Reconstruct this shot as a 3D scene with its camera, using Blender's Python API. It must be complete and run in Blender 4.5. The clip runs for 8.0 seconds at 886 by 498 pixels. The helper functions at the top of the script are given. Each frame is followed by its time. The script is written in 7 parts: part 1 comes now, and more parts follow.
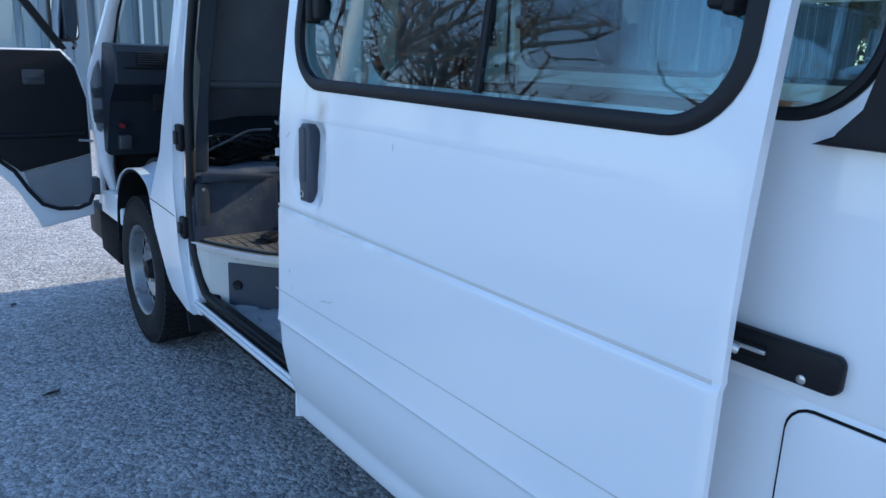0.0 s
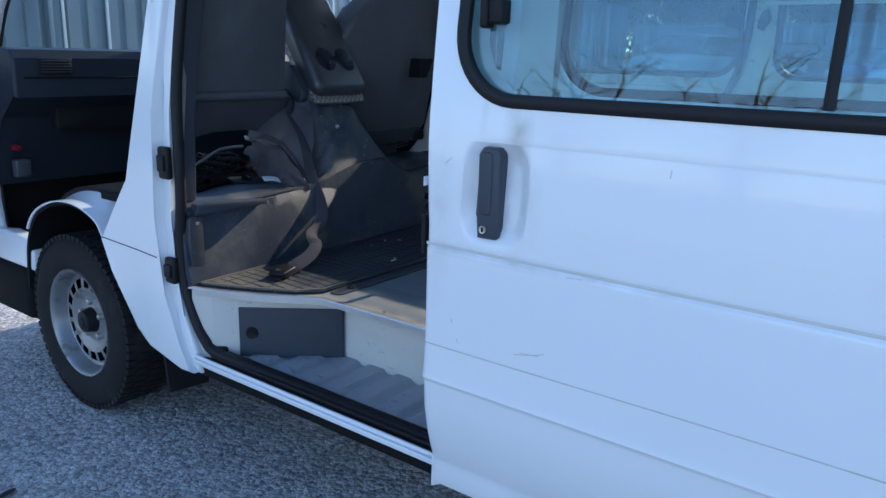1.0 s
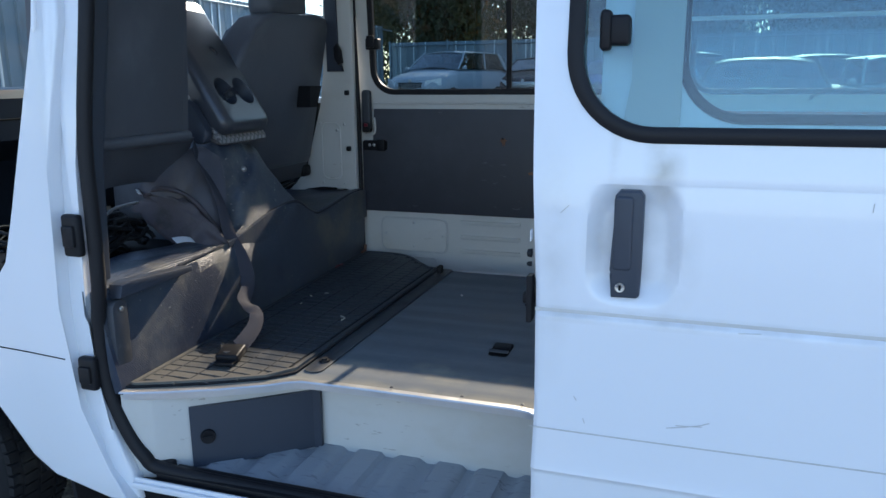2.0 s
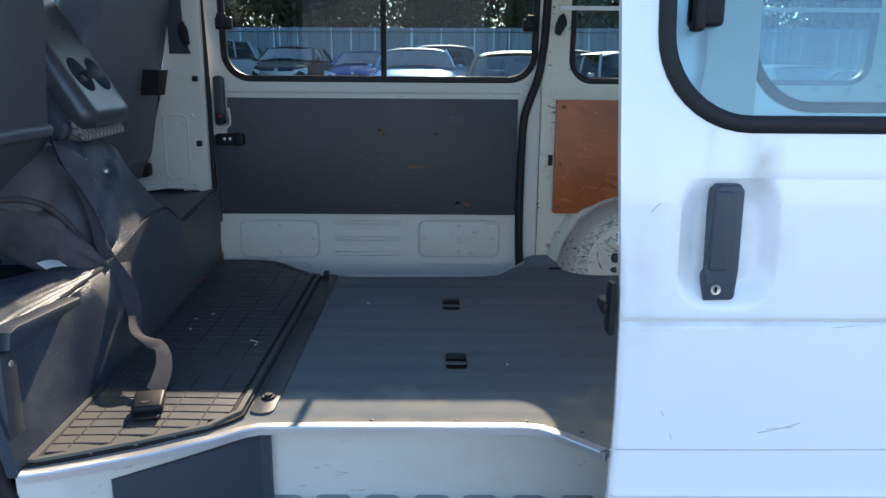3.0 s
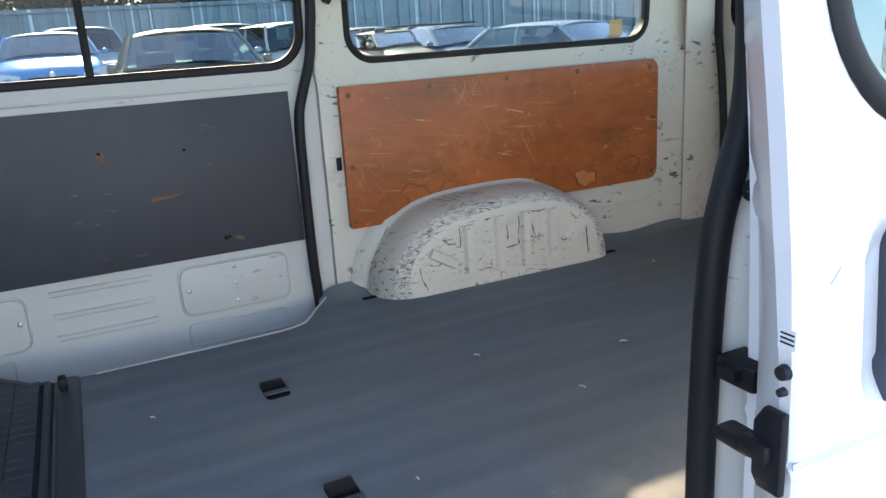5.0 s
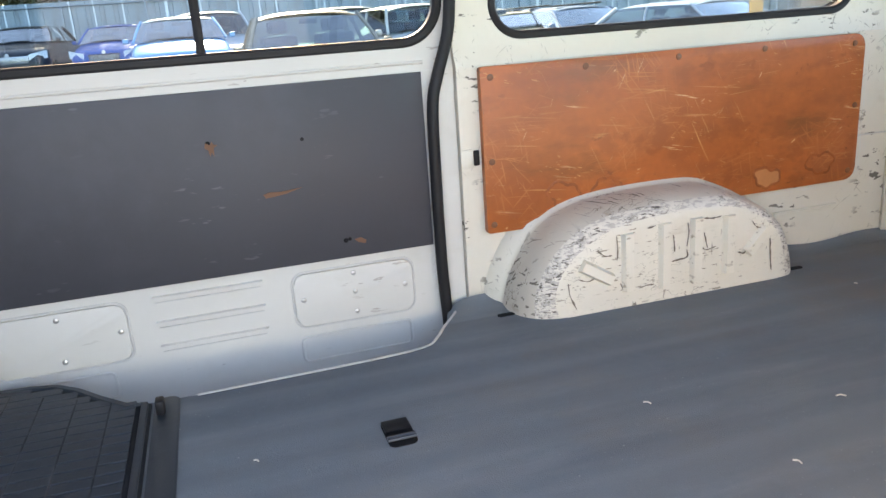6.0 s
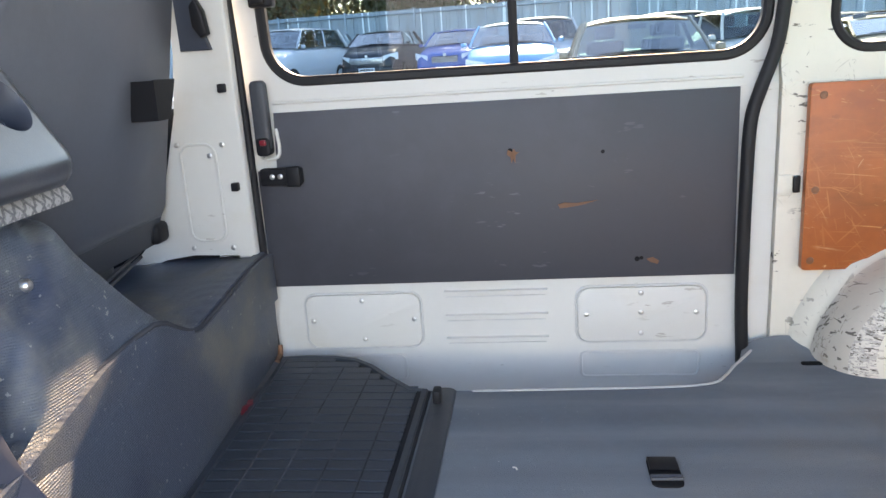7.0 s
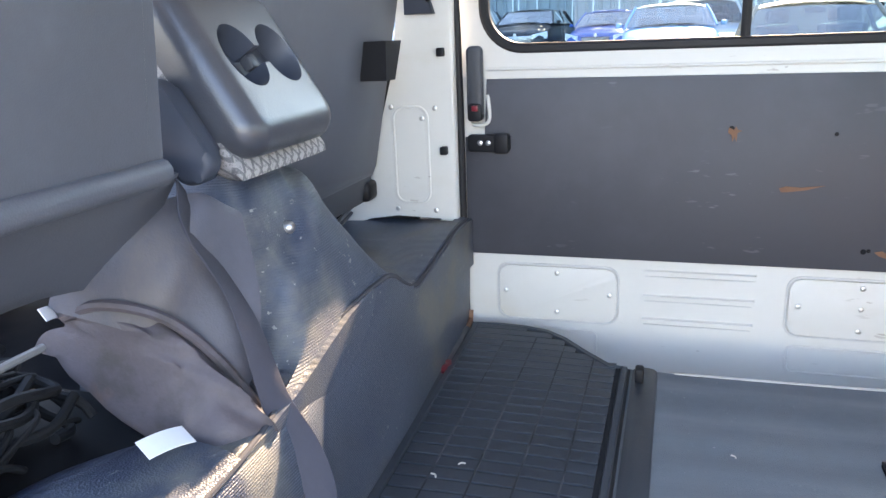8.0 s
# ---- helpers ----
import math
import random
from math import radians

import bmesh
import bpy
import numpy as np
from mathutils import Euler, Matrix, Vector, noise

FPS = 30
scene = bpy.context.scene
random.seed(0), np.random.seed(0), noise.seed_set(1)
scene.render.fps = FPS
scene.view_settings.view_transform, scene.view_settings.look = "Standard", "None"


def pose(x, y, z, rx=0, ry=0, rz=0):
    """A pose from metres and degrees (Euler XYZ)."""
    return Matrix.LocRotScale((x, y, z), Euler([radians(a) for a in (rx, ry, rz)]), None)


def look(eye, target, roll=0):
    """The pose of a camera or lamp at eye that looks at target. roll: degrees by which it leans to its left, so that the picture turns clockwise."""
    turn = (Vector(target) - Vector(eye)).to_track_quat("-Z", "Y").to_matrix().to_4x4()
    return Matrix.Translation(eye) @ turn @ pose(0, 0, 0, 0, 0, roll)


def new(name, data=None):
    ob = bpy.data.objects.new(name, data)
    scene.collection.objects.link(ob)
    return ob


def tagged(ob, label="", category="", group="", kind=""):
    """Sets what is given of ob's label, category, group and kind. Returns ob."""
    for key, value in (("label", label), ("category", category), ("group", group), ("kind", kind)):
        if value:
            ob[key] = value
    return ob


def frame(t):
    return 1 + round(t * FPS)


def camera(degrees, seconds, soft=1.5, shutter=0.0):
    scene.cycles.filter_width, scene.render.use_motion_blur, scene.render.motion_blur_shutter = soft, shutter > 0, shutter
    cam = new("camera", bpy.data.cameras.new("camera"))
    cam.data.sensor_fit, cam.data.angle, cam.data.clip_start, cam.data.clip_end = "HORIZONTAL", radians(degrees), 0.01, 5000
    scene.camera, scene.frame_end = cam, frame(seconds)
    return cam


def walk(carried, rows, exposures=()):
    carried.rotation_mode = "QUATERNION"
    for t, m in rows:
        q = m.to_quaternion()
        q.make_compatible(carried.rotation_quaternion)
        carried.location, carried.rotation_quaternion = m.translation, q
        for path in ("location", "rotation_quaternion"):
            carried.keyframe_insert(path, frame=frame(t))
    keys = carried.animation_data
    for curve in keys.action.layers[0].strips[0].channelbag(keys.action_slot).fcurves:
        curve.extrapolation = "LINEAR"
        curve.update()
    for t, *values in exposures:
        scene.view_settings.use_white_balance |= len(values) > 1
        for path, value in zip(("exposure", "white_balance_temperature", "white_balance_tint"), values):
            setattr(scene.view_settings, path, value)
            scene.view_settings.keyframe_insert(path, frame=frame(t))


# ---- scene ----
cam = camera(60.6, 8.0)
PATH = [
    (0, (0.01, 0.111, 1.204), (1.173, 1.661, 0.707), 2.2),
    (0.5, (-0.202, 0.447, 1.198), (1.152, 1.826, 0.684), 2.0),
    (1, (-0.373, 0.802, 1.207), (1.174, 1.969, 0.714), 1.5),
    (1.2, (-0.41, 0.91, 1.226), (1.212, 1.977, 0.746), 1.3),
    (2.3, (-0.402, 1.609, 1.217), (1.501, 2.043, 0.778), -0.9),
    (2.5, (-0.397, 1.707, 1.229), (1.531, 1.996, 0.787), -0.9),
    (2.7, (-0.339, 1.775, 1.219), (1.603, 1.933, 0.771), -0.7),
    (3, (-0.291, 1.908, 1.206), (1.655, 1.894, 0.742), 0.4),
    (3.5, (-0.126, 2.075, 1.231), (1.8, 1.788, 0.772), -0.4),
    (4, (0.009, 2.211, 1.236), (1.843, 1.577, 0.752), -2.1),
    (4.2, (0.063, 2.229, 1.236), (1.854, 1.495, 0.734), -2.5),
    (5.3, (0.448, 2.102, 1.225), (2.19, 1.301, 0.657), -3.9),
    (5.5, (0.527, 2.098, 1.214), (2.283, 1.333, 0.637), -4.3),
    (6, (0.639, 2.092, 1.208), (2.478, 1.556, 0.634), -4.1),
    (6.2, (0.642, 2.076, 1.174), (2.539, 1.712, 0.656), -4.1),
    (6.5, (0.674, 2.072, 1.213), (2.597, 1.973, 0.674), -3.9),
    (7, (0.664, 2.056, 1.218), (2.582, 2.3, 0.707), -3.8),
    (7.5, (0.649, 2.08, 1.218), (2.536, 2.489, 0.697), -3.3),
    (8, (0.634, 2.211, 1.202), (2.472, 2.782, 0.659), -2.1),
]
EXPOSURES = [(0, 1.0, 5250, 10), (1, 1.10, 5450, 12), (2.5, 1.40, 5900, 11), (3, 1.6, 5950, 11), (3.5, 1.93, 6000, 12), (4, 2.1, 6150, 13), (4.2, 2.2, 6250, 13), (5.3, 3.0, 7300, 19), (5.5, 3.3, 7650, 21), (6.5, 3.45, 7600, 21), (7.5, 3.57, 7250, 22), (8, 3.74, 7150, 21)]
walk(cam, [(t, look(eye, target, roll)) for t, eye, target, roll in PATH], EXPOSURES)

# ---- world ----
# daylight: low sun from the far side of the van, clear sky
SUN_FROM = Vector((1.12, -0.072, 0.603)).normalized()
world = bpy.data.worlds.new("world")
scene.world = world
world.use_nodes = True
wn = world.node_tree.nodes
sky = wn.new("ShaderNodeTexSky")
sky.sky_type = "NISHITA"
sky.sun_disc = False
sky.sun_elevation = math.asin(SUN_FROM.z)
sky.sun_rotation = radians(92)
sky.air_density, sky.dust_density, sky.ozone_density = 1.0, 0.6, 1.2
world.node_tree.links.new(sky.outputs[0], wn["Background"].inputs[0])
wn["Background"].inputs[1].default_value = 0.15
sun = new("sun", bpy.data.lights.new("sun", "SUN"))
sun.data.energy, sun.data.angle, sun.data.color = 2.8, radians(0.53), (1.0, 0.81, 0.57)
sun.matrix_world = look(SUN_FROM * 40, (0, 0, 0))


# ---- materials ----
def material(name, colour, rough=0.5, metal=0.0, coat=0.0, vary=0.15, scale=8.0, bump=0.0, bump_scale=200.0, specular=0.5, island=0.0):
    """A surface with colour variation at two scales and fine relief."""
    m = bpy.data.materials.new(name)
    m.use_nodes = True
    nt = m.node_tree
    n, l = nt.nodes, nt.links
    b = n["Principled BSDF"]
    b.inputs["Roughness"].default_value = rough
    b.inputs["Metallic"].default_value = metal
    b.inputs["Coat Weight"].default_value = coat
    b.inputs["Coat Roughness"].default_value = 0.06
    b.inputs["Specular IOR Level"].default_value = specular
    co = n.new("ShaderNodeTexCoord")
    big = n.new("ShaderNodeTexNoise")
    big.inputs["Scale"].default_value, big.inputs["Detail"].default_value = scale, 6
    fine = n.new("ShaderNodeTexNoise")
    fine.inputs["Scale"].default_value, fine.inputs["Detail"].default_value = scale * 14, 3
    l.new(co.outputs["Object"], big.inputs["Vector"])
    l.new(co.outputs["Object"], fine.inputs["Vector"])
    mix = n.new("ShaderNodeMath")
    mix.operation = "MULTIPLY_ADD"
    mix.inputs[1].default_value = 0.35
    l.new(fine.outputs[0], mix.inputs[0])
    l.new(big.outputs[0], mix.inputs[2])
    ramp = n.new("ShaderNodeMapRange")
    ramp.inputs["From Min"].default_value, ramp.inputs["From Max"].default_value = 0.2, 1.15
    ramp.inputs["To Min"].default_value, ramp.inputs["To Max"].default_value = 1 - vary, 1 + vary
    l.new(mix.outputs[0], ramp.inputs["Value"])
    tint = n.new("ShaderNodeVectorMath")
    tint.operation = "SCALE"
    tint.inputs[0].default_value = colour
    l.new(ramp.outputs[0], tint.inputs["Scale"])
    l.new(tint.outputs[0], b.inputs["Base Color"])
    rr = n.new("ShaderNodeMapRange")
    rr.inputs["From Min"].default_value, rr.inputs["From Max"].default_value = 0.1, 1.1
    rr.inputs["To Min"].default_value, rr.inputs["To Max"].default_value = max(0.02, rough * 0.8), min(1, rough * 1.2)
    l.new(big.outputs[0], rr.inputs["Value"])
    l.new(rr.outputs[0], b.inputs["Roughness"])
    if bump:
        bn = n.new("ShaderNodeTexNoise")
        bn.inputs["Scale"].default_value, bn.inputs["Detail"].default_value = bump_scale, 3
        l.new(co.outputs["Object"], bn.inputs["Vector"])
        bm_ = n.new("ShaderNodeBump")
        bm_.inputs["Strength"].default_value, bm_.inputs["Distance"].default_value = bump, 0.002
        l.new(bn.outputs[0], bm_.inputs["Height"])
        l.new(bm_.outputs[0], b.inputs["Normal"])
    return m


def over(m, colour, mask, rough=None):
    """Lay a second colour over a material where mask (a socket) is 1."""
    n, l = m.node_tree.nodes, m.node_tree.links
    b = n["Principled BSDF"]
    mx = n.new("ShaderNodeMix")
    mx.data_type = "RGBA"
    old = b.inputs["Base Color"].links[0].from_socket
    l.new(mask, mx.inputs[0])
    l.new(old, mx.inputs[6])
    mx.inputs[7].default_value = (*colour, 1)
    l.new(mx.outputs[2], b.inputs["Base Color"])
    if rough is not None:
        r = n.new("ShaderNodeMix")
        l.new(mask, r.inputs[0])
        l.new(b.inputs["Roughness"].links[0].from_socket, r.inputs[2])
        r.inputs[3].default_value = rough
        l.new(r.outputs[0], b.inputs["Roughness"])


def spots(m, scale, low, high, stretch=(1, 1, 1), detail=4, where=None, shift=0.0, rot=(0, 0, 0)):
    """A mask of stretched noise spots; where: (axis, from, to, softness, scale) thins them out by place."""
    n, l = m.node_tree.nodes, m.node_tree.links
    co = n.new("ShaderNodeTexCoord")
    mp = n.new("ShaderNodeMapping")
    mp.vector_type = "TEXTURE"
    mp.inputs["Scale"].default_value = [1 / s for s in stretch]
    mp.inputs["Location"].default_value = (shift, shift * 1.7, shift * 0.6)
    mp.inputs["Rotation"].default_value = rot
    l.new(co.outputs["Object"], mp.inputs["Vector"])
    t = n.new("ShaderNodeTexNoise")
    t.inputs["Scale"].default_value, t.inputs["Detail"].default_value, t.inputs["Roughness"].default_value = scale, detail, 0.6
    l.new(mp.outputs[0], t.inputs["Vector"])
    r = n.new("ShaderNodeMapRange")
    r.interpolation_type = "SMOOTHSTEP"
    r.inputs["From Min"].default_value, r.inputs["From Max"].default_value = low, high
    l.new(t.outputs[0], r.inputs["Value"])
    out = r.outputs[0]
    if where:
        t2 = n.new("ShaderNodeTexNoise")
        t2.inputs["Scale"].default_value, t2.inputs["Detail"].default_value = where[0], 3
        l.new(co.outputs["Object"], t2.inputs["Vector"])
        r2 = n.new("ShaderNodeMapRange")
        r2.inputs["From Min"].default_value, r2.inputs["From Max"].default_value = where[1], where[2]
        l.new(t2.outputs[0], r2.inputs["Value"])
        mu = n.new("ShaderNodeMath")
        mu.operation = "MULTIPLY"
        l.new(out, mu.inputs[0])
        l.new(r2.outputs[0], mu.inputs[1])
        out = mu.outputs[0]
    return out


def cracks(m, scale, width, stretch=(1, 1, 1), where=None, shift=0.0, rot=(0, 0, 0), detail=3):
    """Thin wandering lines: the contour lines of a stretched noise, broken up by a second one."""
    n, l = m.node_tree.nodes, m.node_tree.links
    out = spots(m, scale, 0.5 - width, 0.5, stretch, detail, where, shift, rot)
    hi = spots(m, scale, 0.5, 0.5 + width, stretch, detail, None, shift, rot)
    inv = n.new("ShaderNodeMath")
    inv.operation = "SUBTRACT"
    inv.inputs[0].default_value = 1.0
    l.new(hi, inv.inputs[1])
    mu = n.new("ShaderNodeMath")
    mu.operation = "MULTIPLY"
    l.new(out, mu.inputs[0])
    l.new(inv.outputs[0], mu.inputs[1])
    return mu.outputs[0]


def sunlit_dust(m, full, none):
    """Sun-patch tan painted in with doorway dust: thick up to x = full, gone at x = none, with a ragged edge."""
    n, l = m.node_tree.nodes, m.node_tree.links
    co, sep, t, r, mu = (n.new("ShaderNode" + k) for k in ("TexCoord", "SeparateXYZ", "TexNoise", "MapRange", "Math"))
    l.new(co.outputs["Object"], sep.inputs[0])
    l.new(co.outputs["Object"], t.inputs["Vector"])
    t.inputs["Scale"].default_value, t.inputs["Detail"].default_value = 9, 7
    mu.operation = "MULTIPLY_ADD"
    mu.inputs[1].default_value = 0.5
    l.new(t.outputs[0], mu.inputs[0])
    l.new(sep.outputs[0], mu.inputs[2])
    r.interpolation_type = "SMOOTHSTEP"
    r.inputs["From Min"].default_value, r.inputs["From Max"].default_value = full + 0.25, none + 0.25
    r.inputs["To Min"].default_value, r.inputs["To Max"].default_value = 0.85, 0.0
    l.new(mu.outputs[0], r.inputs["Value"])
    return r.outputs[0]


def weave(m, kind, scale, strength, direction="X", stretch=(1, 1, 1), dist=0.002):
    """Regular relief: ribs (wave) or small cells (voronoi)."""
    n, l = m.node_tree.nodes, m.node_tree.links
    b = n["Principled BSDF"]
    co = n.new("ShaderNodeTexCoord")
    mp = n.new("ShaderNodeMapping")
    mp.inputs["Scale"].default_value = stretch
    l.new(co.outputs["Object"], mp.inputs["Vector"])
    if kind == "wave":
        t = n.new("ShaderNodeTexWave")
        t.bands_direction = direction
        t.inputs["Scale"].default_value, t.inputs["Distortion"].default_value, t.inputs["Detail"].default_value = scale, 0.6, 1
        out = t.outputs["Fac"]
    else:
        t = n.new("ShaderNodeTexVoronoi")
        t.inputs["Scale"].default_value = scale
        out = t.outputs["Distance"]
    l.new(mp.outputs[0], t.inputs["Vector"])
    bp = n.new("ShaderNodeBump")
    bp.inputs["Strength"].default_value, bp.inputs["Distance"].default_value = strength, dist
    l.new(out, bp.inputs["Height"])
    if b.inputs["Normal"].links:
        l.new(b.inputs["Normal"].links[0].from_socket, bp.inputs["Normal"])
    l.new(bp.outputs[0], b.inputs["Normal"])
    return out


def lozenges(m, size):
    """Mask of a diamond pattern printed on cloth: two crossing sets of bands."""
    n, l = m.node_tree.nodes, m.node_tree.links
    co = n.new("ShaderNodeTexCoord")
    bands = []
    for a in (38, -38):
        mp, w = n.new("ShaderNodeMapping"), n.new("ShaderNodeTexWave")
        mp.inputs["Rotation"].default_value = (0, radians(a), 0)
        w.bands_direction = "X"
        w.inputs["Scale"].default_value, w.inputs["Distortion"].default_value = 0.314 / size, 0.25
        l.new(co.outputs["Object"], mp.inputs["Vector"])
        l.new(mp.outputs[0], w.inputs["Vector"])
        bands.append(w.outputs["Fac"])
    mx, mr = n.new("ShaderNodeMath"), n.new("ShaderNodeMapRange")
    mx.operation = "MAXIMUM"
    l.new(bands[0], mx.inputs[0])
    l.new(bands[1], mx.inputs[1])
    mr.inputs["From Min"].default_value, mr.inputs["From Max"].default_value = 0.80, 0.90
    l.new(mx.outputs[0], mr.inputs["Value"])
    return mr.outputs[0]


def glass(name, tint, gloss=1.0):
    m = bpy.data.materials.new(name)
    m.use_nodes = True
    n, l = m.node_tree.nodes, m.node_tree.links
    n.remove(n["Principled BSDF"])
    tr, gl, fr, mx = (n.new("ShaderNode" + k) for k in ("BsdfTransparent", "BsdfGlossy", "Fresnel", "MixShader"))
    tr.inputs[0].default_value = (*tint, 1)
    gl.inputs["Roughness"].default_value = 0.0
    fr.inputs[0].default_value = 1.5
    mu = n.new("ShaderNodeMath")
    mu.operation = "MULTIPLY"
    mu.inputs[1].default_value = gloss
    mu.use_clamp = True
    l.new(fr.outputs[0], mu.inputs[0])
    l.new(mu.outputs[0], mx.inputs[0])
    l.new(tr.outputs[0], mx.inputs[1])
    l.new(gl.outputs[0], mx.inputs[2])
    l.new(mx.outputs[0], n["Material Output"].inputs[0])
    return m


WHITE = material("white_car_paint", (0.80, 0.81, 0.83), 0.32, coat=0.6, vary=0.006, scale=3, bump=0.02, bump_scale=14)
for socket in ("Roughness", "Base Color"):
    for link in list(WHITE.node_tree.nodes["Principled BSDF"].inputs[socket].links):
        WHITE.node_tree.links.remove(link)
WHITE.node_tree.nodes["Principled BSDF"].inputs["Base Color"].default_value = (0.80, 0.81, 0.83, 1)
DOORWHITE = material("road_worn_white_paint", (0.80, 0.81, 0.83), 0.32, coat=0.6, vary=0.006, scale=2.5, bump=0.02, bump_scale=14)


def smudge(m, y, z, ry, rz, strength, scale=14):
    """A soft smear of dirt round (y, z), broken up by noise."""
    n, l = m.node_tree.nodes, m.node_tree.links
    co, mp, g, t, mu, r = (n.new("ShaderNode" + k) for k in ("TexCoord", "Mapping", "TexGradient", "TexNoise", "Math", "MapRange"))
    mp.vector_type = "TEXTURE"
    mp.inputs["Location"].default_value, mp.inputs["Scale"].default_value = (0.71, y, z), (0.3, ry, rz)
    g.gradient_type = "SPHERICAL"
    l.new(co.outputs["Object"], mp.inputs["Vector"])
    l.new(mp.outputs[0], g.inputs["Vector"])
    l.new(co.outputs["Object"], t.inputs["Vector"])
    t.inputs["Scale"].default_value, t.inputs["Detail"].default_value = scale, 7
    r.inputs["From Min"].default_value, r.inputs["From Max"].default_value, r.inputs["To Max"].default_value = 0.32, 0.68, strength
    l.new(t.outputs[0], r.inputs["Value"])
    mu.operation = "MULTIPLY"
    l.new(g.outputs["Fac"], mu.inputs[0])
    l.new(r.outputs[0], mu.inputs[1])
    return mu.outputs[0]


for y, z, ry, rz, st in ((1.475, 1.085, 0.035, 0.075, 1.0), (1.535, 0.98, 0.06, 0.10, 0.7), (1.46, 0.96, 0.05, 0.10, 0.6), (1.50, 0.865, 0.6, 0.014, 0.7), (1.545, 1.105, 0.012, 0.05, 0.8), (1.63, 0.95, 0.04, 0.22, 0.35)):
    over(DOORWHITE, (0.46, 0.44, 0.40), smudge(DOORWHITE, y, z, ry, rz, st), 0.5)
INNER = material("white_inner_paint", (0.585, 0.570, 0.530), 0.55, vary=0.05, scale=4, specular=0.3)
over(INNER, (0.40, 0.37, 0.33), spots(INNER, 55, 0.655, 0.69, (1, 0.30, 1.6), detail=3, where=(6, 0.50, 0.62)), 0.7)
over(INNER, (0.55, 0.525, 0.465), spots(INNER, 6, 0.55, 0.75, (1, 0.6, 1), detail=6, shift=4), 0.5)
# lighter copy of INNER, standing in for window light on the tailgate
TAILLIT = material("lit_tailgate_inner_paint", (0.76, 0.735, 0.67), 0.5, vary=0.05, scale=4, specular=0.3)
over(TAILLIT, (0.42, 0.38, 0.32), spots(TAILLIT, 48, 0.645, 0.68, (1, 0.4, 1.5), detail=3, where=(5, 0.48, 0.62)), 0.7)
over(TAILLIT, (0.60, 0.56, 0.47), spots(TAILLIT, 5, 0.52, 0.74, (1, 1, 1), detail=7, shift=4), 0.55)
CREAM = material("scuffed_cream_paint", (0.63, 0.595, 0.51), 0.45, vary=0.07, scale=5, bump=0.05, bump_scale=40)
over(CREAM, (0.50, 0.44, 0.34), spots(CREAM, 7, 0.58, 0.72, (1, 0.8, 1.2), where=(3, 0.4, 0.7), shift=3), 0.6)
over(CREAM, (0.13, 0.115, 0.095), spots(CREAM, 34, 0.60, 0.63, (1, 0.55, 1.4), where=(5.5, 0.49, 0.60)), 0.75)
over(CREAM, (0.20, 0.18, 0.15), spots(CREAM, 26, 0.655, 0.68, (1, 3.4, 0.40), where=(5, 0.44, 0.58), shift=7, rot=(0.5, 0, 0)), 0.75)
ARCHRIB = material("cream_pressed_ribs", (0.67, 0.635, 0.55), 0.5, vary=0.06, scale=14, bump=0.05, bump_scale=60)
over(ARCHRIB, (0.36, 0.32, 0.26), spots(ARCHRIB, 60, 0.60, 0.65, (1, 0.6, 1.3), where=(12, 0.44, 0.60)), 0.7)
ARCH = material("worn_arch_paint", (0.65, 0.615, 0.53), 0.5, vary=0.08, scale=9, bump=0.08, bump_scale=60)
over(ARCH, (0.52, 0.47, 0.38), spots(ARCH, 16, 0.58, 0.70, (1, 0.5, 1.6), where=(7, 0.45, 0.66)), 0.65)
over(ARCH, (0.24, 0.21, 0.17), spots(ARCH, 90, 0.625, 0.655, (1, 0.30, 1.8), detail=3, where=(8, 0.44, 0.58)), 0.8)
over(ARCH, (0.20, 0.17, 0.14), spots(ARCH, 40, 0.655, 0.68, (1, 1.6, 0.5), detail=4, where=(7, 0.46, 0.58), shift=21), 0.8)
over(ARCH, (0.22, 0.19, 0.15), cracks(ARCH, 34, 0.010, (1, 0.45, 1.2), where=(9, 0.50, 0.60), shift=5), 0.8)
ARCHTOP = material("scuffed_arch_top", (0.52, 0.475, 0.405), 0.42, vary=0.12, scale=7, bump=0.06, bump_scale=60)
over(ARCHTOP, (0.36, 0.325, 0.295), spots(ARCHTOP, 6, 0.46, 0.70, (1.4, 0.7, 0.7), where=(4, 0.36, 0.64)), 0.5)
for k, ro in enumerate((0.5, 0.9, 0.2)):
    over(ARCHTOP, (0.13, 0.115, 0.10), spots(ARCHTOP, 44, 0.645, 0.68, (0.28, 3.0, 1.2), detail=2, where=(5, 0.42, 0.56), shift=9 * k, rot=(0, 0, ro)), 0.8)
over(ARCHTOP, (0.30, 0.22, 0.16), spots(ARCHTOP, 9, 0.60, 0.74, (1, 1.4, 1), detail=6, shift=13, where=(3, 0.48, 0.62)), 0.6)
over(ARCHTOP, (0.13, 0.11, 0.09), cracks(ARCHTOP, 9, 0.006, (2.4, 0.45, 1.0), where=(5, 0.50, 0.60), shift=5, rot=(0, 0, 0.5)), 0.8)
ARCHWORN = material("worn_through_paint", (0.64, 0.60, 0.53), 0.5, vary=0.10, scale=9, bump=0.2, bump_scale=80)
over(ARCHWORN, (0.44, 0.41, 0.37), spots(ARCHWORN, 110, 0.48, 0.56, (1, 0.4, 1.5)), 0.65)
over(ARCHWORN, (0.12, 0.105, 0.09), spots(ARCHWORN, 130, 0.570, 0.60, (1, 0.40, 1.6), shift=3, where=(9, 0.40, 0.56)), 0.85)
over(ARCHWORN, (0.12, 0.105, 0.085), cracks(ARCHWORN, 44, 0.016, (1, 0.6, 1.4), where=(14, 0.44, 0.56), shift=8), 0.85)
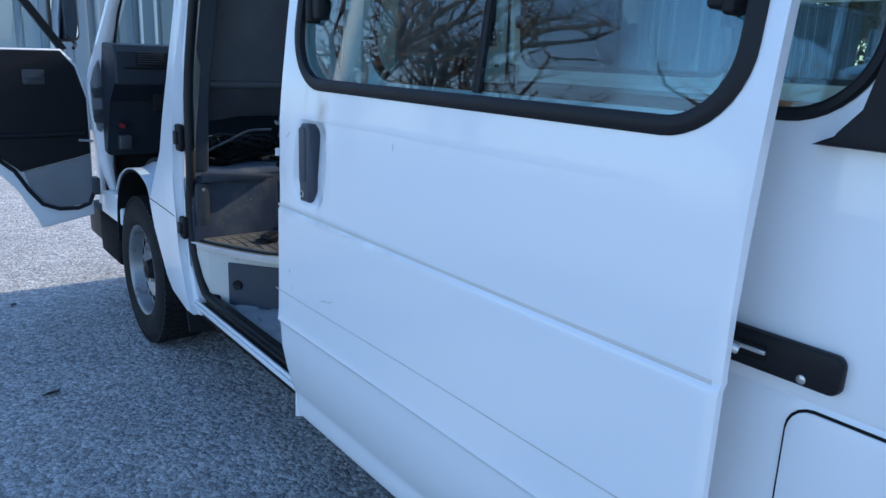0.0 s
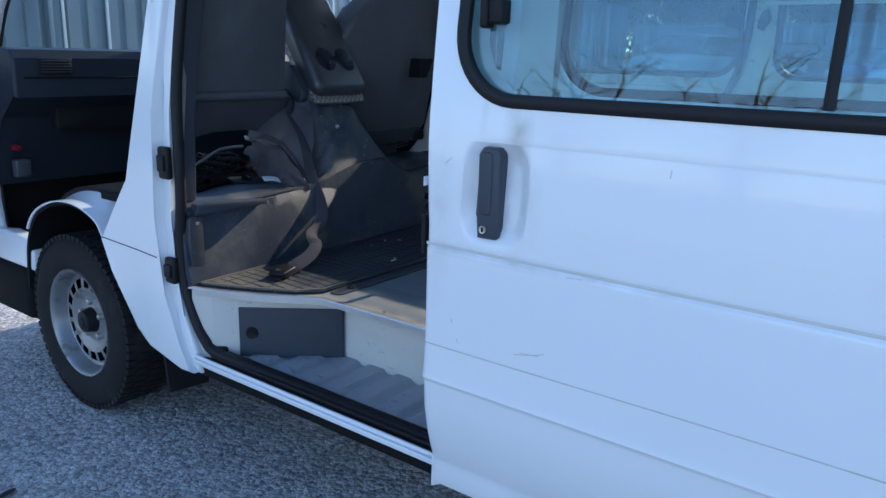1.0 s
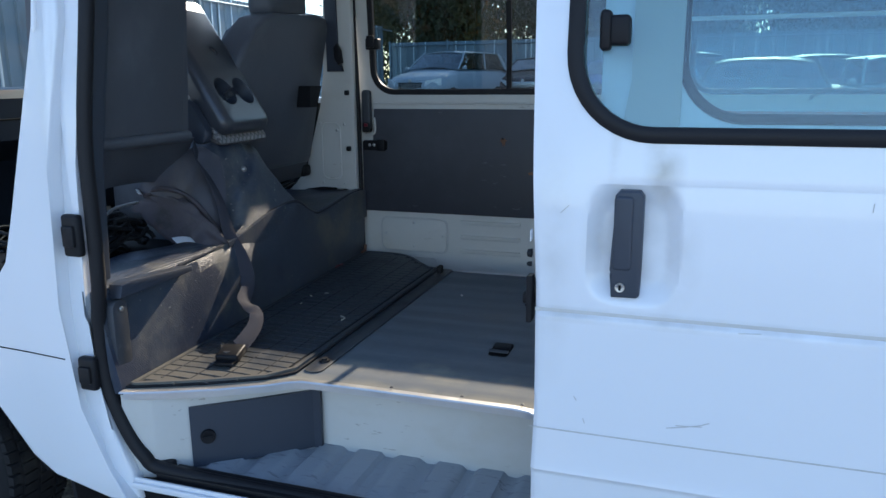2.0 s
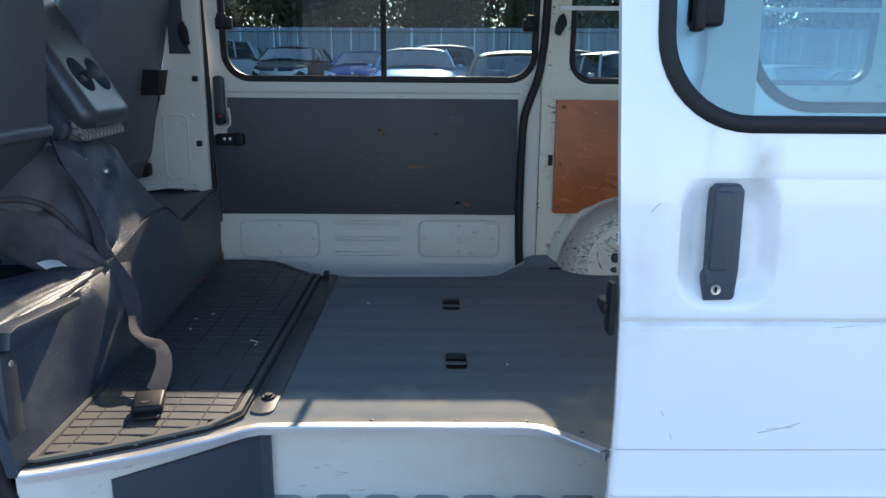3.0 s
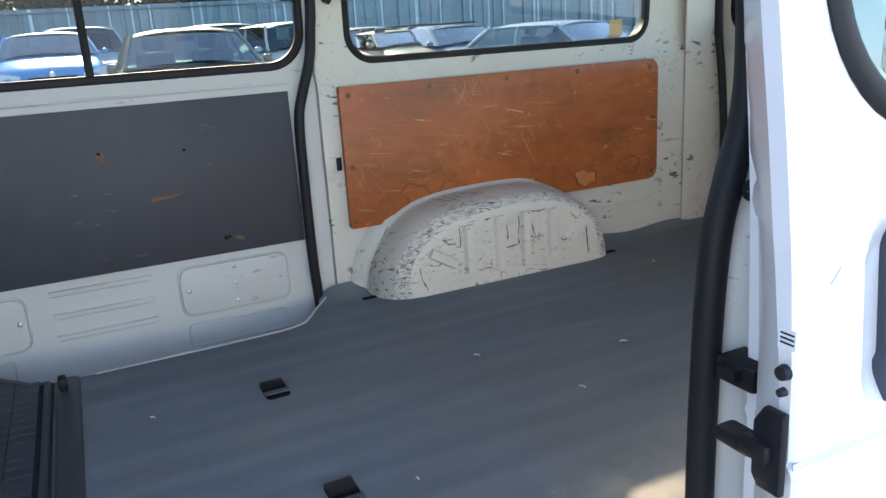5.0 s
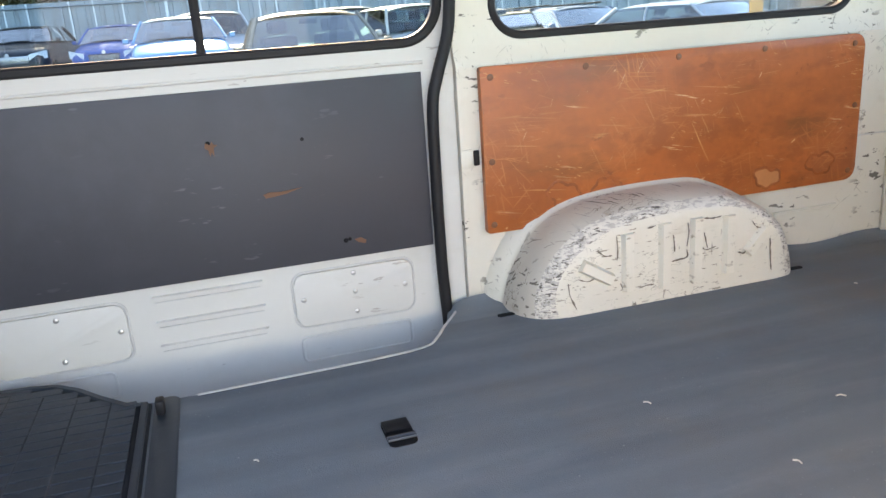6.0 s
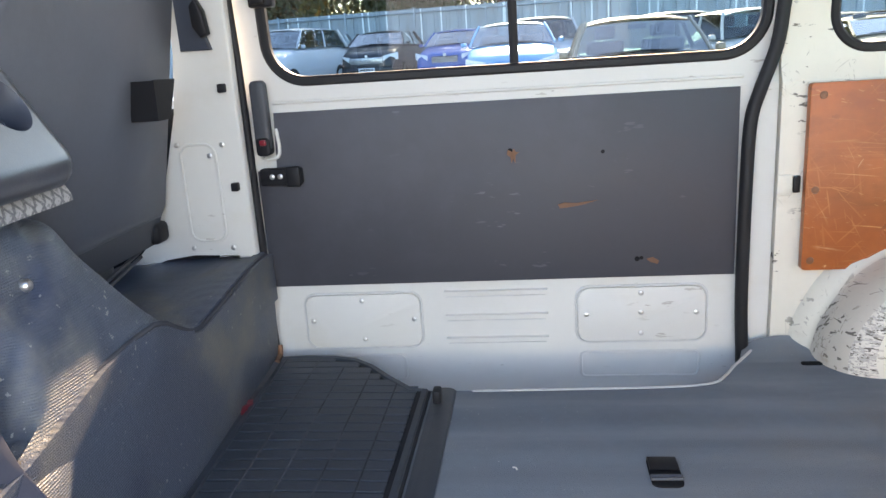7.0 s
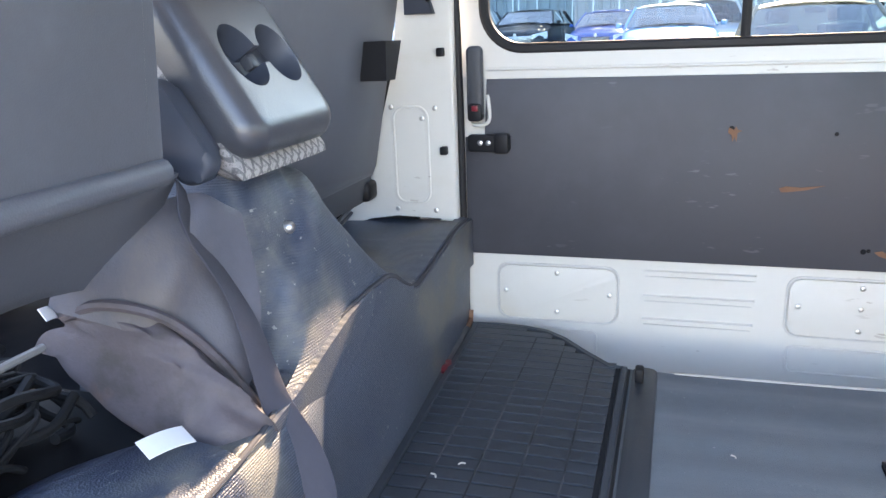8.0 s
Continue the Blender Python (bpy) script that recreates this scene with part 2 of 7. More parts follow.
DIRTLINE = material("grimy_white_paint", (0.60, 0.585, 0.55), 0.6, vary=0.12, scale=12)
GROOVE = material("dirt_and_shade_groove_paint", (0.52, 0.51, 0.49), 0.6, vary=0.2, scale=30)
BOARD = material("dark_grey_board", (0.040, 0.041, 0.050), 0.55, vary=0.10, scale=6, bump=0.06, bump_scale=400)
over(BOARD, (0.095, 0.096, 0.105), spots(BOARD, 48, 0.66, 0.72, (1, 0.40, 1.6), detail=2, where=(5, 0.52, 0.68)), 0.6)
over(BOARD, (0.06, 0.061, 0.073), spots(BOARD, 3, 0.45, 0.75, detail=6, shift=3), 0.6)
PLY = material("varnished_plywood", (0.38, 0.098, 0.0215), 0.42, vary=0.38, scale=4, bump=0.04)
over(PLY, (0.31, 0.080, 0.02), spots(PLY, 15, 0.46, 0.68, (1, 0.7, 1.3), detail=6, shift=17), 0.42)
over(PLY, (0.20, 0.062, 0.014), spots(PLY, 5, 0.52, 0.75, (1, 0.6, 2.2), shift=2, detail=8), 0.4)
over(PLY, (0.52, 0.24, 0.09), spots(PLY, 24, 0.62, 0.75, (1, 0.22, 2.6), where=(3, 0.35, 0.7), shift=4), 0.5)
over(PLY, (0.66, 0.40, 0.22), spots(PLY, 26, 0.655, 0.69, (1, 0.20, 3.2), where=(7, 0.46, 0.60), shift=9, rot=(0.18, 0, 0)), 0.6)
over(PLY, (0.64, 0.36, 0.18), spots(PLY, 44, 0.67, 0.70, (1, 0.5, 2.2), where=(9, 0.50, 0.62), shift=14, rot=(-0.5, 0, 0)), 0.6)
over(PLY, (0.62, 0.36, 0.19), spots(PLY, 34, 0.68, 0.71, (1, 3.0, 0.30), where=(6, 0.48, 0.6), shift=1, rot=(0.5, 0, 0)), 0.6)
for k, (sc, st, ro) in enumerate(((60, (1, 0.14, 3.4), 0.9), (50, (1, 0.12, 4.0), -0.75), (70, (1, 0.13, 3.2), 0.35), (46, (1, 0.12, 4.0), -0.25), (60, (1, 0.16, 3.4), 1.4), (54, (1, 0.10, 4.2), 0.05))):
    over(PLY, (0.46, 0.155, 0.048), spots(PLY, sc, 0.66, 0.71, st, detail=1, where=(6, 0.50, 0.70), shift=20 + 7 * k, rot=(ro, 0, 0)), 0.6)
for k, (sc, st, ro) in enumerate(((30, (1, 0.10, 4.5), 0.12), (38, (1, 0.10, 5.0), -0.10), (34, (1, 0.12, 4.0), 1.1), (90, (1, 0.4, 1.6), 0.3))):
    over(PLY, (0.54, 0.24, 0.09), spots(PLY, sc, 0.675, 0.70, st, detail=2, where=(5, 0.47, 0.60), shift=80 + 11 * k, rot=(ro, 0, 0)), 0.6)
over(PLY, (0.30, 0.076, 0.017), spots(PLY, 9, 0.55, 0.62, (1, 0.8, 1.1), detail=7, where=(2.5, 0.45, 0.6), shift=44), 0.45)
over(PLY, (0.20, 0.052, 0.013), spots(PLY, 30, 0.62, 0.68, (1, 0.7, 1.2), where=(4, 0.50, 0.66), shift=61), 0.5)
for k, ro in enumerate((0.8, -0.6, 1.5)):
    over(CREAM, (0.27, 0.235, 0.19), spots(CREAM, 60, 0.66, 0.71, (1, 0.22, 2.8), detail=2, where=(5, 0.50, 0.64), shift=30 + 9 * k, rot=(ro, 0, 0)), 0.7)
FLOOR = material("grey_rubber_floor", (0.150, 0.172, 0.192), 0.82, vary=0.22, scale=4, bump=0.35, bump_scale=420, specular=0.12)
# paler streaks paint in wear and window light on the floor's ridges
over(FLOOR, (0.205, 0.22, 0.232), spots(FLOOR, 7, 0.47, 0.76, (1.7, 0.30, 1), detail=6, shift=2), 0.8)
over(FLOOR, (0.19, 0.178, 0.165), spots(FLOOR, 2.2, 0.50, 0.75, (1, 0.8, 1), detail=7, shift=6), 0.85)
# pale tan brightens the sun patch by the door, besides the dust
over(FLOOR, (0.33, 0.315, 0.255), sunlit_dust(FLOOR, 0.98, 1.18), 0.9)
over(FLOOR, (0.20, 0.175, 0.14), spots(FLOOR, 60, 0.71, 0.76, where=(4, 0.5, 0.7)), 0.8)
over(FLOOR, (0.36, 0.36, 0.35), spots(FLOOR, 170, 0.70, 0.735, detail=2, where=(6, 0.42, 0.62), shift=12), 0.85)
# long faint bands put the light along the ribs into the colour
over(FLOOR, (0.178, 0.196, 0.210), spots(FLOOR, 3.2, 0.45, 0.70, (3.2, 0.14, 1), detail=3, shift=31), 0.8)
weave(FLOOR, "wave", 3.4, 0.40, "X", dist=0.004)
MAT = material("black_rubber_mat", (0.029, 0.037, 0.048), 0.48, vary=0.25, scale=9, bump=0.2, bump_scale=350, specular=0.45)
over(MAT, (0.066, 0.070, 0.074), spots(MAT, 9, 0.52, 0.85, (1, 1, 1), detail=8), 0.8)
# the mat's sunlit strip is tinted along with its dust
over(MAT, (0.135, 0.124, 0.10), sunlit_dust(MAT, 0.93, 1.14), 0.85)
VINYL = material("grey_blue_vinyl", (0.050, 0.063, 0.088), 0.43, vary=0.30, scale=6, specular=0.45)
over(VINYL, (0.150, 0.146, 0.128), spots(VINYL, 5, 0.48, 0.70, (1, 1, 1), detail=8), 0.6)
over(VINYL, (0.024, 0.034, 0.060), spots(VINYL, 4, 0.50, 0.62, (1, 1, 0.6), detail=5, shift=7), 0.36)
over(VINYL, (0.26, 0.255, 0.24), spots(VINYL, 85, 0.66, 0.70, (1, 1, 1), detail=2, where=(6, 0.48, 0.60), shift=3), 0.6)
weave(VINYL, "voronoi", 420, 0.30, dist=0.0016)
weave(VINYL, "wave", 96, 0.45, direction="Z", stretch=(1, 1.4, 1), dist=0.0010)
LEATHER = material("brown_grey_vinyl_backing", (0.088, 0.075, 0.082), 0.58, vary=0.3, scale=9, bump=0.25, bump_scale=260, specular=0.3)
over(LEATHER, (0.060, 0.052, 0.052), spots(LEATHER, 14, 0.48, 0.66, (1, 1, 1), detail=8, shift=5), 0.7)
over(LEATHER, (0.14, 0.09, 0.07), spots(LEATHER, 9, 0.52, 0.70, (1, 1, 1)), 0.6)
SKIRT = material("purple_grey_skirt_vinyl", (0.070, 0.070, 0.086), 0.5, vary=0.25, scale=7, bump=0.25, bump_scale=420, specular=0.35)
over(SKIRT, (0.12, 0.105, 0.10), spots(SKIRT, 6, 0.50, 0.72, (1, 1, 0.5), detail=7, shift=5), 0.6)
SEAT = material("charcoal_seat_vinyl", (0.077, 0.083, 0.098), 0.48, vary=0.18, scale=6, bump=0.2, bump_scale=500, specular=0.5)
over(SEAT, (0.125, 0.133, 0.150), spots(SEAT, 5, 0.52, 0.80, (1, 1, 0.7), detail=8, shift=3), 0.6)
PIPING = material("dull_piping", (0.06, 0.062, 0.07), 0.8, vary=0.2, scale=20, specular=0.1)
PLASTIC = material("black_plastic", (0.012, 0.012, 0.014), 0.5, vary=0.12, scale=12, bump=0.1, bump_scale=500, specular=0.2)
GREYPLASTIC = material("dark_grey_plastic", (0.052, 0.056, 0.064), 0.42, vary=0.15, scale=10, bump=0.12, bump_scale=600, specular=0.3)
over(GREYPLASTIC, (0.15, 0.145, 0.14), spots(GREYPLASTIC, 12, 0.6, 0.85), 0.6)
DULLPLASTIC = material("blue_grey_plastic", (0.038, 0.046, 0.064), 0.5, vary=0.1, scale=10, bump=0.1, bump_scale=500)
DASH = material("dark_blue_grey_dash_plastic", (0.020, 0.026, 0.036), 0.5, vary=0.12, scale=10, bump=0.12, bump_scale=500, specular=0.3)
RUBBER = material("black_rubber_seal", (0.013, 0.013, 0.015), 0.55, vary=0.15, scale=20, specular=0.25)
CONSOLE = material("grained_console_plastic", (0.048, 0.051, 0.061), 0.30, vary=0.14, scale=9, bump=0.16, bump_scale=420, specular=0.6)
over(CONSOLE, (0.10, 0.10, 0.105), spots(CONSOLE, 12, 0.55, 0.8, (1, 1, 1), detail=8), 0.55)
FABRIC = material("patterned_grey_fabric", (0.36, 0.34, 0.33), 0.9, vary=0.2, scale=20, bump=0.4, bump_scale=700)
over(FABRIC, (0.14, 0.137, 0.14), lozenges(FABRIC, 0.017), 0.9)
over(FABRIC, (0.22, 0.215, 0.215), spots(FABRIC, 260, 0.54, 0.62, (1, 1, 1), detail=1), 0.9)
MATDUST = material("dusty_mat_groove", (0.085, 0.087, 0.093), 0.8, vary=0.3, scale=30, specular=0.2)
over(MATDUST, (0.03, 0.032, 0.037), spots(MATDUST, 7, 0.40, 0.56, (1, 1, 1), detail=6, shift=2), 0.7)
MATGAP = material("dark_mat_groove", (0.016, 0.017, 0.020), 0.75, vary=0.3, scale=30, specular=0.2)
WEB = material("grey_belt_webbing", (0.060, 0.060, 0.074), 0.9, vary=0.15, scale=15, specular=0.1)
weave(WEB, "wave", 260, 0.4, "Z", dist=0.0006)
ALU = material("worn_aluminium_strip", (0.62, 0.62, 0.62), 0.38, metal=0.85, vary=0.12, scale=14, bump=0.08)
STEEL = material("steel_screw", (0.55, 0.54, 0.52), 0.35, metal=0.9, vary=0.15, scale=60)
STEP = material("painted_ribbed_step", (0.32, 0.345, 0.37), 0.5, vary=0.12, scale=10, bump=0.1)
over(STEP, (0.18, 0.19, 0.20), spots(STEP, 40, 0.55, 0.68, (2.2, 0.6, 1), detail=8, where=(5, 0.35, 0.65)), 0.7)
# darker grey holds the shade on the front door's lower panel
DOORMETAL = material("shaded_grey_door_metal", (0.19, 0.20, 0.22), 0.45, vary=0.2, scale=7)
TYRE = material("black_tyre_rubber", (0.020, 0.020, 0.021), 0.8, vary=0.2, scale=10, bump=0.15, specular=0.15)
over(TYRE, (0.05, 0.048, 0.044), spots(TYRE, 9, 0.52, 0.85, detail=7), 0.85)
RIM = material("silver_steel_rim", (0.27, 0.275, 0.285), 0.40, metal=0.5, vary=0.12, scale=12)
over(RIM, (0.14, 0.12, 0.105), spots(RIM, 16, 0.50, 0.74, detail=7), 0.8)
DARK = material("dark_underbody", (0.012, 0.012, 0.013), 0.8, vary=0.3, scale=10, specular=0.1)
RED = material("red_plastic", (0.18, 0.010, 0.020), 0.35, vary=0.08)
CABLE = material("dusty_black_cable", (0.012, 0.0125, 0.014), 0.75, vary=0.35, scale=25, bump=0.1, specular=0.2)
HOSE = material("dusty_grey_hose", (0.16, 0.16, 0.165), 0.35, vary=0.25, scale=25)
PAPER = material("white_paper", (0.75, 0.76, 0.78), 0.7, vary=0.05)
STUD = material("dull_brown_stud", (0.19, 0.075, 0.034), 0.5, vary=0.2, scale=60)
RAWWOOD = material("torn_board_fibre", (0.17, 0.085, 0.048), 0.85, vary=0.25, scale=30, bump=0.4)
LINT = material("pale_debris", (0.62, 0.58, 0.50), 0.8, vary=0.1)
STAIN = material("plywood_water_stain", (0.47, 0.18, 0.062), 0.5, vary=0.25, scale=12)
GLASS = glass("tinted_window_glass", (0.80, 0.92, 0.94), 1.7)
CLEAR = glass("clear_window_glass", (0.56, 0.645, 0.66), 0.8)
MIRROR = material("mirror_glass", (0.75, 0.78, 0.80), 0.03, metal=1.0, vary=0.02)


# ---- shape helpers ----
BASE = {}


def thing(name, m, label, category, group="", world=False):
    """An Empty at a thing's base; world: its parts are given in world coordinates."""
    e = new(name)
    e.empty_display_size = 0.2
    e.matrix_basis = m
    if world:
        BASE[e.name] = m.inverted()
    return tagged(e, label, category, group)


def finish(bm, name, mat, angle=38):
    bmesh.ops.remove_doubles(bm, verts=bm.verts, dist=1e-5)
    bmesh.ops.recalc_face_normals(bm, faces=bm.faces)
    me = bpy.data.meshes.new(name)
    bm.to_mesh(me)
    bm.free()
    me.materials.append(mat)
    me.polygons.foreach_set("use_smooth", [True] * len(me.polygons))
    me.set_sharp_from_angle(angle=radians(angle))
    return me


def part(name, bm, mat, parent=None, label="", angle=38):
    ob = new(name, finish(bm, name, mat, angle))
    if parent:
        ob.parent = parent
        if parent.name in BASE:
            ob.matrix_parent_inverse = BASE[parent.name]
    return tagged(ob, label) if label else ob


def piece(name, me, m, parent):
    """One of many alike pieces on a shared mesh, at the pose m."""
    ob = new(name, me)
    if parent:
        ob.parent = parent
        if parent.name in BASE:
            ob.matrix_parent_inverse = BASE[parent.name]
    ob.matrix_basis = m
    return ob


def box(bm, a, b, r=0.0, seg=2, m=None):
    """A box from corner a to corner b with rounded edges."""
    vs = [bm.verts.new((x, y, z)) for x in (a[0], b[0]) for y in (a[1], b[1]) for z in (a[2], b[2])]
    fs = [bm.faces.new([vs[i] for i in q]) for q in ((0, 1, 3, 2), (4, 6, 7, 5), (0, 4, 5, 1), (2, 3, 7, 6), (0, 2, 6, 4), (1, 5, 7, 3))]
    out = vs
    if r > 0:
        es = list({e for f in fs for e in f.edges})
        out = bmesh.ops.bevel(bm, geom=es, offset=r, segments=seg, affect="EDGES", profile=0.5)["verts"]
    if m is not None:
        bmesh.ops.transform(bm, matrix=m, verts=list({v for v in out}))
    return bm


def new_box(a, b, r=0.0, seg=2, m=None):
    return box(bmesh.new(), a, b, r, seg, m)


def slab(bm, pts, axis, a, b, r=0.0, seg=2):
    """A flat outline extruded along an axis from a to b. pts: pairs in the other two axes, in x, y, z order."""
    def at(p, v):
        return {"x": (v, p[0], p[1]), "y": (p[0], v, p[1]), "z": (p[0], p[1], v)}[axis]
    lo, hi = [bm.verts.new(at(p, a)) for p in pts], [bm.verts.new(at(p, b)) for p in pts]
    f = [bm.faces.new(lo), bm.faces.new(hi[::-1])]
    n = len(pts)
    for i in range(n):
        bm.faces.new((lo[i], hi[i], hi[(i + 1) % n], lo[(i + 1) % n]))
    if r:
        bmesh.ops.bevel(bm, geom=list({e for g in f for e in g.edges}), offset=r, segments=seg, affect="EDGES", profile=0.5)
    return bm


def rrect(a0, a1, b0, b1, r, n=6):
    """A rounded rectangle; r: one radius, or four from the corner (a1, b0) round to (a0, b0)."""
    r = (r,) * 4 if not isinstance(r, tuple) else r
    cs = ((a1 - r[0], b0 + r[0], -90, r[0]), (a1 - r[1], b1 - r[1], 0, r[1]), (a0 + r[2], b1 - r[2], 90, r[2]), (a0 + r[3], b0 + r[3], 180, r[3]))
    return [(cx + q * math.cos(radians(s + 90 * k / n)), cy + q * math.sin(radians(s + 90 * k / n))) for cx, cy, s, q in cs for k in range(n + 1)]


def sweep(bm, pts, sec, up, closed=False, caps=True):
    """A section (pairs: sideways, along up) carried along points."""
    pts = [Vector(p) for p in pts]
    n, rings = len(pts), []
    for i, p in enumerate(pts):
        t = (pts[(i + 1) % n] - pts[i - 1]) if closed or 0 < i < n - 1 else (pts[1] - pts[0] if i == 0 else pts[-1] - pts[-2])
        t.normalize()
        u = Vector(up[i] if isinstance(up, list) else up)
        u = (u - t * u.dot(t)).normalized()
        s = t.cross(u)
        rings.append([bm.verts.new(p + s * a + u * b) for a, b in sec])
    k = len(sec)
    for i in range(n if closed else n - 1):
        r0, r1 = rings[i], rings[(i + 1) % n]
        for j in range(k):
            bm.faces.new((r0[j], r0[(j + 1) % k], r1[(j + 1) % k], r1[j]))
    if caps and not closed:
        bm.faces.new(rings[0])
        bm.faces.new(rings[-1][::-1])
    return bm


def circle(r, n=10, squash=1.0):
    return [(r * math.cos(2 * math.pi * i / n), squash * r * math.sin(2 * math.pi * i / n)) for i in range(n)]


def flat(w, h):
    """A flat strip's section with soft edges."""
    return [(-w / 2, -h / 4), (-w / 2 + h / 2, -h / 2), (w / 2 - h / 2, -h / 2), (w / 2, -h / 4), (w / 2, h / 4), (w / 2 - h / 2, h / 2), (-w / 2 + h / 2, h / 2), (-w / 2, h / 4)]


def smooth_path(pts, n=6):
    """Points along a smooth line through the given ones."""
    P = [Vector(p) for p in pts]
    P = [P[0] * 2 - P[1]] + P + [P[-1] * 2 - P[-2]]
    out = []
    for i in range(1, len(P) - 2):
        a, b, c, d = P[i - 1:i + 3]
        for k in range(n):
            t = k / n
            out.append(0.5 * ((2 * b) + (c - a) * t + (2 * a - 5 * b + 4 * c - d) * t * t + (3 * b - a - 3 * c + d) * t ** 3))
    return out + [P[-2]]


def lathe(bm, prof, axis="x", n=32, origin=(0, 0, 0)):
    """Profile pairs (along the axis, radius) turned round an axis."""
    o = Vector(origin)
    rings = []
    for i in range(n):
        c, s = math.cos(2 * math.pi * i / n), math.sin(2 * math.pi * i / n)
        rings.append([bm.verts.new(o + Vector({"x": (a, r * c, r * s), "y": (r * c, a, r * s), "z": (r * c, r * s, a)}[axis])) for a, r in prof])
    for i in range(n):
        r0, r1 = rings[i], rings[(i + 1) % n]
        for j in range(len(prof) - 1):
            bm.faces.new((r0[j], r0[j + 1], r1[j + 1], r1[j]))
    return bm


def sheet(bm, us, vs, f, g=None):
    """A grid of points f(u, v); with g, a second side, closed into a solid."""
    def grid(h):
        return [[bm.verts.new(h(u, v)) for v in vs] for u in us]
    A = grid(f)
    def quads(G):
        for i in range(len(us) - 1):
            for j in range(len(vs) - 1):
                bm.faces.new((G[i][j], G[i + 1][j], G[i + 1][j + 1], G[i][j + 1]))
    quads(A)
    if g:
        B = grid(g)
        quads(B)
        nu, nv = len(us), len(vs)
        rim = [(i, 0) for i in range(nu)] + [(nu - 1, j) for j in range(1, nv)] + [(i, nv - 1) for i in range(nu - 2, -1, -1)] + [(0, j) for j in range(nv - 2, 0, -1)]
        for k in range(len(rim)):
            (i, j), (p, q) = rim[k], rim[(k + 1) % len(rim)]
            bm.faces.new((A[i][j], A[p][q], B[p][q], B[i][j]))
    return bm


def steps(a, b, n):
    return [a + (b - a) * i / n for i in range(n + 1)]


def window_panel(bm, rect, hole, r, fa, fb, k=3, n=6):
    """An upright panel (y, z) with a rounded opening right through it, between the surfaces fa and fb (x by y, z)."""
    y0, y1, z0, z1 = rect
    h0, h1, w0, w1 = hole
    r = (r,) * 4 if not isinstance(r, tuple) else r
    inner = rrect(h0, h1, w0, w1, r, n)
    corner = ((y1, z0), (y1, z1), (y0, z1), (y0, z0))
    outer = []
    for c in range(4):
        C = corner[c]
        for j in range(n + 1):
            a, b = inner[c * (n + 1)], inner[c * (n + 1) + n]
            if c in (0, 2):
                s, e = (a[0], C[1]), (C[0], b[1])
            else:
                s, e = (C[0], a[1]), (b[0], C[1])
            t = 2 * j / n
            outer.append((s[0] + (C[0] - s[0]) * t, s[1] + (C[1] - s[1]) * t) if t <= 1 else (C[0] + (e[0] - C[0]) * (t - 1), C[1] + (e[1] - C[1]) * (t - 1)))
    m = len(inner)
    loops = []
    for f in (fa, fb):
        loops.append([[bm.verts.new((f(y, z), y, z)) for y, z in [(a[0] + (b[0] - a[0]) * t, a[1] + (b[1] - a[1]) * t) for a, b in zip(inner, outer)]] for t in [i / k for i in range(k + 1)]])
    for L in loops:
        for i in range(k):
            for j in range(m):
                bm.faces.new((L[i][j], L[i][(j + 1) % m], L[i + 1][(j + 1) % m], L[i + 1][j]))
    for i in (0, k):
        for j in range(m):
            jn = (j + 1) % m
            if i == k and abs(outer[j][1] - z0) < 1e-6 and abs(outer[jn][1] - z0) < 1e-6:
                continue
            bm.faces.new((loops[0][i][j], loops[0][i][jn], loops[1][i][jn], loops[1][i][j]))
    return bm


def lower_panel(bm, ys, zs, fa, fb):
    """The panel below such an opening, open at its top."""
    for f in (fa, fb):
        sheet(bm, ys, zs, lambda y, z, f=f: (f(y, z), y, z))
    for a, b in zip(ys, ys[1:]):
        bm.faces.new([bm.verts.new(p) for p in ((fa(a, zs[0]), a, zs[0]), (fa(b, zs[0]), b, zs[0]), (fb(b, zs[0]), b, zs[0]), (fb(a, zs[0]), a, zs[0]))])
    for y in (ys[0], ys[-1]):
        for a, b in zip(zs, zs[1:]):
            bm.faces.new([bm.verts.new(p) for p in ((fa(y, a), y, a), (fa(y, b), y, b), (fb(y, b), y, b), (fb(y, a), y, a))])
    return bm


def table(pairs):
    """A smooth function through (z, x) pairs."""
    zs, xs = [p[0] for p in pairs], [p[1] for p in pairs]
    return lambda z: float(np.interp(z, zs, xs))


def gasket(loop, x, w=0.022, d=0.018, fx=None):
    """A rubber seal round a loop of (y, z) at x."""
    return sweep(bmesh.new(), [((fx(y, z) if fx else x), y, z) for y, z in loop], [(-w / 2, -d / 2), (-w / 2, d / 4), (-w / 4, d / 2), (w / 4, d / 2), (w / 2, d / 4), (w / 2, -d / 2)], (-1, 0, 0), True)


def screw_mesh(r=0.006, h=0.003):
    bm = lathe(bmesh.new(), [(0, r), (h * 0.6, r * 0.9), (h, r * 0.5), (h, 0.0005)], "x", 10)
    return finish(bm, "screw", STEEL)

# ---- van: shell ----
VAN_MID = 1.565
van = thing("van", pose(VAN_MID, 2.1, 0), "white cargo van parked on gravel with its doors open", "van", world=True)
SIDE = table([(0.28, 0.815), (0.36, 0.800), (0.60, 0.797), (0.84, 0.797), (0.848, 0.801), (0.856, 0.798), (1.03, 0.805), (1.13, 0.814), (1.305, 0.834), (1.60, 0.874), (1.85, 0.914), (1.93, 0.97)])


def near_out(y, z):
    return SIDE(z)


def near_in(y, z):
    return SIDE(max(z, 0.4)) + 0.026


def far_out(y, z):
    return 2 * VAN_MID - SIDE(z)


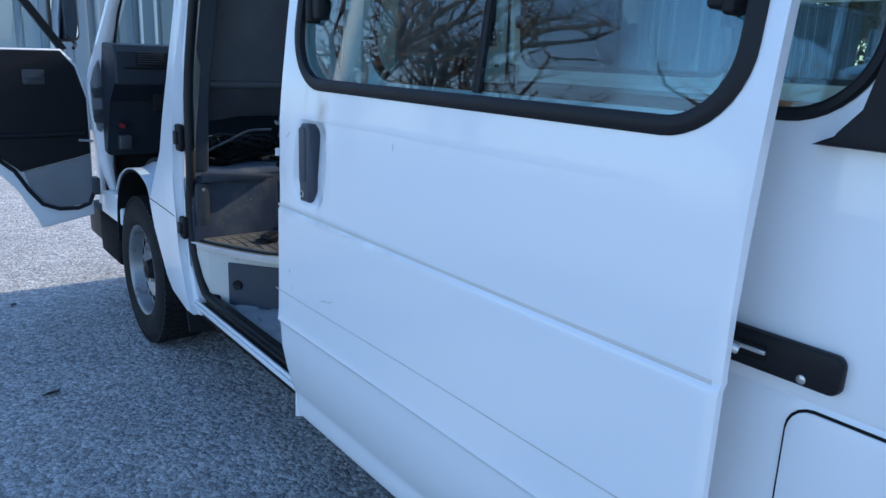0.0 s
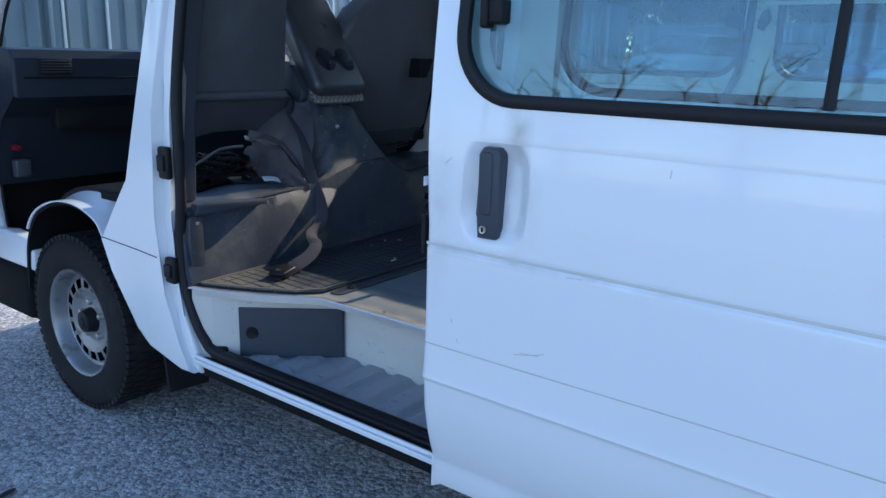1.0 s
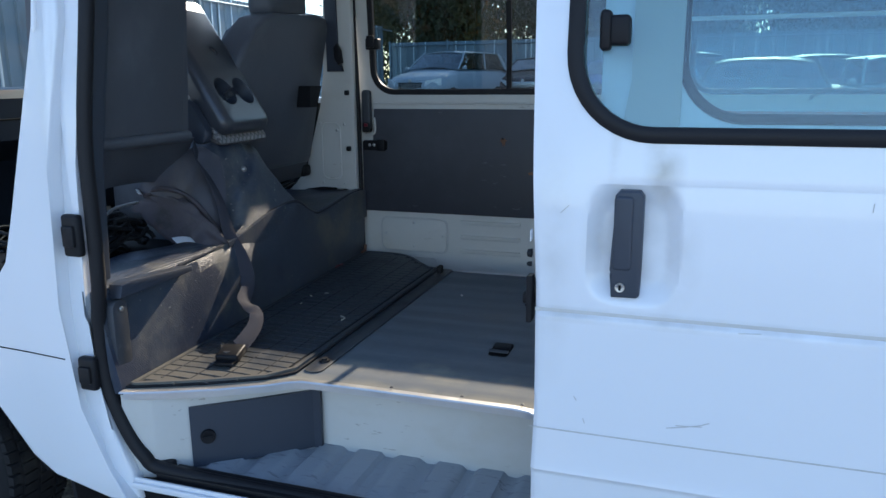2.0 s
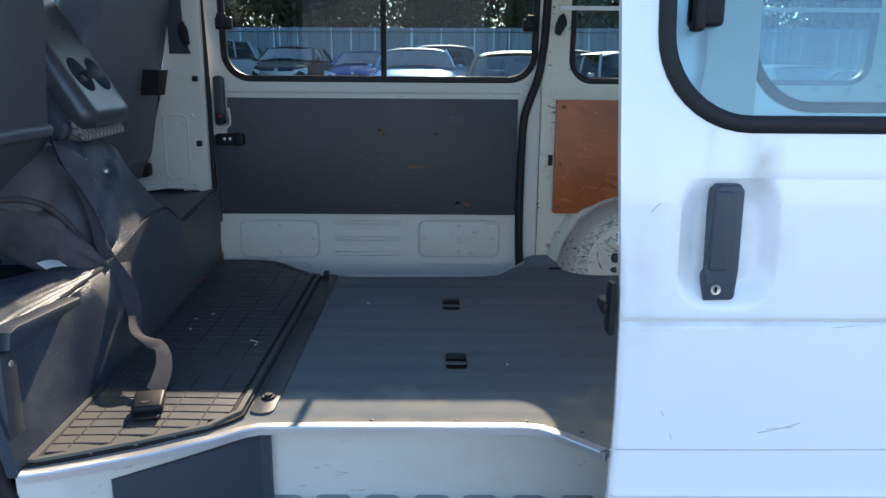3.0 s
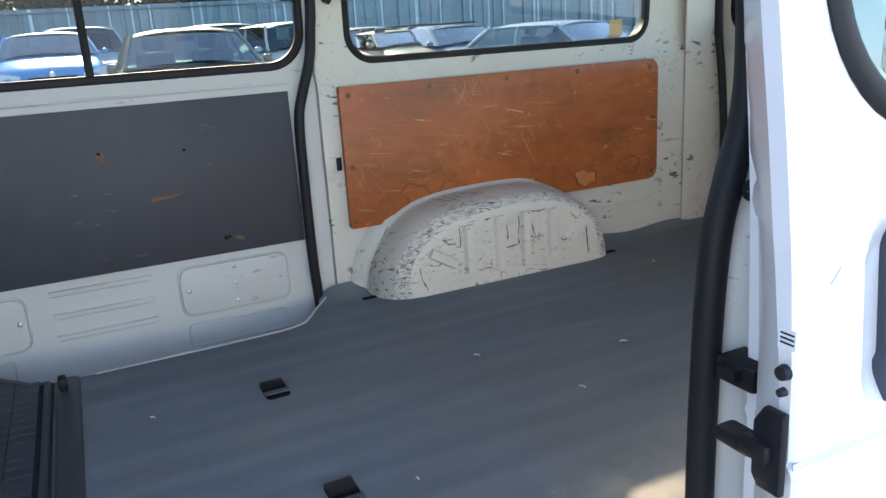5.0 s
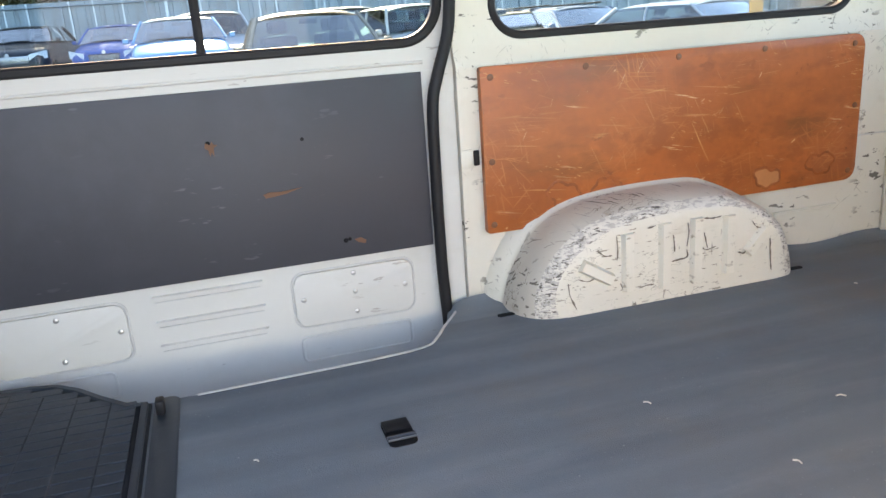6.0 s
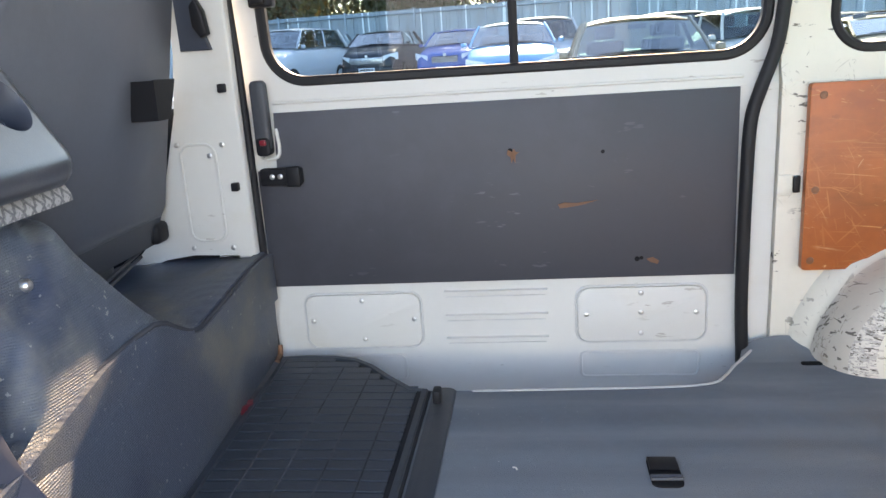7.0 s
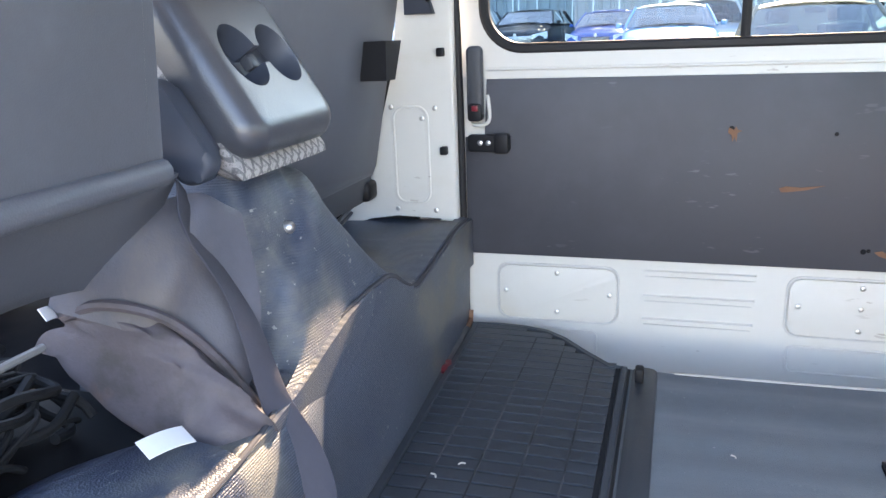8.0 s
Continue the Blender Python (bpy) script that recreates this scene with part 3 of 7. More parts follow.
FAR_IN = table([(0.40, 2.240), (0.43, 2.247), (0.47, 2.252), (0.53, 2.252), (1.12, 2.248), (1.16, 2.262), (1.33, 2.262), (1.60, 2.235), (1.93, 2.16)])
QUARTER_IN = table([(0.40, 2.240), (1.11, 2.232), (1.15, 2.250), (1.33, 2.255), (1.60, 2.232), (1.93, 2.16)])


def door_far_in(y, z):
    return FAR_IN(z)


def quarter_far_in(y, z):
    return QUARTER_IN(z)


def pane_between(loop, f, d, name, mat, parent, label=""):
    """A thin pane of glass filling a loop of (y, z)."""
    bm = bmesh.new()
    a = [bm.verts.new((f(y, z) + d, y, z)) for y, z in loop]
    b = [bm.verts.new((f(y, z) + d + 0.004, y, z)) for y, z in loop]
    bm.faces.new(a)
    bm.faces.new(b[::-1])
    return part(name, bm, mat, parent, label)


# near side, behind the sliding door's opening
QHOLE = (0.478, 1.462, 1.155, 1.60)
bm = window_panel(bmesh.new(), (0.08, 1.58, 1.06, 1.93), QHOLE, 0.09, near_out, near_in)
lower_panel(bm, steps(0.08, 1.58, 12), steps(0.36, 0.84, 8) + [0.848, 0.856, 0.95, 1.06], near_out, near_in)
near_quarter = part("rear_quarter_panel", bm, WHITE, van, "white painted side panel with fuel flap")
qloop = rrect(*QHOLE, 0.09)
part("window_seal", gasket(rrect(QHOLE[0] - 0.003, QHOLE[1] - 0.002, QHOLE[2] + 0.000, QHOLE[3], 0.09, 10), 0, 0.015, 0.014, lambda y, z: near_out(y, z)), RUBBER, near_quarter)
pane_between(qloop, near_out, 0.012, "pane", GLASS, near_quarter, "blue-tinted window pane")
# dark corner trim behind the window
bm = slab(bmesh.new(), [(0.520, 1.128), (0.49, 1.140), (0.468, 1.165), (0.455, 1.22), (0.445, 1.75), (0.10, 1.75), (0.10, 1.126)], "x", 0.786, 0.822, 0.004)
part("corner_vent_trim", bm, PLASTIC, near_quarter, "black plastic corner trim")
# rail cover of the sliding door
bm = slab(bmesh.new(), rrect(0.447, 1.57, 0.868, 0.913, 0.012, 4), "x", 0.786, 0.80, 0.003)
rail = part("door_rail_cover", bm, PLASTIC, near_quarter, "black rail cover with a slot")
part("rail_slot", new_box((0.783, 0.53, 0.882), (0.787, 1.5, 0.899), 0.001), DARK, rail)
part("rail_track", new_box((0.780, 0.53, 0.890), (0.784, 1.5, 0.895), 0.001), ALU, rail)
part("roller_arm", sweep(bmesh.new(), smooth_path([(0.80, 0.62, 0.897), (0.775, 0.60, 0.90), (0.765, 0.575, 0.895), (0.775, 0.56, 0.889)], 4), circle(0.006), (0, 0, 1)), ALU, rail)
SCREW = screw_mesh()
piece("screw", SCREW, pose(0.787, 0.488, 0.876, 0, 0, 180), rail)
# fuel flap with its narrow gap
fl = rrect(0.235, 0.503, 0.60, 0.842, (0.03, 0.03, 0.03, 0.03), 5)
part("fuel_flap_gap", slab(bmesh.new(), fl, "x", 0.7955, 0.80), DARK, near_quarter)
part("fuel_flap", slab(bmesh.new(), rrect(0.238, 0.500, 0.603, 0.839, 0.028, 5), "x", 0.7935, 0.80, 0.001), WHITE, near_quarter)

# door post between the two openings
post = slab(bmesh.new(), [(2.69, 1.85), (2.655, 1.33), (2.695, 1.05), (2.70, 0.75), (2.68, 0.52), (2.62, 0.38), (2.56, 0.315), (2.62, 0.312), (2.77, 0.345), (2.83, 0.385), (2.95, 0.545), (3.003, 0.637), (2.91, 0.745), (2.825, 0.835), (2.80, 0.95), (2.715, 1.33), (2.72, 1.85)], "x", 0.795, 0.835, 0.008, 3)
def lean_in(bm):
    """Let a flat post follow the side's inward lean."""
    for v in bm.verts:
        if v.co.z > 0.9:
            v.co.x += SIDE(v.co.z) - 0.798
    return bm


bmesh.ops.subdivide_edges(post, edges=[e for e in post.edges if max(v.co.z for v in e.verts) > 1.5], cuts=2)
door_post = part("door_post", lean_in(post), WHITE, van, "white painted door post")
bm = slab(bmesh.new(), [(2.625, 1.85), (2.622, 1.33), (2.640, 1.05), (2.648, 0.75), (2.645, 0.58), (2.615, 0.47), (2.565, 0.36), (2.555, 0.31), (2.64, 0.312), (2.70, 0.38), (2.74, 0.52), (2.75, 0.75), (2.74, 1.05), (2.69, 1.33), (2.70, 1.85)], "x", 0.815, 0.846, 0.010, 3)
part("post_rebate", lean_in(bm), WHITE, door_post)
bm = slab(bmesh.new(), [(2.632, 1.85), (2.628, 1.33), (2.650, 1.05), (2.652, 0.79), (2.72, 0.79), (2.72, 1.85)], "x", 0.846, 0.905, 0.008, 3)
part("inner_trim", lean_in(bm), DULLPLASTIC, door_post, "dark plastic post trim")
part("panel_seam", sweep(bmesh.new(), [(0.7945, y, z) for y, z in ((2.70, 0.632), (2.80, 0.638), (2.99, 0.645))], circle(0.0015, 6), (-1, 0, 0)), DARK, door_post)
for name, z in (("door_stop", 0.905), ("door_stop", 0.60)):
    h = 0.045 if z > 0.8 else 0.038
    bm = box(bmesh.new(), (0.80, 2.632, z - h), (0.822, 2.676, z + h), 0.008, 3)
    box(bm, (0.792, 2.638, z - h * 0.5), (0.802, 2.668, z + h * 0.5), 0.004)
    part(name, bm, RUBBER, door_post, "black rubber door stop")

# rubber seal all round the side opening
seal_path = [(0.925, 2.608, 1.80), (0.866, 2.602, 1.40), (0.840, 2.622, 1.12), (0.833, 2.620, 0.95), (0.832, 2.622, 0.80), (0.832, 2.634, 0.70), (0.832, 2.630, 0.58), (0.834, 2.598, 0.48), (0.838, 2.555, 0.408), (0.846, 2.50, 0.376), (0.852, 2.2, 0.366), (0.852, 1.75, 0.366), (0.856, 1.635, 0.372), (0.864, 1.600, 0.42), (0.870, 1.590, 0.50), (0.873, 1.588, 0.60), (0.874, 1.589, 0.77), (0.874, 1.586, 0.93), (0.875, 1.578, 1.02), (0.877, 1.562, 1.075), (0.880, 1.542, 1.135), (0.885, 1.533, 1.20), (0.90, 1.528, 1.35), (0.95, 1.525, 1.80)]
bm = sweep(bmesh.new(), smooth_path(seal_path, 5), circle(0.0155, 10), (-1, 0, 0))
opening_seal = part("opening_seal", bm, RUBBER, van, "black rubber door seal")
part("seal_joint", new_box((0.848, 2.495, 0.364), (0.876, 2.560, 0.392), 0.008, 3), RUBBER, opening_seal)
# rear post of the side opening
bm = sheet(bmesh.new(), steps(0.36, 1.85, 14), steps(0, 1, 5), lambda z, u: (0.800 + 0.080 * u + max(0.0, z - 1.2) * 0.06, 1.588 - 0.006 * u - 0.055 * max(0.0, min(1.0, (z - 0.98) / 0.18)) - 0.022 * math.sin(u * math.pi), z), lambda z, u: (0.800 + 0.080 * u + max(0.0, z - 1.2) * 0.06, 1.46, z))
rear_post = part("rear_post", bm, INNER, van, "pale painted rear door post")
part("post_grommet", lathe(bmesh.new(), [(0.0, 0.012), (0.006, 0.010), (0.008, 0.0005)], "y", 14, (0.85, 1.558, 1.065)), RUBBER, rear_post)
part("striker", box(box(bmesh.new(), (0.80, 1.54, 0.878), (0.85, 1.60, 0.905), 0.005), (0.815, 1.575, 0.885), (0.84, 1.61, 0.90), 0.004), PLASTIC, rear_post, "black door striker")

# sill and step
bm = box(bmesh.new(), (0.797, 1.2, 0.348), (0.806, 2.56, 0.362), 0.003)
sill = part("sill", bm, WHITE, van, "white painted door sill")
part("sill_lip", new_box((0.806, 1.2, 0.346), (0.813, 2.56, 0.370), 0.002), WHITE, sill)
part("sill_base", new_box((0.830, 1.2, 0.30), (0.88, 2.58, 0.352), 0.004), DARK, sill)
part("sill_scuff_strip", box(box(box(bmesh.new(), (0.813, 1.2, 0.350), (0.828, 2.53, 0.366), 0.003), (0.828, 1.2, 0.350), (0.846, 2.52, 0.376), 0.004), (0.858, 1.55, 0.350), (0.873, 2.49, 0.381), 0.003), PLASTIC, sill)


def tread_z(x, y):
    s = math.sin((y - 1.6) * 2 * math.pi / 0.098)
    e = min(1.0, max(0.0, (x - 0.885) / 0.03), 1.0)
    return 0.366 + e * 0.0055 * max(-1.0, min(1.0, 4.0 * (s + 0.5)))


STEP_EDGE = table([(1.50, 1.09), (2.235, 1.088), (2.535, 0.865), (2.60, 0.86)])
bm = sheet(bmesh.new(), steps(0, 1, 10), steps(1.52, 2.56, 110), lambda u, y: (0.868 + (STEP_EDGE(y) - 0.868 + 0.01) * u, y, tread_z(0.868 + (STEP_EDGE(y) - 0.868) * u, y)), lambda u, y: (0.868 + (STEP_EDGE(y) - 0.868 + 0.01) * u, y, 0.325))
part("step_tread", bm, STEP, sill, "ribbed pale painted metal step")
riser_pts = smooth_path([(0.845, 2.60, 0), (0.858, 2.545, 0), (0.885, 2.505, 0), (1.075, 2.262, 0), (1.088, 2.225, 0), (1.090, 1.9, 0), (1.090, 1.52, 0)], 5)
bm = sweep(bmesh.new(), riser_pts, [(0, 0.33), (0.012, 0.33), (0.012, 0.553), (0, 0.553)], (0, 0, 1))
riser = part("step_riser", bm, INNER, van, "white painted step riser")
# battery cover with turn lock
a, b = Vector((0.905, 2.478, 0)), Vector((1.076, 2.262, 0))
d = (b - a).normalized()
nrm = Vector((-d.y, d.x, 0)) * -1
if nrm.x > 0:
    nrm = -nrm
pts = [a + (b - a) * t + nrm * (0.012 + 0.006 * math.sin(t * math.pi)) for t in steps(0, 1, 8)] + [Vector((1.066, 2.232, 0))]
bm = sweep(bmesh.new(), pts, [(-0.004, 0.366), (0.006, 0.366), (0.006, 0.510), (-0.004, 0.510)], (0, 0, 1))
part("step_cover", bm, DULLPLASTIC, riser, "dark grey plastic cover with a turn lock")
lk = a + (b - a) * 0.13 + nrm * 0.022
rotl = Matrix.Translation(lk + Vector((0, 0, 0.438))) @ nrm.to_track_quat("X", "Z").to_matrix().to_4x4()
me = finish(box(lathe(bmesh.new(), [(0.0, 0.017), (0.006, 0.016), (0.006, 0.012), (0.003, 0.0005)], "x", 20), (0.002, -0.012, -0.003), (0.008, 0.012, 0.003), 0.001), "turn_lock", PLASTIC)
piece("turn_lock", me, rotl, riser)

# near sliding door, slid back
DOOR = table([(0.340, 0.765), (0.347, 0.753), (0.358, 0.749), (0.374, 0.7465), (0.405, 0.7445), (0.412, 0.742), (0.437, 0.732), (0.467, 0.7225), (0.493, 0.716), (0.535, 0.7075), (0.584, 0.7040), (0.595, 0.7025), (0.603, 0.6970), (0.611, 0.6985), (0.63, 0.6995), (0.672, 0.700), (0.80, 0.7015), (0.858, 0.7022), (0.862, 0.7032), (0.868, 0.7078), (0.876, 0.7065), (0.946, 0.708), (1.03, 0.714), (1.13, 0.724), (1.305, 0.746), (1.60, 0.788), (1.85, 0.828), (1.90, 0.84)])


def dish(y, z):
    """The finger dish round the handle."""
    u, v = (y - 1.512) / 0.068, (z - 0.978) / 0.088
    r = (u ** 4 + v ** 4) ** 0.25
    return 0.016 * max(0.0, min(1.0, (1.0 - r) / 0.32)) ** 0.8 if r < 1 else 0.0


def door_out(y, z):
    e = max(0.0, 1 - min(y - 0.536, 1.663 - y) / 0.012)
    return DOOR(z) + dish(y, z) + 0.006 * e * e * max(0.0, min(1.0, (1.06 - z) / 0.15))


def door_in(y, z):
    return DOOR(max(z, 0.45)) + 0.016 + 0.064 * max(0.0, min(1.0, (y - 0.60) / 0.10)) * max(0.0, min(1.0, 0.12 + (1.658 - y) / 0.045))


ys = sorted(set([round(v, 4) for v in [0.536, 0.540, 0.546] + steps(0.55, 1.39, 16) + steps(1.405, 1.59, 37) + [1.61, 1.64, 1.652, 1.658, 1.663]]))
zs = sorted(set([round(v, 4) for v in [0.340, 0.343, 0.347, 0.352, 0.358, 0.374, 0.39, 0.405, 0.412, 0.424, 0.437, 0.452, 0.467, 0.48, 0.493, 0.514, 0.535, 0.56, 0.584, 0.591, 0.595, 0.599, 0.603, 0.607, 0.611, 0.62, 0.63, 0.65, 0.672, 0.72, 0.76, 0.80, 0.84, 0.852, 0.858, 0.862, 0.868, 0.876] + steps(0.88, 1.065, 24)]))
DHOLE = (0.570, 1.606, 1.141, 1.62)
DOOR_R = (0.115, 0.09, 0.09, 0.09)
EDGE_SHIFT = table([(0.34, -0.003), (0.60, -0.006), (0.70, -0.010), (0.90, -0.008), (1.08, 0.001), (1.29, 0.006), (1.90, 0.02)])
bm = window_panel(bmesh.new(), (0.536, 1.663, 1.065, 1.90), DHOLE, DOOR_R, door_out, door_in, 10, 10)
lower_panel(bm, ys, zs, door_out, door_in)
for v in bm.verts:
    # the front edge leans with the body
    if v.co.y > 1.615:
        v.co.y += EDGE_SHIFT(v.co.z) * (v.co.y - 1.615) / 0.048
near_door = part("sliding_door", bm, DOORWHITE, van, "white sliding door slid open, lightly scratched", 30)
part("window_seal", gasket(rrect(DHOLE[0] + 0.0, DHOLE[1] + 0.003, DHOLE[2] - 0.005, DHOLE[3], (0.118, 0.09, 0.09, 0.09), 10), 0, 0.023, 0.016, lambda y, z: DOOR(z) + 0.001), RUBBER, near_door)
pane_between(rrect(*DHOLE, DOOR_R, 8), lambda y, z: DOOR(z), 0.014, "pane", GLASS, near_door, "blue-tinted sliding door pane")
part("window_bar", sweep(bmesh.new(), [(DOOR(z) + 0.012, 1.012, z) for z in steps(1.15, 1.62, 4)], flat(0.014, 0.016), (-1, 0, 0)), RUBBER, near_door)
for y, s in ((1.555, 1), (0.615, -1)):
    bm = box(bmesh.new(), (0.742, y - 0.022, 1.262), (0.775, y + 0.02, 1.305), 0.006, 3)
    box(bm, (0.735, y + s * 0.012 - 0.008, 1.255), (0.765, y + s * 0.012 + 0.008, 1.312), 0.006, 3)
    part("window_catch", bm, PLASTIC, near_door)
# handle
bm = slab(bmesh.new(), [(1.500, 0.902), (1.504, 0.898), (1.541, 0.897), (1.544, 0.932), (1.540, 0.938), (1.540, 1.050), (1.533, 1.058), (1.505, 1.058), (1.499, 1.050), (1.499, 0.94)], "x", 0.704, 0.732, 0.004, 3)
part("handle", bm, DULLPLASTIC, near_door, "dark plastic pull handle with a key lock")
part("grip", slab(bmesh.new(), rrect(1.513, 1.5405, 0.940, 1.050, 0.006, 4), "x", 0.7005, 0.712, 0.004, 3), DULLPLASTIC, near_door)
part("key_lock", lathe(bmesh.new(), [(0.0, 0.0075), (-0.003, 0.007), (-0.003, 0.005), (-0.001, 0.0005)], "x", 16, (0.7035, 1.528, 0.914)), STEEL, near_door)
part("key_slot", new_box((0.6998, 1.5265, 0.910), (0.7012, 1.5295, 0.918)), DARK, near_door)
# catch, plate and label on the door's leading edge
bm = slab(bmesh.new(), [(0.708, 0.845), (0.730, 0.845), (0.737, 0.855), (0.737, 0.905), (0.728, 0.920), (0.708, 0.920)], "y", 1.661, 1.670, 0.002)
box(bm, (0.716, 1.666, 0.872), (0.745, 1.678, 0.890), 0.004)
box(bm, (0.735, 1.652, 0.868), (0.775, 1.674, 0.884), 0.004)
part("door_catch", bm, PLASTIC, near_door, "black door latch")
for z, r in ((0.955, 0.007), (0.938, 0.004)):
    part("bump_stop", lathe(bmesh.new(), [(0.0, r), (0.006, r * 0.85), (0.008, 0.0005)], "y", 14, (0.714, 1.663 + (0.006 if z < 0.92 else 0), z)), RUBBER, near_door)
label = part("data_label", new_box((0.7055, 1.6635, 0.975), (0.7225, 1.6643, 0.992)), PAPER, near_door, "small white printed label")
for z in (0.988, 0.984, 0.980):
    part("label_print", new_box((0.707, 1.6644, z - 0.0008), (0.720, 1.6648, z + 0.0008)), PLASTIC, near_door)
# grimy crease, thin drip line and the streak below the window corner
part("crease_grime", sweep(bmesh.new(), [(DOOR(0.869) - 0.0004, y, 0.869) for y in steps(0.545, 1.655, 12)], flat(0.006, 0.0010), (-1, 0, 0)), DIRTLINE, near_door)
part("thin_line", sweep(bmesh.new(), [(DOOR(0.676) - 0.0003, y, 0.676 + 0.001 * math.sin(y * 7)) for y in steps(0.545, 1.66, 16)], flat(0.0022, 0.0010), (-1, 0, 0)), GROOVE, near_door)
# scratches in the paint
for p in ([(1.45, 0.702), (1.43, 0.706), (1.405, 0.712), (1.39, 0.718)], [(1.437, 0.708), (1.42, 0.709), (1.40, 0.711)], [(1.205, 1.052), (1.206, 1.040)], [(1.59, 0.735), (1.586, 0.728)], [(1.575, 0.70), (1.572, 0.692)], [(1.62, 1.02), (1.608, 1.032)], [(1.36, 0.86), (1.33, 0.862)]):
    part("scratch", sweep(bmesh.new(), [(DOOR(z) - 0.0006, y, z) for y, z in p], flat(0.0011, 0.0012), (-1, 0, 0)), GROOVE, near_door)

# ---- van: far side ----
FHOLE = (1.590, 2.612, 1.165, 1.63)
bm = window_panel(bmesh.new(), (1.572, 2.668, 1.112, 1.93), FHOLE, 0.085, door_far_in, far_out, 3, 8)
lower_panel(bm, steps(1.572, 2.668, 10), [0.40, 0.43, 0.47, 0.50, 0.53, 0.60, 0.75, 0.9, 1.05, 1.112], door_far_in, far_out)
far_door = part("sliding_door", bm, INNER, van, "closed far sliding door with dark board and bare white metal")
part("window_seal", gasket(rrect(FHOLE[0] + 0.004, FHOLE[1] - 0.004, FHOLE[2] + 0.004, FHOLE[3], 0.085, 10), 0, 0.021, 0.02, lambda y, z: FAR_IN(z) + 0.004), RUBBER, far_door)
pane_between(rrect(*FHOLE, 0.085, 8), lambda y, z: FAR_IN(z), 0.016, "pane", CLEAR, far_door).visible_shadow = False
part("window_bar", sweep(bmesh.new(), [(FAR_IN(z) + 0.010, 2.088, z) for z in steps(1.175, 1.63, 4)], flat(0.018, 0.016), (-1, 0, 0)), RUBBER, far_door)
board = slab(bmesh.new(), [(1.646, 0.722), (2.650, 0.722), (2.650, 0.985), (2.604, 0.985), (2.600, 1.108), (1.646, 1.108)], "x", 2.241, 2.249, 0.002)
board = part("board", board, BOARD, far_door, "dark grey board with torn spots")
# torn places in the board
for pts in ([(2.008, 0.886), (1.995, 0.890), (1.97, 0.888), (1.925, 0.8925), (1.96, 0.883), (1.99, 0.879), (2.004, 0.878)], [(2.108, 1.006), (2.099, 1.001), (2.095, 1.008), (2.091, 1.001), (2.084, 1.000), (2.092, 0.995), (2.093, 0.977), (2.097, 0.987), (2.101, 0.977), (2.103, 0.991), (2.110, 0.996)], [(1.826, 0.762), (1.812, 0.765), (1.80, 0.757), (1.803, 0.750), (1.818, 0.755)]):
    part("torn_patch", slab(bmesh.new(), pts, "x", 2.2385, 2.2415), RAWWOOD, far_door)
for y, z, r in ((2.103, 1.004, 0.005), (1.914, 0.993, 0.004), (1.845, 0.762, 0.0055), (1.836, 0.764, 0.004)):
    part("board_hole", lathe(bmesh.new(), [(0, r), (-0.001, r * 0.8), (-0.001, 0.0005)], "x", 10, (2.241, y, z)), DARK, far_door)
# pressed plates and ribs below the board
plate_loops = ((2.318, 2.578, 0.573, 0.696), (1.702, 1.970, 0.576, 0.697))
for i, (y0, y1, z0, z1) in enumerate(plate_loops):
    bm = slab(bmesh.new(), rrect(y0, y1, z0, z1, 0.022, 5), "x", 2.2445, 2.2515, 0.003, 3)
    part("access_plate", bm, INNER, far_door)
    # grey ring: dirt in the groove plus the pressed edge's shadow, painted in
    part("plate_groove", sweep(bmesh.new(), [(2.249, y, z) for y, z in rrect(y0 - 0.004, y1 + 0.004, z0 - 0.004, z1 + 0.004, 0.026, 5)], circle(0.0026, 6, 0.7), (-1, 0, 0), True), GROOVE, far_door)
    ym, zm = (y0 + y1) / 2, (z0 + z1) / 2 + 0.002
    for dy, dz in ((-0.116, 0.0), (0.116, 0.0), (0.0, 0.046), (0.0, -0.046)) + (((0.0, 0.002),) if i else ()):
        piece("screw", SCREW, pose(2.2445, ym + dy, zm + dz, 0, 0, 180), far_door)
for z in (0.693, 0.637, 0.583):
    part("pressed_rib", sweep(bmesh.new(), [(2.250, y, z) for y in steps(2.035, 2.262, 4)], [(-0.008, -0.003), (-0.0045, 0.0055), (0.0045, 0.0055), (0.008, -0.003)], (-1, 0, 0)), INNER, far_door)
    # thin grey line stands in for the shadow along each rib
    part("rib_shade", sweep(bmesh.new(), [(2.2505, y, z - 0.0085) for y in steps(2.04, 2.258, 4)], flat(0.002, 0.003), (-1, 0, 0)), GROOVE, far_door)
for y0, y1 in ((1.712, 1.965), (2.36, 2.56)):
    bm = sweep(bmesh.new(), [(FAR_IN(z) - 0.001, y, z) for y, z in rrect(y0, y1, 0.490, 0.548, 0.012, 4)], circle(0.0035, 6, 0.8), (-1, 0, 0), True)
    part("pressed_panel", bm, INNER, far_door)
part("ledge", sweep(bmesh.new(), [(2.247, y, 1.128) for y in (1.64, 2.0, 2.6)], circle(0.0035, 8), (-1, 0, 0)), INNER, far_door)
# pull handle with red marker, and latch
bm = slab(bmesh.new(), rrect(2.603, 2.637, 1.030, 1.178, 0.012, 4), "x", 2.212, 2.235, 0.006, 3)
part("pull_handle", bm, GREYPLASTIC, far_door, "dark grey pull handle with red button")
part("handle_base", slab(bmesh.new(), rrect(2.605, 2.635, 1.022, 1.06, 0.008, 4), "x", 2.208, 2.24, 0.003), PLASTIC, far_door)
part("red_button", new_box((2.204, 2.611, 1.044), (2.210, 2.625, 1.056), 0.002), RED, far_door)
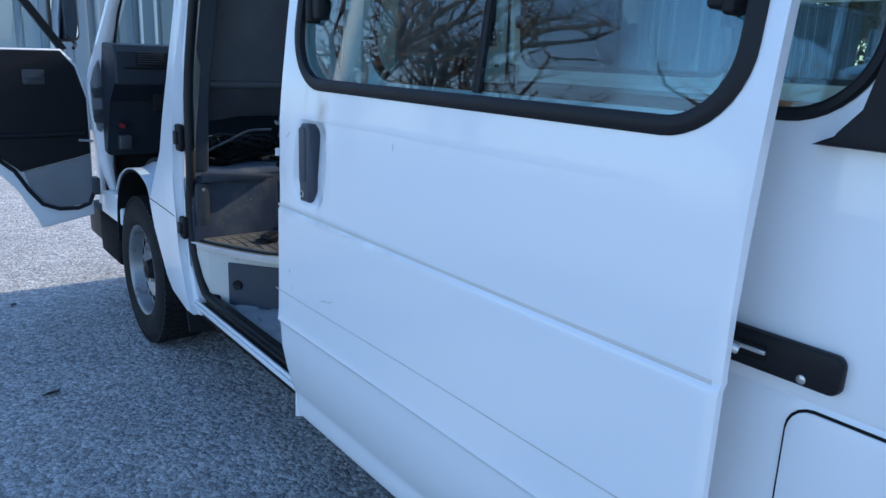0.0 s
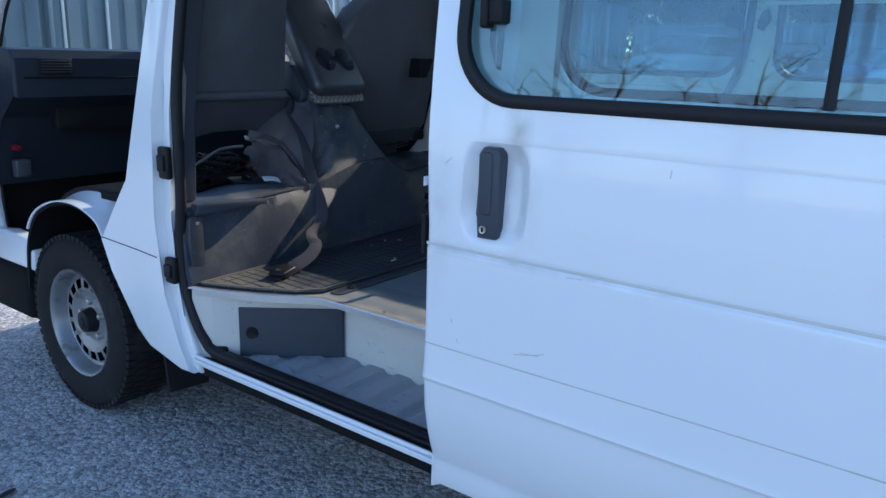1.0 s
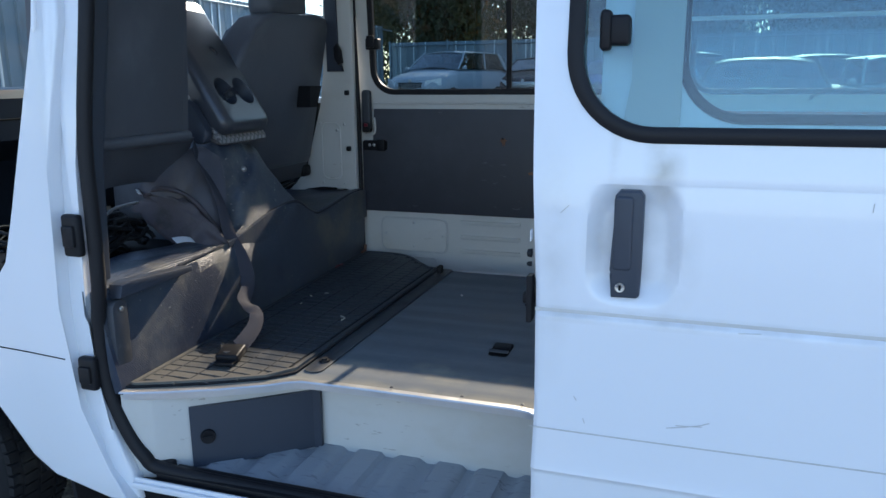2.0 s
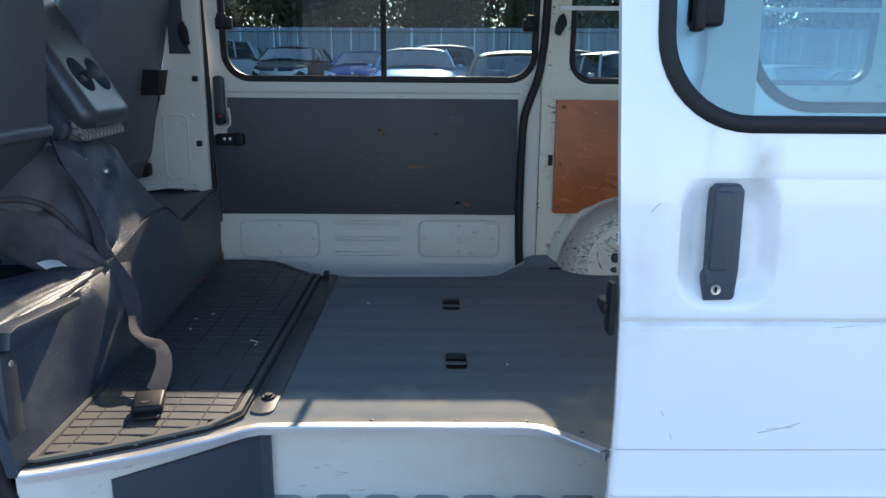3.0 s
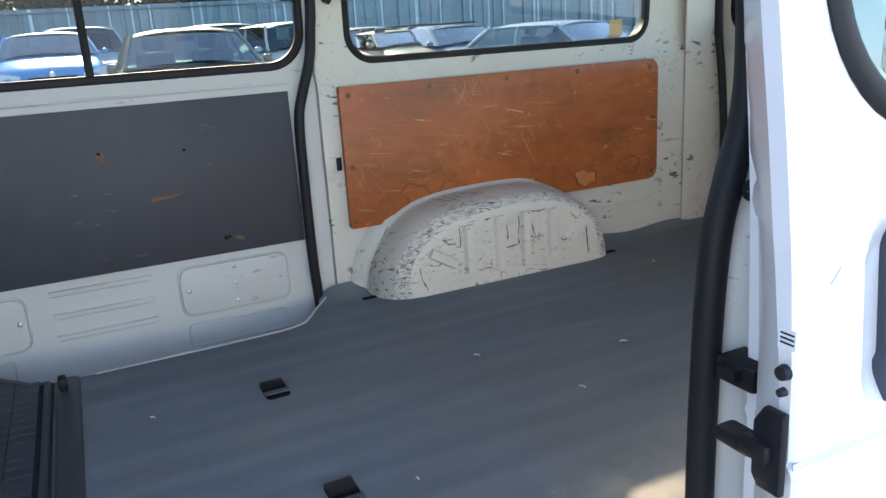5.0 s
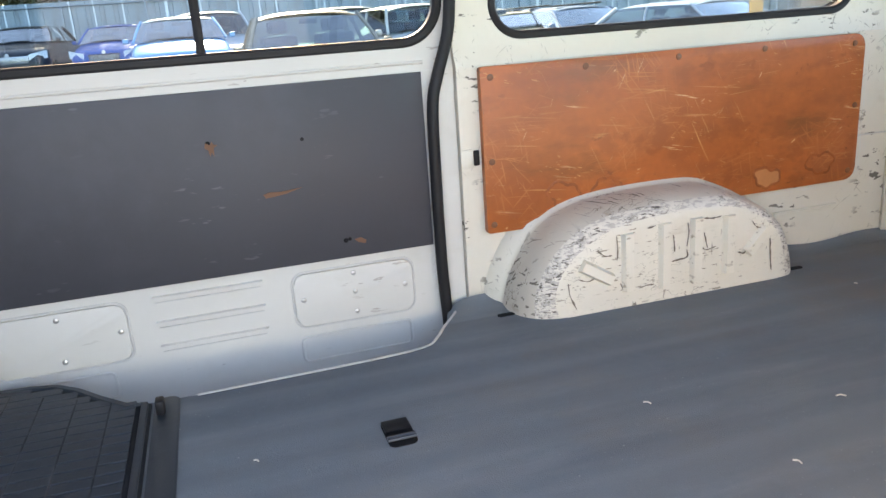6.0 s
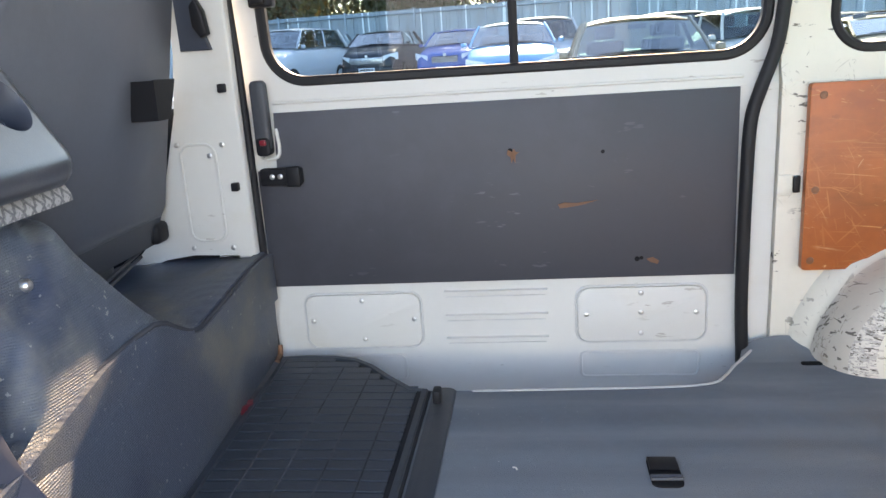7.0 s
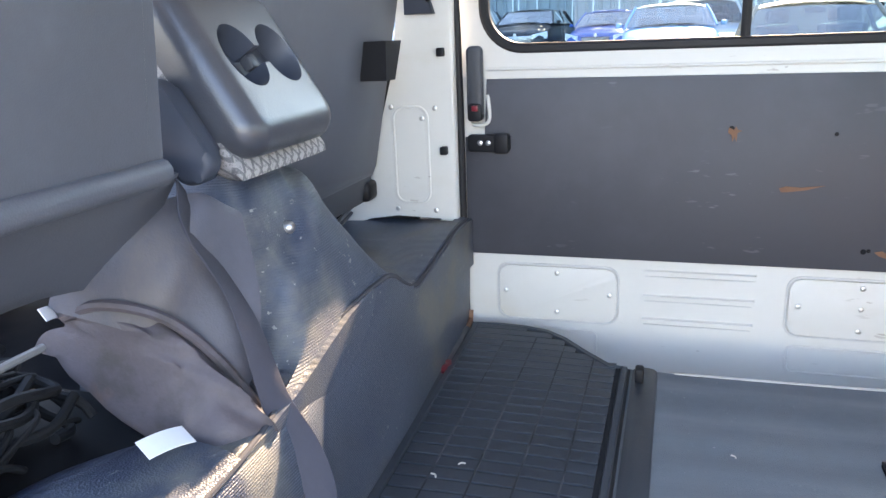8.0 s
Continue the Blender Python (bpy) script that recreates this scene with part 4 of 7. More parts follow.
part("handle_loop", sweep(bmesh.new(), smooth_path([(2.243, 2.598, 1.075), (2.232, 2.592, 1.03), (2.230, 2.600, 1.015), (2.232, 2.625, 1.012), (2.243, 2.636, 1.02)], 4), circle(0.004, 8), (-1, 0, 0)), INNER, far_door)
bm = slab(bmesh.new(), rrect(2.548, 2.640, 0.955, 0.992, 0.006, 4), "x", 2.222, 2.244, 0.004, 3)
box(bm, (2.214, 2.549, 0.953), (2.226, 2.580, 0.996), 0.004)
part("inner_latch", bm, PLASTIC, far_door, "black inner door latch")
for y in (2.594, 2.612):
    piece("screw", SCREW, pose(2.222, y, 0.975, 0, 0, 180), far_door)
for y, s in ((2.598, 1), (1.612, -1)):
    bm = box(bmesh.new(), (2.232, y - 0.026, 1.322), (2.262, y + 0.026, 1.362), 0.006, 3)
    box(bm, (2.222, y - 0.012, 1.328), (2.236, y + 0.018, 1.372), 0.005, 3)
    part("window_catch", bm, PLASTIC, far_door, "black window catch")

# seals of the far door
for name, pts in (("rear_door_seal", [(2.238, 1.553, 1.75), (2.245, 1.563, 1.35), (2.242, 1.572, 1.25), (2.238, 1.583, 1.18), (2.234, 1.611, 1.10), (2.232, 1.627, 1.04), (2.230, 1.632, 0.92), (2.230, 1.633, 0.68), (2.230, 1.628, 0.55), (2.24, 1.624, 0.47)]), ("front_door_seal", [(2.22, 2.665, 1.75), (2.228, 2.664, 1.4), (2.228, 2.658, 1.2), (2.228, 2.656, 1.0), (2.228, 2.655, 0.8), (2.228, 2.654, 0.62), (2.232, 2.652, 0.50)])):
    part(name, sweep(bmesh.new(), smooth_path(pts, 5), circle(0.0135 if name[0] == "r" else 0.0085, 10), (-1, 0, 0)), RUBBER, van, "black rubber door seal")

# far rear quarter
FQ = (0.495, 1.478, 1.163, 1.62)
bm = window_panel(bmesh.new(), (0.10, 1.570, 1.112, 1.93), FQ, (0.07, 0.07, 0.07, 0.07), quarter_far_in, far_out, 3, 8)
lower_panel(bm, steps(0.10, 1.570, 10), steps(0.40, 1.112, 8), quarter_far_in, far_out)
far_quarter = part("rear_quarter_panel", bm, CREAM, van, "scuffed cream inner side panel behind the far door")
part("window_seal", gasket(rrect(FQ[0] + 0.004, FQ[1] - 0.004, FQ[2] + 0.004, FQ[3], 0.07, 10), 0, 0.020, 0.02, lambda y, z: QUARTER_IN(z) + 0.006), RUBBER, far_quarter)
pane_between(rrect(*FQ, 0.07, 8), lambda y, z: QUARTER_IN(z), 0.018, "pane", CLEAR, far_quarter).visible_shadow = False
bm = slab(bmesh.new(), rrect(0.487, 1.523, 0.735, 1.108, (0.006, 0.006, 0.03, 0.03), 5), "x", 2.212, 2.231, 0.002)
part("plywood_panel", bm, PLY, far_quarter, "scratched orange-brown plywood panel with water stains")
for y, z in ((1.50, 1.085), (1.505, 0.90), (1.507, 0.755), (1.27, 1.09), (1.03, 1.092), (0.79, 1.092), (0.52, 1.085), (0.51, 0.76), (0.505, 0.93)):
    part("panel_stud", lathe(bmesh.new(), [(0, 0.008), (-0.002, 0.007), (-0.003, 0.0005)], "x", 12, (2.2125, y, z)), STUD, far_quarter)


def stain_ring(y, z, r, seed):
    """The wavy rim that a drop of water left in the wood."""
    q = random.Random(seed)
    ph = [q.uniform(0, 6.28) for _ in range(4)]
    ring = []
    for k in range(30):
        a = 2 * math.pi * k / 30
        rr = r * (1 + 0.16 * math.sin(2 * a + ph[0]) + 0.12 * math.sin(3 * a + ph[1]) + 0.09 * math.sin(6 * a + ph[2]))
        ring.append((2.2116, y + rr * math.cos(a) * 1.25, z + rr * math.sin(a)))
    return ring


STAINRIM = material("dark_stain_rim", (0.25, 0.064, 0.014), 0.45, vary=0.3, scale=40)
over(STAINRIM, (0.33, 0.085, 0.019), spots(STAINRIM, 30, 0.45, 0.6), 0.45)
for y, z, r, s in ((0.765, 0.772, 0.028, 1), (1.33, 0.80, 0.032, 2), (1.22, 0.805, 0.026, 3), (0.60, 0.79, 0.03, 4)):
    ring = stain_ring(y, z, r, s)
    part("stain_rim", sweep(bmesh.new(), ring, flat(0.007, 0.0008), (-1, 0, 0), True), STAINRIM, far_quarter)
    if s == 1:
        bm = bmesh.new()
        bm.faces.new([bm.verts.new(p) for p in ring])
        part("water_stain", bm, STAIN, far_quarter)
# catch hole and hook on the post
part("latch_slot", new_box((2.226, 1.528, 0.893), (2.233, 1.542, 0.928), 0.003), PLASTIC, far_quarter)
part("latch_plate", new_box((2.229, 1.543, 0.888), (2.2335, 1.572, 0.93), 0.002), CREAM, far_quarter)
bm = slab(bmesh.new(), [(1.510, 1.325), (1.520, 1.31), (1.535, 1.318), (1.533, 1.345), (1.522, 1.372), (1.510, 1.38), (1.502, 1.365), (1.498, 1.345)], "x", 2.222, 2.252, 0.005, 3)
part("belt_anchor", bm, PLASTIC, far_quarter, "black plastic belt anchor")
bar = part("window_rail", sweep(bmesh.new(), [(2.232, y, 1.395) for y in (0.48, 1.0, 1.535)], flat(0.013, 0.006), (-1, 0, 0)), PAPER, far_quarter, "thin pale bar across the window")
piece("screw", SCREW, pose(2.2285, 1.526, 1.395, 0, 0, 180), bar)
part("pressed_rib", sweep(bmesh.new(), [(2.233, y, 0.665) for y in (0.52, 0.62, 0.72)], circle(0.005, 6), (-1, 0, 0)), CREAM, far_quarter)
part("panel_joint", sweep(bmesh.new(), [(2.2315, y, 0.845) for y in (0.30, 0.40, 0.48)], circle(0.002, 6), (-1, 0, 0)), GROOVE, far_quarter)

# wheel arch inside: its rim on the wall, its flat face towards the floor's middle
ARCH_RIM = [(1.506, 0.548), (1.497, 0.595), (1.482, 0.642), (1.434, 0.716), (1.368, 0.765), (1.29, 0.788), (1.185, 0.797), (1.06, 0.798), (0.99, 0.793), (0.94, 0.776), (0.86, 0.738), (0.80, 0.690), (0.765, 0.62), (0.752, 0.548)]
ARCH_FACE = [(1.372, 0.548), (1.400, 0.593), (1.391, 0.647), (1.362, 0.683), (1.312, 0.714), (1.252, 0.737), (1.157, 0.748), (1.06, 0.749), (0.99, 0.744), (0.945, 0.733), (0.894, 0.702), (0.860, 0.662), (0.846, 0.600), (0.838, 0.548)]
RIM_LINE, FACE_LINE = (smooth_path([(0, *q) for q in L], 3) for L in (ARCH_RIM, ARCH_FACE))


def arch_loop(x, w, grow=0.0):
    """w from 0 at the rim to 1 at the face; grow: pushed outwards, most at the front foot."""
    out = []
    for a, b in zip(RIM_LINE, FACE_LINE):
        p = a.lerp(b, w)
        d = Vector((0, a.y - 1.12, max(0.0, a.z - 0.60) * 1.6)).normalized() * grow * (2.2 if a.y > 1.40 else 1.0)
        out.append(Vector((x, p.y + d.y, max(0.548, p.z + d.z))))
    return out


bm = bmesh.new()
loops = [arch_loop(2.236, 0, 0.016), arch_loop(2.224, 0, 0.013), arch_loop(2.208, 0, 0.006), arch_loop(2.204, 0, 0.003), arch_loop(2.196, 0.0)]
loops += [arch_loop(2.196 - 0.130 * k, 1 - (1 - k ** 2.4) ** (1 / 2.4)) for k in (0.2, 0.4, 0.55, 0.7, 0.8, 0.88, 0.94, 0.98, 1.0)]
rings = [[bm.verts.new(v) for v in L] for L in loops]
for A, B in zip(rings, rings[1:]):
    for i in range(len(A) - 1):
        bm.faces.new((A[i], A[i + 1], B[i + 1], B[i]))
last = rings[-1]
base = [bm.verts.new((2.064, v.co.y, 0.548)) for v in last]
for i in range(len(last) - 1):
    bm.faces.new((last[i], last[i + 1], base[i + 1], base[i]))
arch = part("wheel_arch", bm, ARCH, van, "worn cream wheel arch with scratched ribs", 50)
for extra in (ARCHTOP, ARCHWORN, CREAM):
    arch.data.materials.append(extra)
for p in arch.data.polygons:
    p.material_index = 0 if p.center.x < 2.0675 else 2 if p.center.x < 2.098 else 1 if p.center.x < 2.199 else 3
for y0, z0, y1, z1 in ((1.250, 0.600, 1.252, 0.733), (1.157, 0.590, 1.157, 0.743), (1.075, 0.590, 1.075, 0.744), (0.988, 0.600, 0.988, 0.738), (1.365, 0.676, 1.292, 0.632), (0.935, 0.640, 0.885, 0.690)):
    p, q = Vector((0, y0, z0)), Vector((0, y1, z1))
    part("pressed_rib", sweep(bmesh.new(), [(2.066, *(p + (q - p) * t).yz) for t in steps(0, 1, 3)], [(-0.017, -0.004), (-0.010, 0.014), (0.010, 0.014), (0.017, -0.004)], (-1, 0, 0)), ARCHRIB, arch)
# larger chips along the ribs and the face's edge
CHIP = material("bare_dark_primer", (0.15, 0.125, 0.10), 0.8, vary=0.4, scale=40)
q = random.Random(17)
for p in ([(1.135, 0.712), (1.13, 0.69), (1.128, 0.672)], [(1.14, 0.650), (1.12, 0.652), (1.098, 0.655), (1.096, 0.672)], [(1.098, 0.735), (1.096, 0.71), (1.097, 0.68)], [(1.052, 0.705), (1.05, 0.685), (1.046, 0.668)], [(1.058, 0.672), (1.045, 0.664), (1.025, 0.668)], [(1.278, 0.73), (1.276, 0.70), (1.278, 0.675)], [(1.345, 0.672), (1.318, 0.648), (1.29, 0.640)], [(1.33, 0.705), (1.31, 0.690), (1.29, 0.688)], [(0.96, 0.645), (0.945, 0.640), (0.93, 0.655), (0.905, 0.68)], [(1.395, 0.64), (1.392, 0.61), (1.380, 0.575)], [(1.37, 0.645), (1.35, 0.637), (1.335, 0.642)], [(0.872, 0.665), (0.865, 0.62), (0.862, 0.585)], [(0.925, 0.715), (0.91, 0.70), (0.90, 0.695)], [(1.055, 0.740), (1.03, 0.737), (1.01, 0.739)], [(1.20, 0.738), (1.18, 0.741)], [(1.225, 0.60), (1.20, 0.604), (1.185, 0.602)], [(1.268, 0.62), (1.266, 0.605)]):
    line = smooth_path([(2.0625, y + q.uniform(-0.003, 0.003), z) for y, z in p], 4)
    bm = bmesh.new()
    rows = []
    for k, c in enumerate(line):
        w = (0.0006 + 0.0022 * q.random() ** 1.5) * (0.3 if k in (0, len(line) - 1) else 1)
        d = (line[min(k + 1, len(line) - 1)] - line[max(k - 1, 0)]).normalized()
        n_ = Vector((0, -d.z, d.y))
        rows.append([bm.verts.new(c + n_ * w), bm.verts.new(c - n_ * w * q.uniform(0.5, 1.2)), bm.verts.new(c + Vector((0.003, 0, 0)))])
    for A, B in zip(rows, rows[1:]):
        for k in range(3):
            bm.faces.new((A[k], A[(k + 1) % 3], B[(k + 1) % 3], B[k]))
    part("paint_chip", bm, CHIP, arch)

# ---- van: tailgate ----
def turned(bm):
    """Lay a panel that was drawn across x into the plane across y."""
    for v in bm.verts:
        v.co = Vector((v.co.y, v.co.x, v.co.z))
    return bm


TG_IN, TG_OUT = (lambda y, z: 0.200 + 0.02 * max(0.0, z - 1.1)), (lambda y, z: 0.12 + 0.03 * max(0.0, z - 1.1))
THOLE = (0.93, 2.195, 1.172, 1.62)
bm = window_panel(bmesh.new(), (0.87, 2.26, 1.10, 1.93), THOLE, 0.06, TG_IN, TG_OUT, 3)
lower_panel(bm, steps(0.87, 2.26, 6), steps(0.42, 1.10, 6), TG_IN, TG_OUT)
tailgate = part("tailgate", turned(bm), TAILLIT, van, "white tailgate, inner side with pressed plates")
part("window_seal", turned(sweep(bmesh.new(), [(0.198, y, z) for y, z in rrect(0.935, 2.19, 1.177, 1.62, 0.06, 8)], flat(0.03, 0.018), (1, 0, 0), True)), RUBBER, tailgate)
bm = bmesh.new()
bm.faces.new([bm.verts.new((y, 0.165, z)) for y, z in rrect(*THOLE, 0.06, 8)])
part("pane", bm, CLEAR, tailgate)
for x0, x1, z0, z1 in ((1.985, 2.135, 0.752, 0.898), (1.30, 1.86, 0.752, 0.90)):
    part("pressed_plate", turned(slab(bmesh.new(), rrect(x0, x1, z0, z1, 0.012, 4), "x", 0.196, 0.2045, 0.003, 3)), TAILLIT, tailgate)
    # grey ring again paints in groove dirt and the edge's shade
    part("plate_groove", turned(sweep(bmesh.new(), [(0.2005, y, z) for y, z in rrect(x0 - 0.004, x1 + 0.004, z0 - 0.004, z1 + 0.004, 0.016, 4)], circle(0.0032, 6, 0.7), (1, 0, 0), True)), GROOVE, tailgate)
for x, z in ((2.06, 0.875), (2.03, 0.862), (2.075, 0.775), (2.02, 0.775), (1.83, 0.80)):
    part("bolt", turned(lathe(bmesh.new(), [(0.204, 0.007), (0.208, 0.005), (0.209, 0.0005)], "x", 10, (0, x, z))), STEEL, tailgate)
for z in (1.045, 1.0, 0.72):
    part("pressed_rib", turned(sweep(bmesh.new(), [(0.201, x, z) for x in (1.0, 1.5, 2.12)], circle(0.004, 6), (1, 0, 0))), TAILLIT, tailgate)
part("wiper_cap", turned(lathe(bmesh.new(), [(0.20, 0.026), (0.235, 0.025), (0.245, 0.018), (0.247, 0.0005)], "x", 18, (0, 2.10, 1.215))), PLASTIC, tailgate, "black round wiper cap")
pts = [(2.19, 0.232, 1.8), (2.218, 0.235, 1.4), (2.220, 0.236, 1.2), (2.196, 0.238, 1.04), (2.180, 0.238, 0.877), (2.177, 0.238, 0.706), (2.160, 0.238, 0.605), (2.128, 0.238, 0.572), (2.07, 0.236, 0.556), (1.7, 0.232, 0.555), (1.0, 0.232, 0.555), (0.93, 0.232, 0.60), (0.90, 0.232, 0.9), (0.92, 0.232, 1.8)]
part("tailgate_seal", sweep(bmesh.new(), smooth_path(pts, 5), circle(0.0125, 10), (0, 1, 0)), RUBBER, van, "black rubber tailgate seal")
# corner post inside
bm = slab(bmesh.new(), [(2.235, 0.21), (2.236, 0.36), (2.225, 0.365), (2.220, 0.335), (2.226, 0.27), (2.229, 0.215)], "z", 0.545, 1.8, 0.006)
part("corner_post", bm, CREAM, van, "scuffed cream corner post")

# ---- van: roof, floor, underside ----
bm = sheet(bmesh.new(), steps(0.93, 2.20, 8), steps(0.08, 3.30, 8), lambda x, y: (x, y, 1.93 + 0.05 * math.sin((x - 0.93) / 1.27 * math.pi)), lambda x, y: (x, y, 1.905 + 0.04 * math.sin((x - 0.93) / 1.27 * math.pi)))
part("roof", bm, WHITE, van, "white painted roof")
part("underbody", box(box(bmesh.new(), (1.12, 0.15, 0.28), (2.20, 2.60, 0.43), 0.02), (1.15, 2.60, 0.30), (2.20, 3.7, 0.56), 0.02), DARK, van)
fl = [(0.838, 2.64), (0.838, 2.565), (0.862, 2.50), (0.905, 2.405), (0.965, 2.305), (0.995, 2.272), (1.012, 2.235), (1.014, 2.10), (1.014, 1.75), (1.006, 1.712), (0.975, 1.672), (0.918, 1.612), (0.900, 1.585), (0.885, 1.57), (0.885, 0.225), (2.232, 0.225), (2.238, 1.575), (2.183, 1.632), (2.140, 1.663), (2.095, 1.690), (2.058, 1.725), (2.043, 1.78), (2.040, 1.90), (2.038, 2.12), (2.034, 2.26), (2.044, 2.318), (2.10, 2.372), (2.16, 2.422), (2.198, 2.462), (2.214, 2.51), (2.220, 2.58), (2.222, 2.66)]
van_floor = part("floor_covering", slab(bmesh.new(), fl, "z", 0.545, 0.56, 0.003), FLOOR, van, "worn grey rubber floor covering")
strip = [(0.829, 2.585), (0.838, 2.555), (0.862, 2.495), (0.905, 2.402), (0.960, 2.308), (0.988, 2.272), (1.004, 2.236), (1.008, 2.10), (1.008, 1.75), (1.000, 1.712), (0.970, 1.672), (0.912, 1.612)]
bm = sweep(bmesh.new(), [(x, y, 0) for x, y in strip], [(-0.004, 0.540), (-0.004, 0.562), (0.020, 0.566), (0.022, 0.563), (0.002, 0.558), (0.002, 0.540)], (0, 0, 1))
part("nosing_strip", bm, ALU, van_floor, "aluminium edge strip with rivets")
for x, y in ((1.0, 2.03), (1.0, 1.87), (0.998, 1.74), (0.90, 2.43), (0.955, 1.645)):
    part("rivet", lathe(bmesh.new(), [(0.566, 0.004), (0.5675, 0.003), (0.568, 0.0004)], "z", 10, (x + 0.012, y, 0)), GREYPLASTIC, van_floor)
for x, y in ((1.739, 1.870), (1.318, 1.865)):
    bm = slab(bmesh.new(), [(x + u, y + v) for u, v in rrect(-0.042, 0.042, -0.024, 0.024, 0.012, 4)], "z", 0.5605, 0.5622)
    part("floor_anchor", bm, DARK, van_floor, "black recessed floor anchor")
    for dx in (-0.018, -0.026):
        part("anchor_bar", sweep(bmesh.new(), [(x + dx, y - 0.024, 0.566), (x + dx, y + 0.024, 0.566)], circle(0.003, 8), (0, 0, 1)), GREYPLASTIC, van_floor)
    part("anchor_flap", sweep(bmesh.new(), [(x + 0.02, y - 0.022, 0.565), (x + 0.02, y + 0.022, 0.565)], flat(0.036, 0.005), (0, 0, 1)), PLASTIC, van_floor)
# the covering turns up the wall behind the far door and along the far side
bm = sheet(bmesh.new(), steps(1.44, 1.655, 12), steps(0, 1, 6), lambda y, u: (2.150 + 0.082 * u, y - 0.03 * u * max(0.0, (y - 1.58) / 0.08), 0.5605 + 0.026 * u * u * math.sin(math.pi * min(1.0, max(0.0, (y - 1.42) / 0.235))) ** 0.6))
part("floor_upturn", bm, FLOOR, van_floor, angle=60)
bm = sheet(bmesh.new(), steps(0.235, 0.775, 16), steps(0, 1, 4), lambda y, u: (2.175 + 0.058 * u, y, 0.5605 + (0.012 + 0.006 * math.sin(y * 19)) * u * u))
part("floor_upturn", bm, FLOOR, van_floor, angle=60)
part("frayed_edge", sweep(bmesh.new(), smooth_path([(2.215, 1.608, 0.566), (2.175, 1.638, 0.563), (2.135, 1.667, 0.562), (2.09, 1.695, 0.562), (2.052, 1.735, 0.562), (2.038, 1.86, 0.562), (2.032, 2.19, 0.562)], 5), flat(0.006, 0.003), (0, 0, 1)), GROOVE, van_floor)
for x, y in ((2.142, 1.516), (2.10, 0.76)):
    part("floor_slot", slab(bmesh.new(), [(x + u, y + v) for u, v in rrect(-0.008, 0.008, -0.02, 0.02, 0.006, 3)], "z", 0.5605, 0.5625), DARK, van_floor)

# cover behind the far door's step: the lower side of the door shows past the floor's edge
part("far_step_well", box(bmesh.new(), (2.05, 1.60, 0.44), (2.30, 2.55, 0.455), 0.003), INNER, van)

# ---- van: seat box, seats, cab ----
BOX_EDGE = table([(0.80, 0.772), (1.10, 0.772), (1.30, 0.783), (1.38, 0.795), (1.46, 0.815), (1.54, 0.833), (1.62, 0.843), (1.675, 0.844), (1.71, 0.836), (1.75, 0.812), (1.79, 0.790), (1.83, 0.780), (1.95, 0.789), (2.10, 0.803), (2.26, 0.806)])
BOX_FOOT = table([(0.83, 2.586), (1.23, 2.600), (1.60, 2.610), (1.75, 2.616), (1.93, 2.629), (2.05, 2.637), (2.25, 2.649)])


def hump(x, y):
    """Height of the vinyl engine cover; an open pit lies on its near side."""
    a, c = max(0.0, min(1.0, (1.745 - x) / 0.185)), max(0.0, min(1.0, (x - 1.34) / 0.12))
    s = (a * (1.35 - 0.35 * a * a)) * c * c * (3 - 2 * c)
    rise = max(0.0, min(1.0, (y - 2.638) / 0.15))
    base = BOX_EDGE(x) + 0.002
    base -= 0.09 * max(0.0, min(1.0, (1.46 - x) / 0.12)) * max(0.0, min(1.0, (y - 2.645) / 0.02))
    soft = (0.007 * math.sin(x * 23 + y * 13) * math.sin(x * 11 - y * 17) + 0.0015 * math.sin(x * 31 + 2 * math.sin(y * 20)) * math.sin(y * 27 + x * 9)) * min(1.0, rise * 4)
    d = math.hypot((x - 1.46) / 0.15, (y - 2.80) / 0.105) - 1
    soft += (0.013 * math.exp(-((d - 0.32) / 0.14) ** 2) - 0.032 * math.exp(-(d / 0.17) ** 2)) * min(1.0, rise * 3) * s
    soft += 0.008 * math.exp(-((x - 1.545 - 0.5 * (y - 2.70)) / 0.010) ** 2) * math.exp(-((y - 2.705) / 0.035) ** 2) * s
    return base + s * 0.262 * (1 - (1 - rise) ** 1.7) + soft


xs = steps(1.25, 1.80, 70)
ys = [2.622, 2.628, 2.638] + steps(2.645, 2.95, 44)
bm = sheet(bmesh.new(), xs, ys, lambda x, y: (x, y + (0.006 if y < 2.625 else 0), hump(x, y) - (0.012 if y < 2.625 else 0)), lambda x, y: (x, y + 0.01, 0.60))
engine_cover = part("engine_cover", bm, VINYL, van, "grey-blue textured vinyl engine cover", 60)
stud_y = min(steps(2.645, 2.80, 155), key=lambda y: abs(hump(1.517, y) - 0.961))
part("cover_stud", lathe(bmesh.new(), [(0.004, 0.009), (-0.004, 0.009), (-0.008, 0.006), (-0.009, 0.0005)], "y", 14, (1.517, stud_y, 0.961)), STEEL, engine_cover)


def face(x, z):
    t = max(0.0, min(1.0, (z - 0.56) / 0.22))
    top = 2.626 + 0.016 * max(0.0, min(1.0, (x - 1.7) / 0.5))
    bulge = 0.020 * math.exp(-((x - 1.44) / 0.13) ** 2) * t ** 3 - 0.012 * math.exp(-((x - 1.37) / 0.060) ** 2) * math.sin(t * math.pi) ** 0.7
    return (x, BOX_FOOT(x) + (top - BOX_FOOT(x)) * t + bulge + 0.006 * math.sin(x * 7.5 + 1.69) * math.sin(t * math.pi), z)


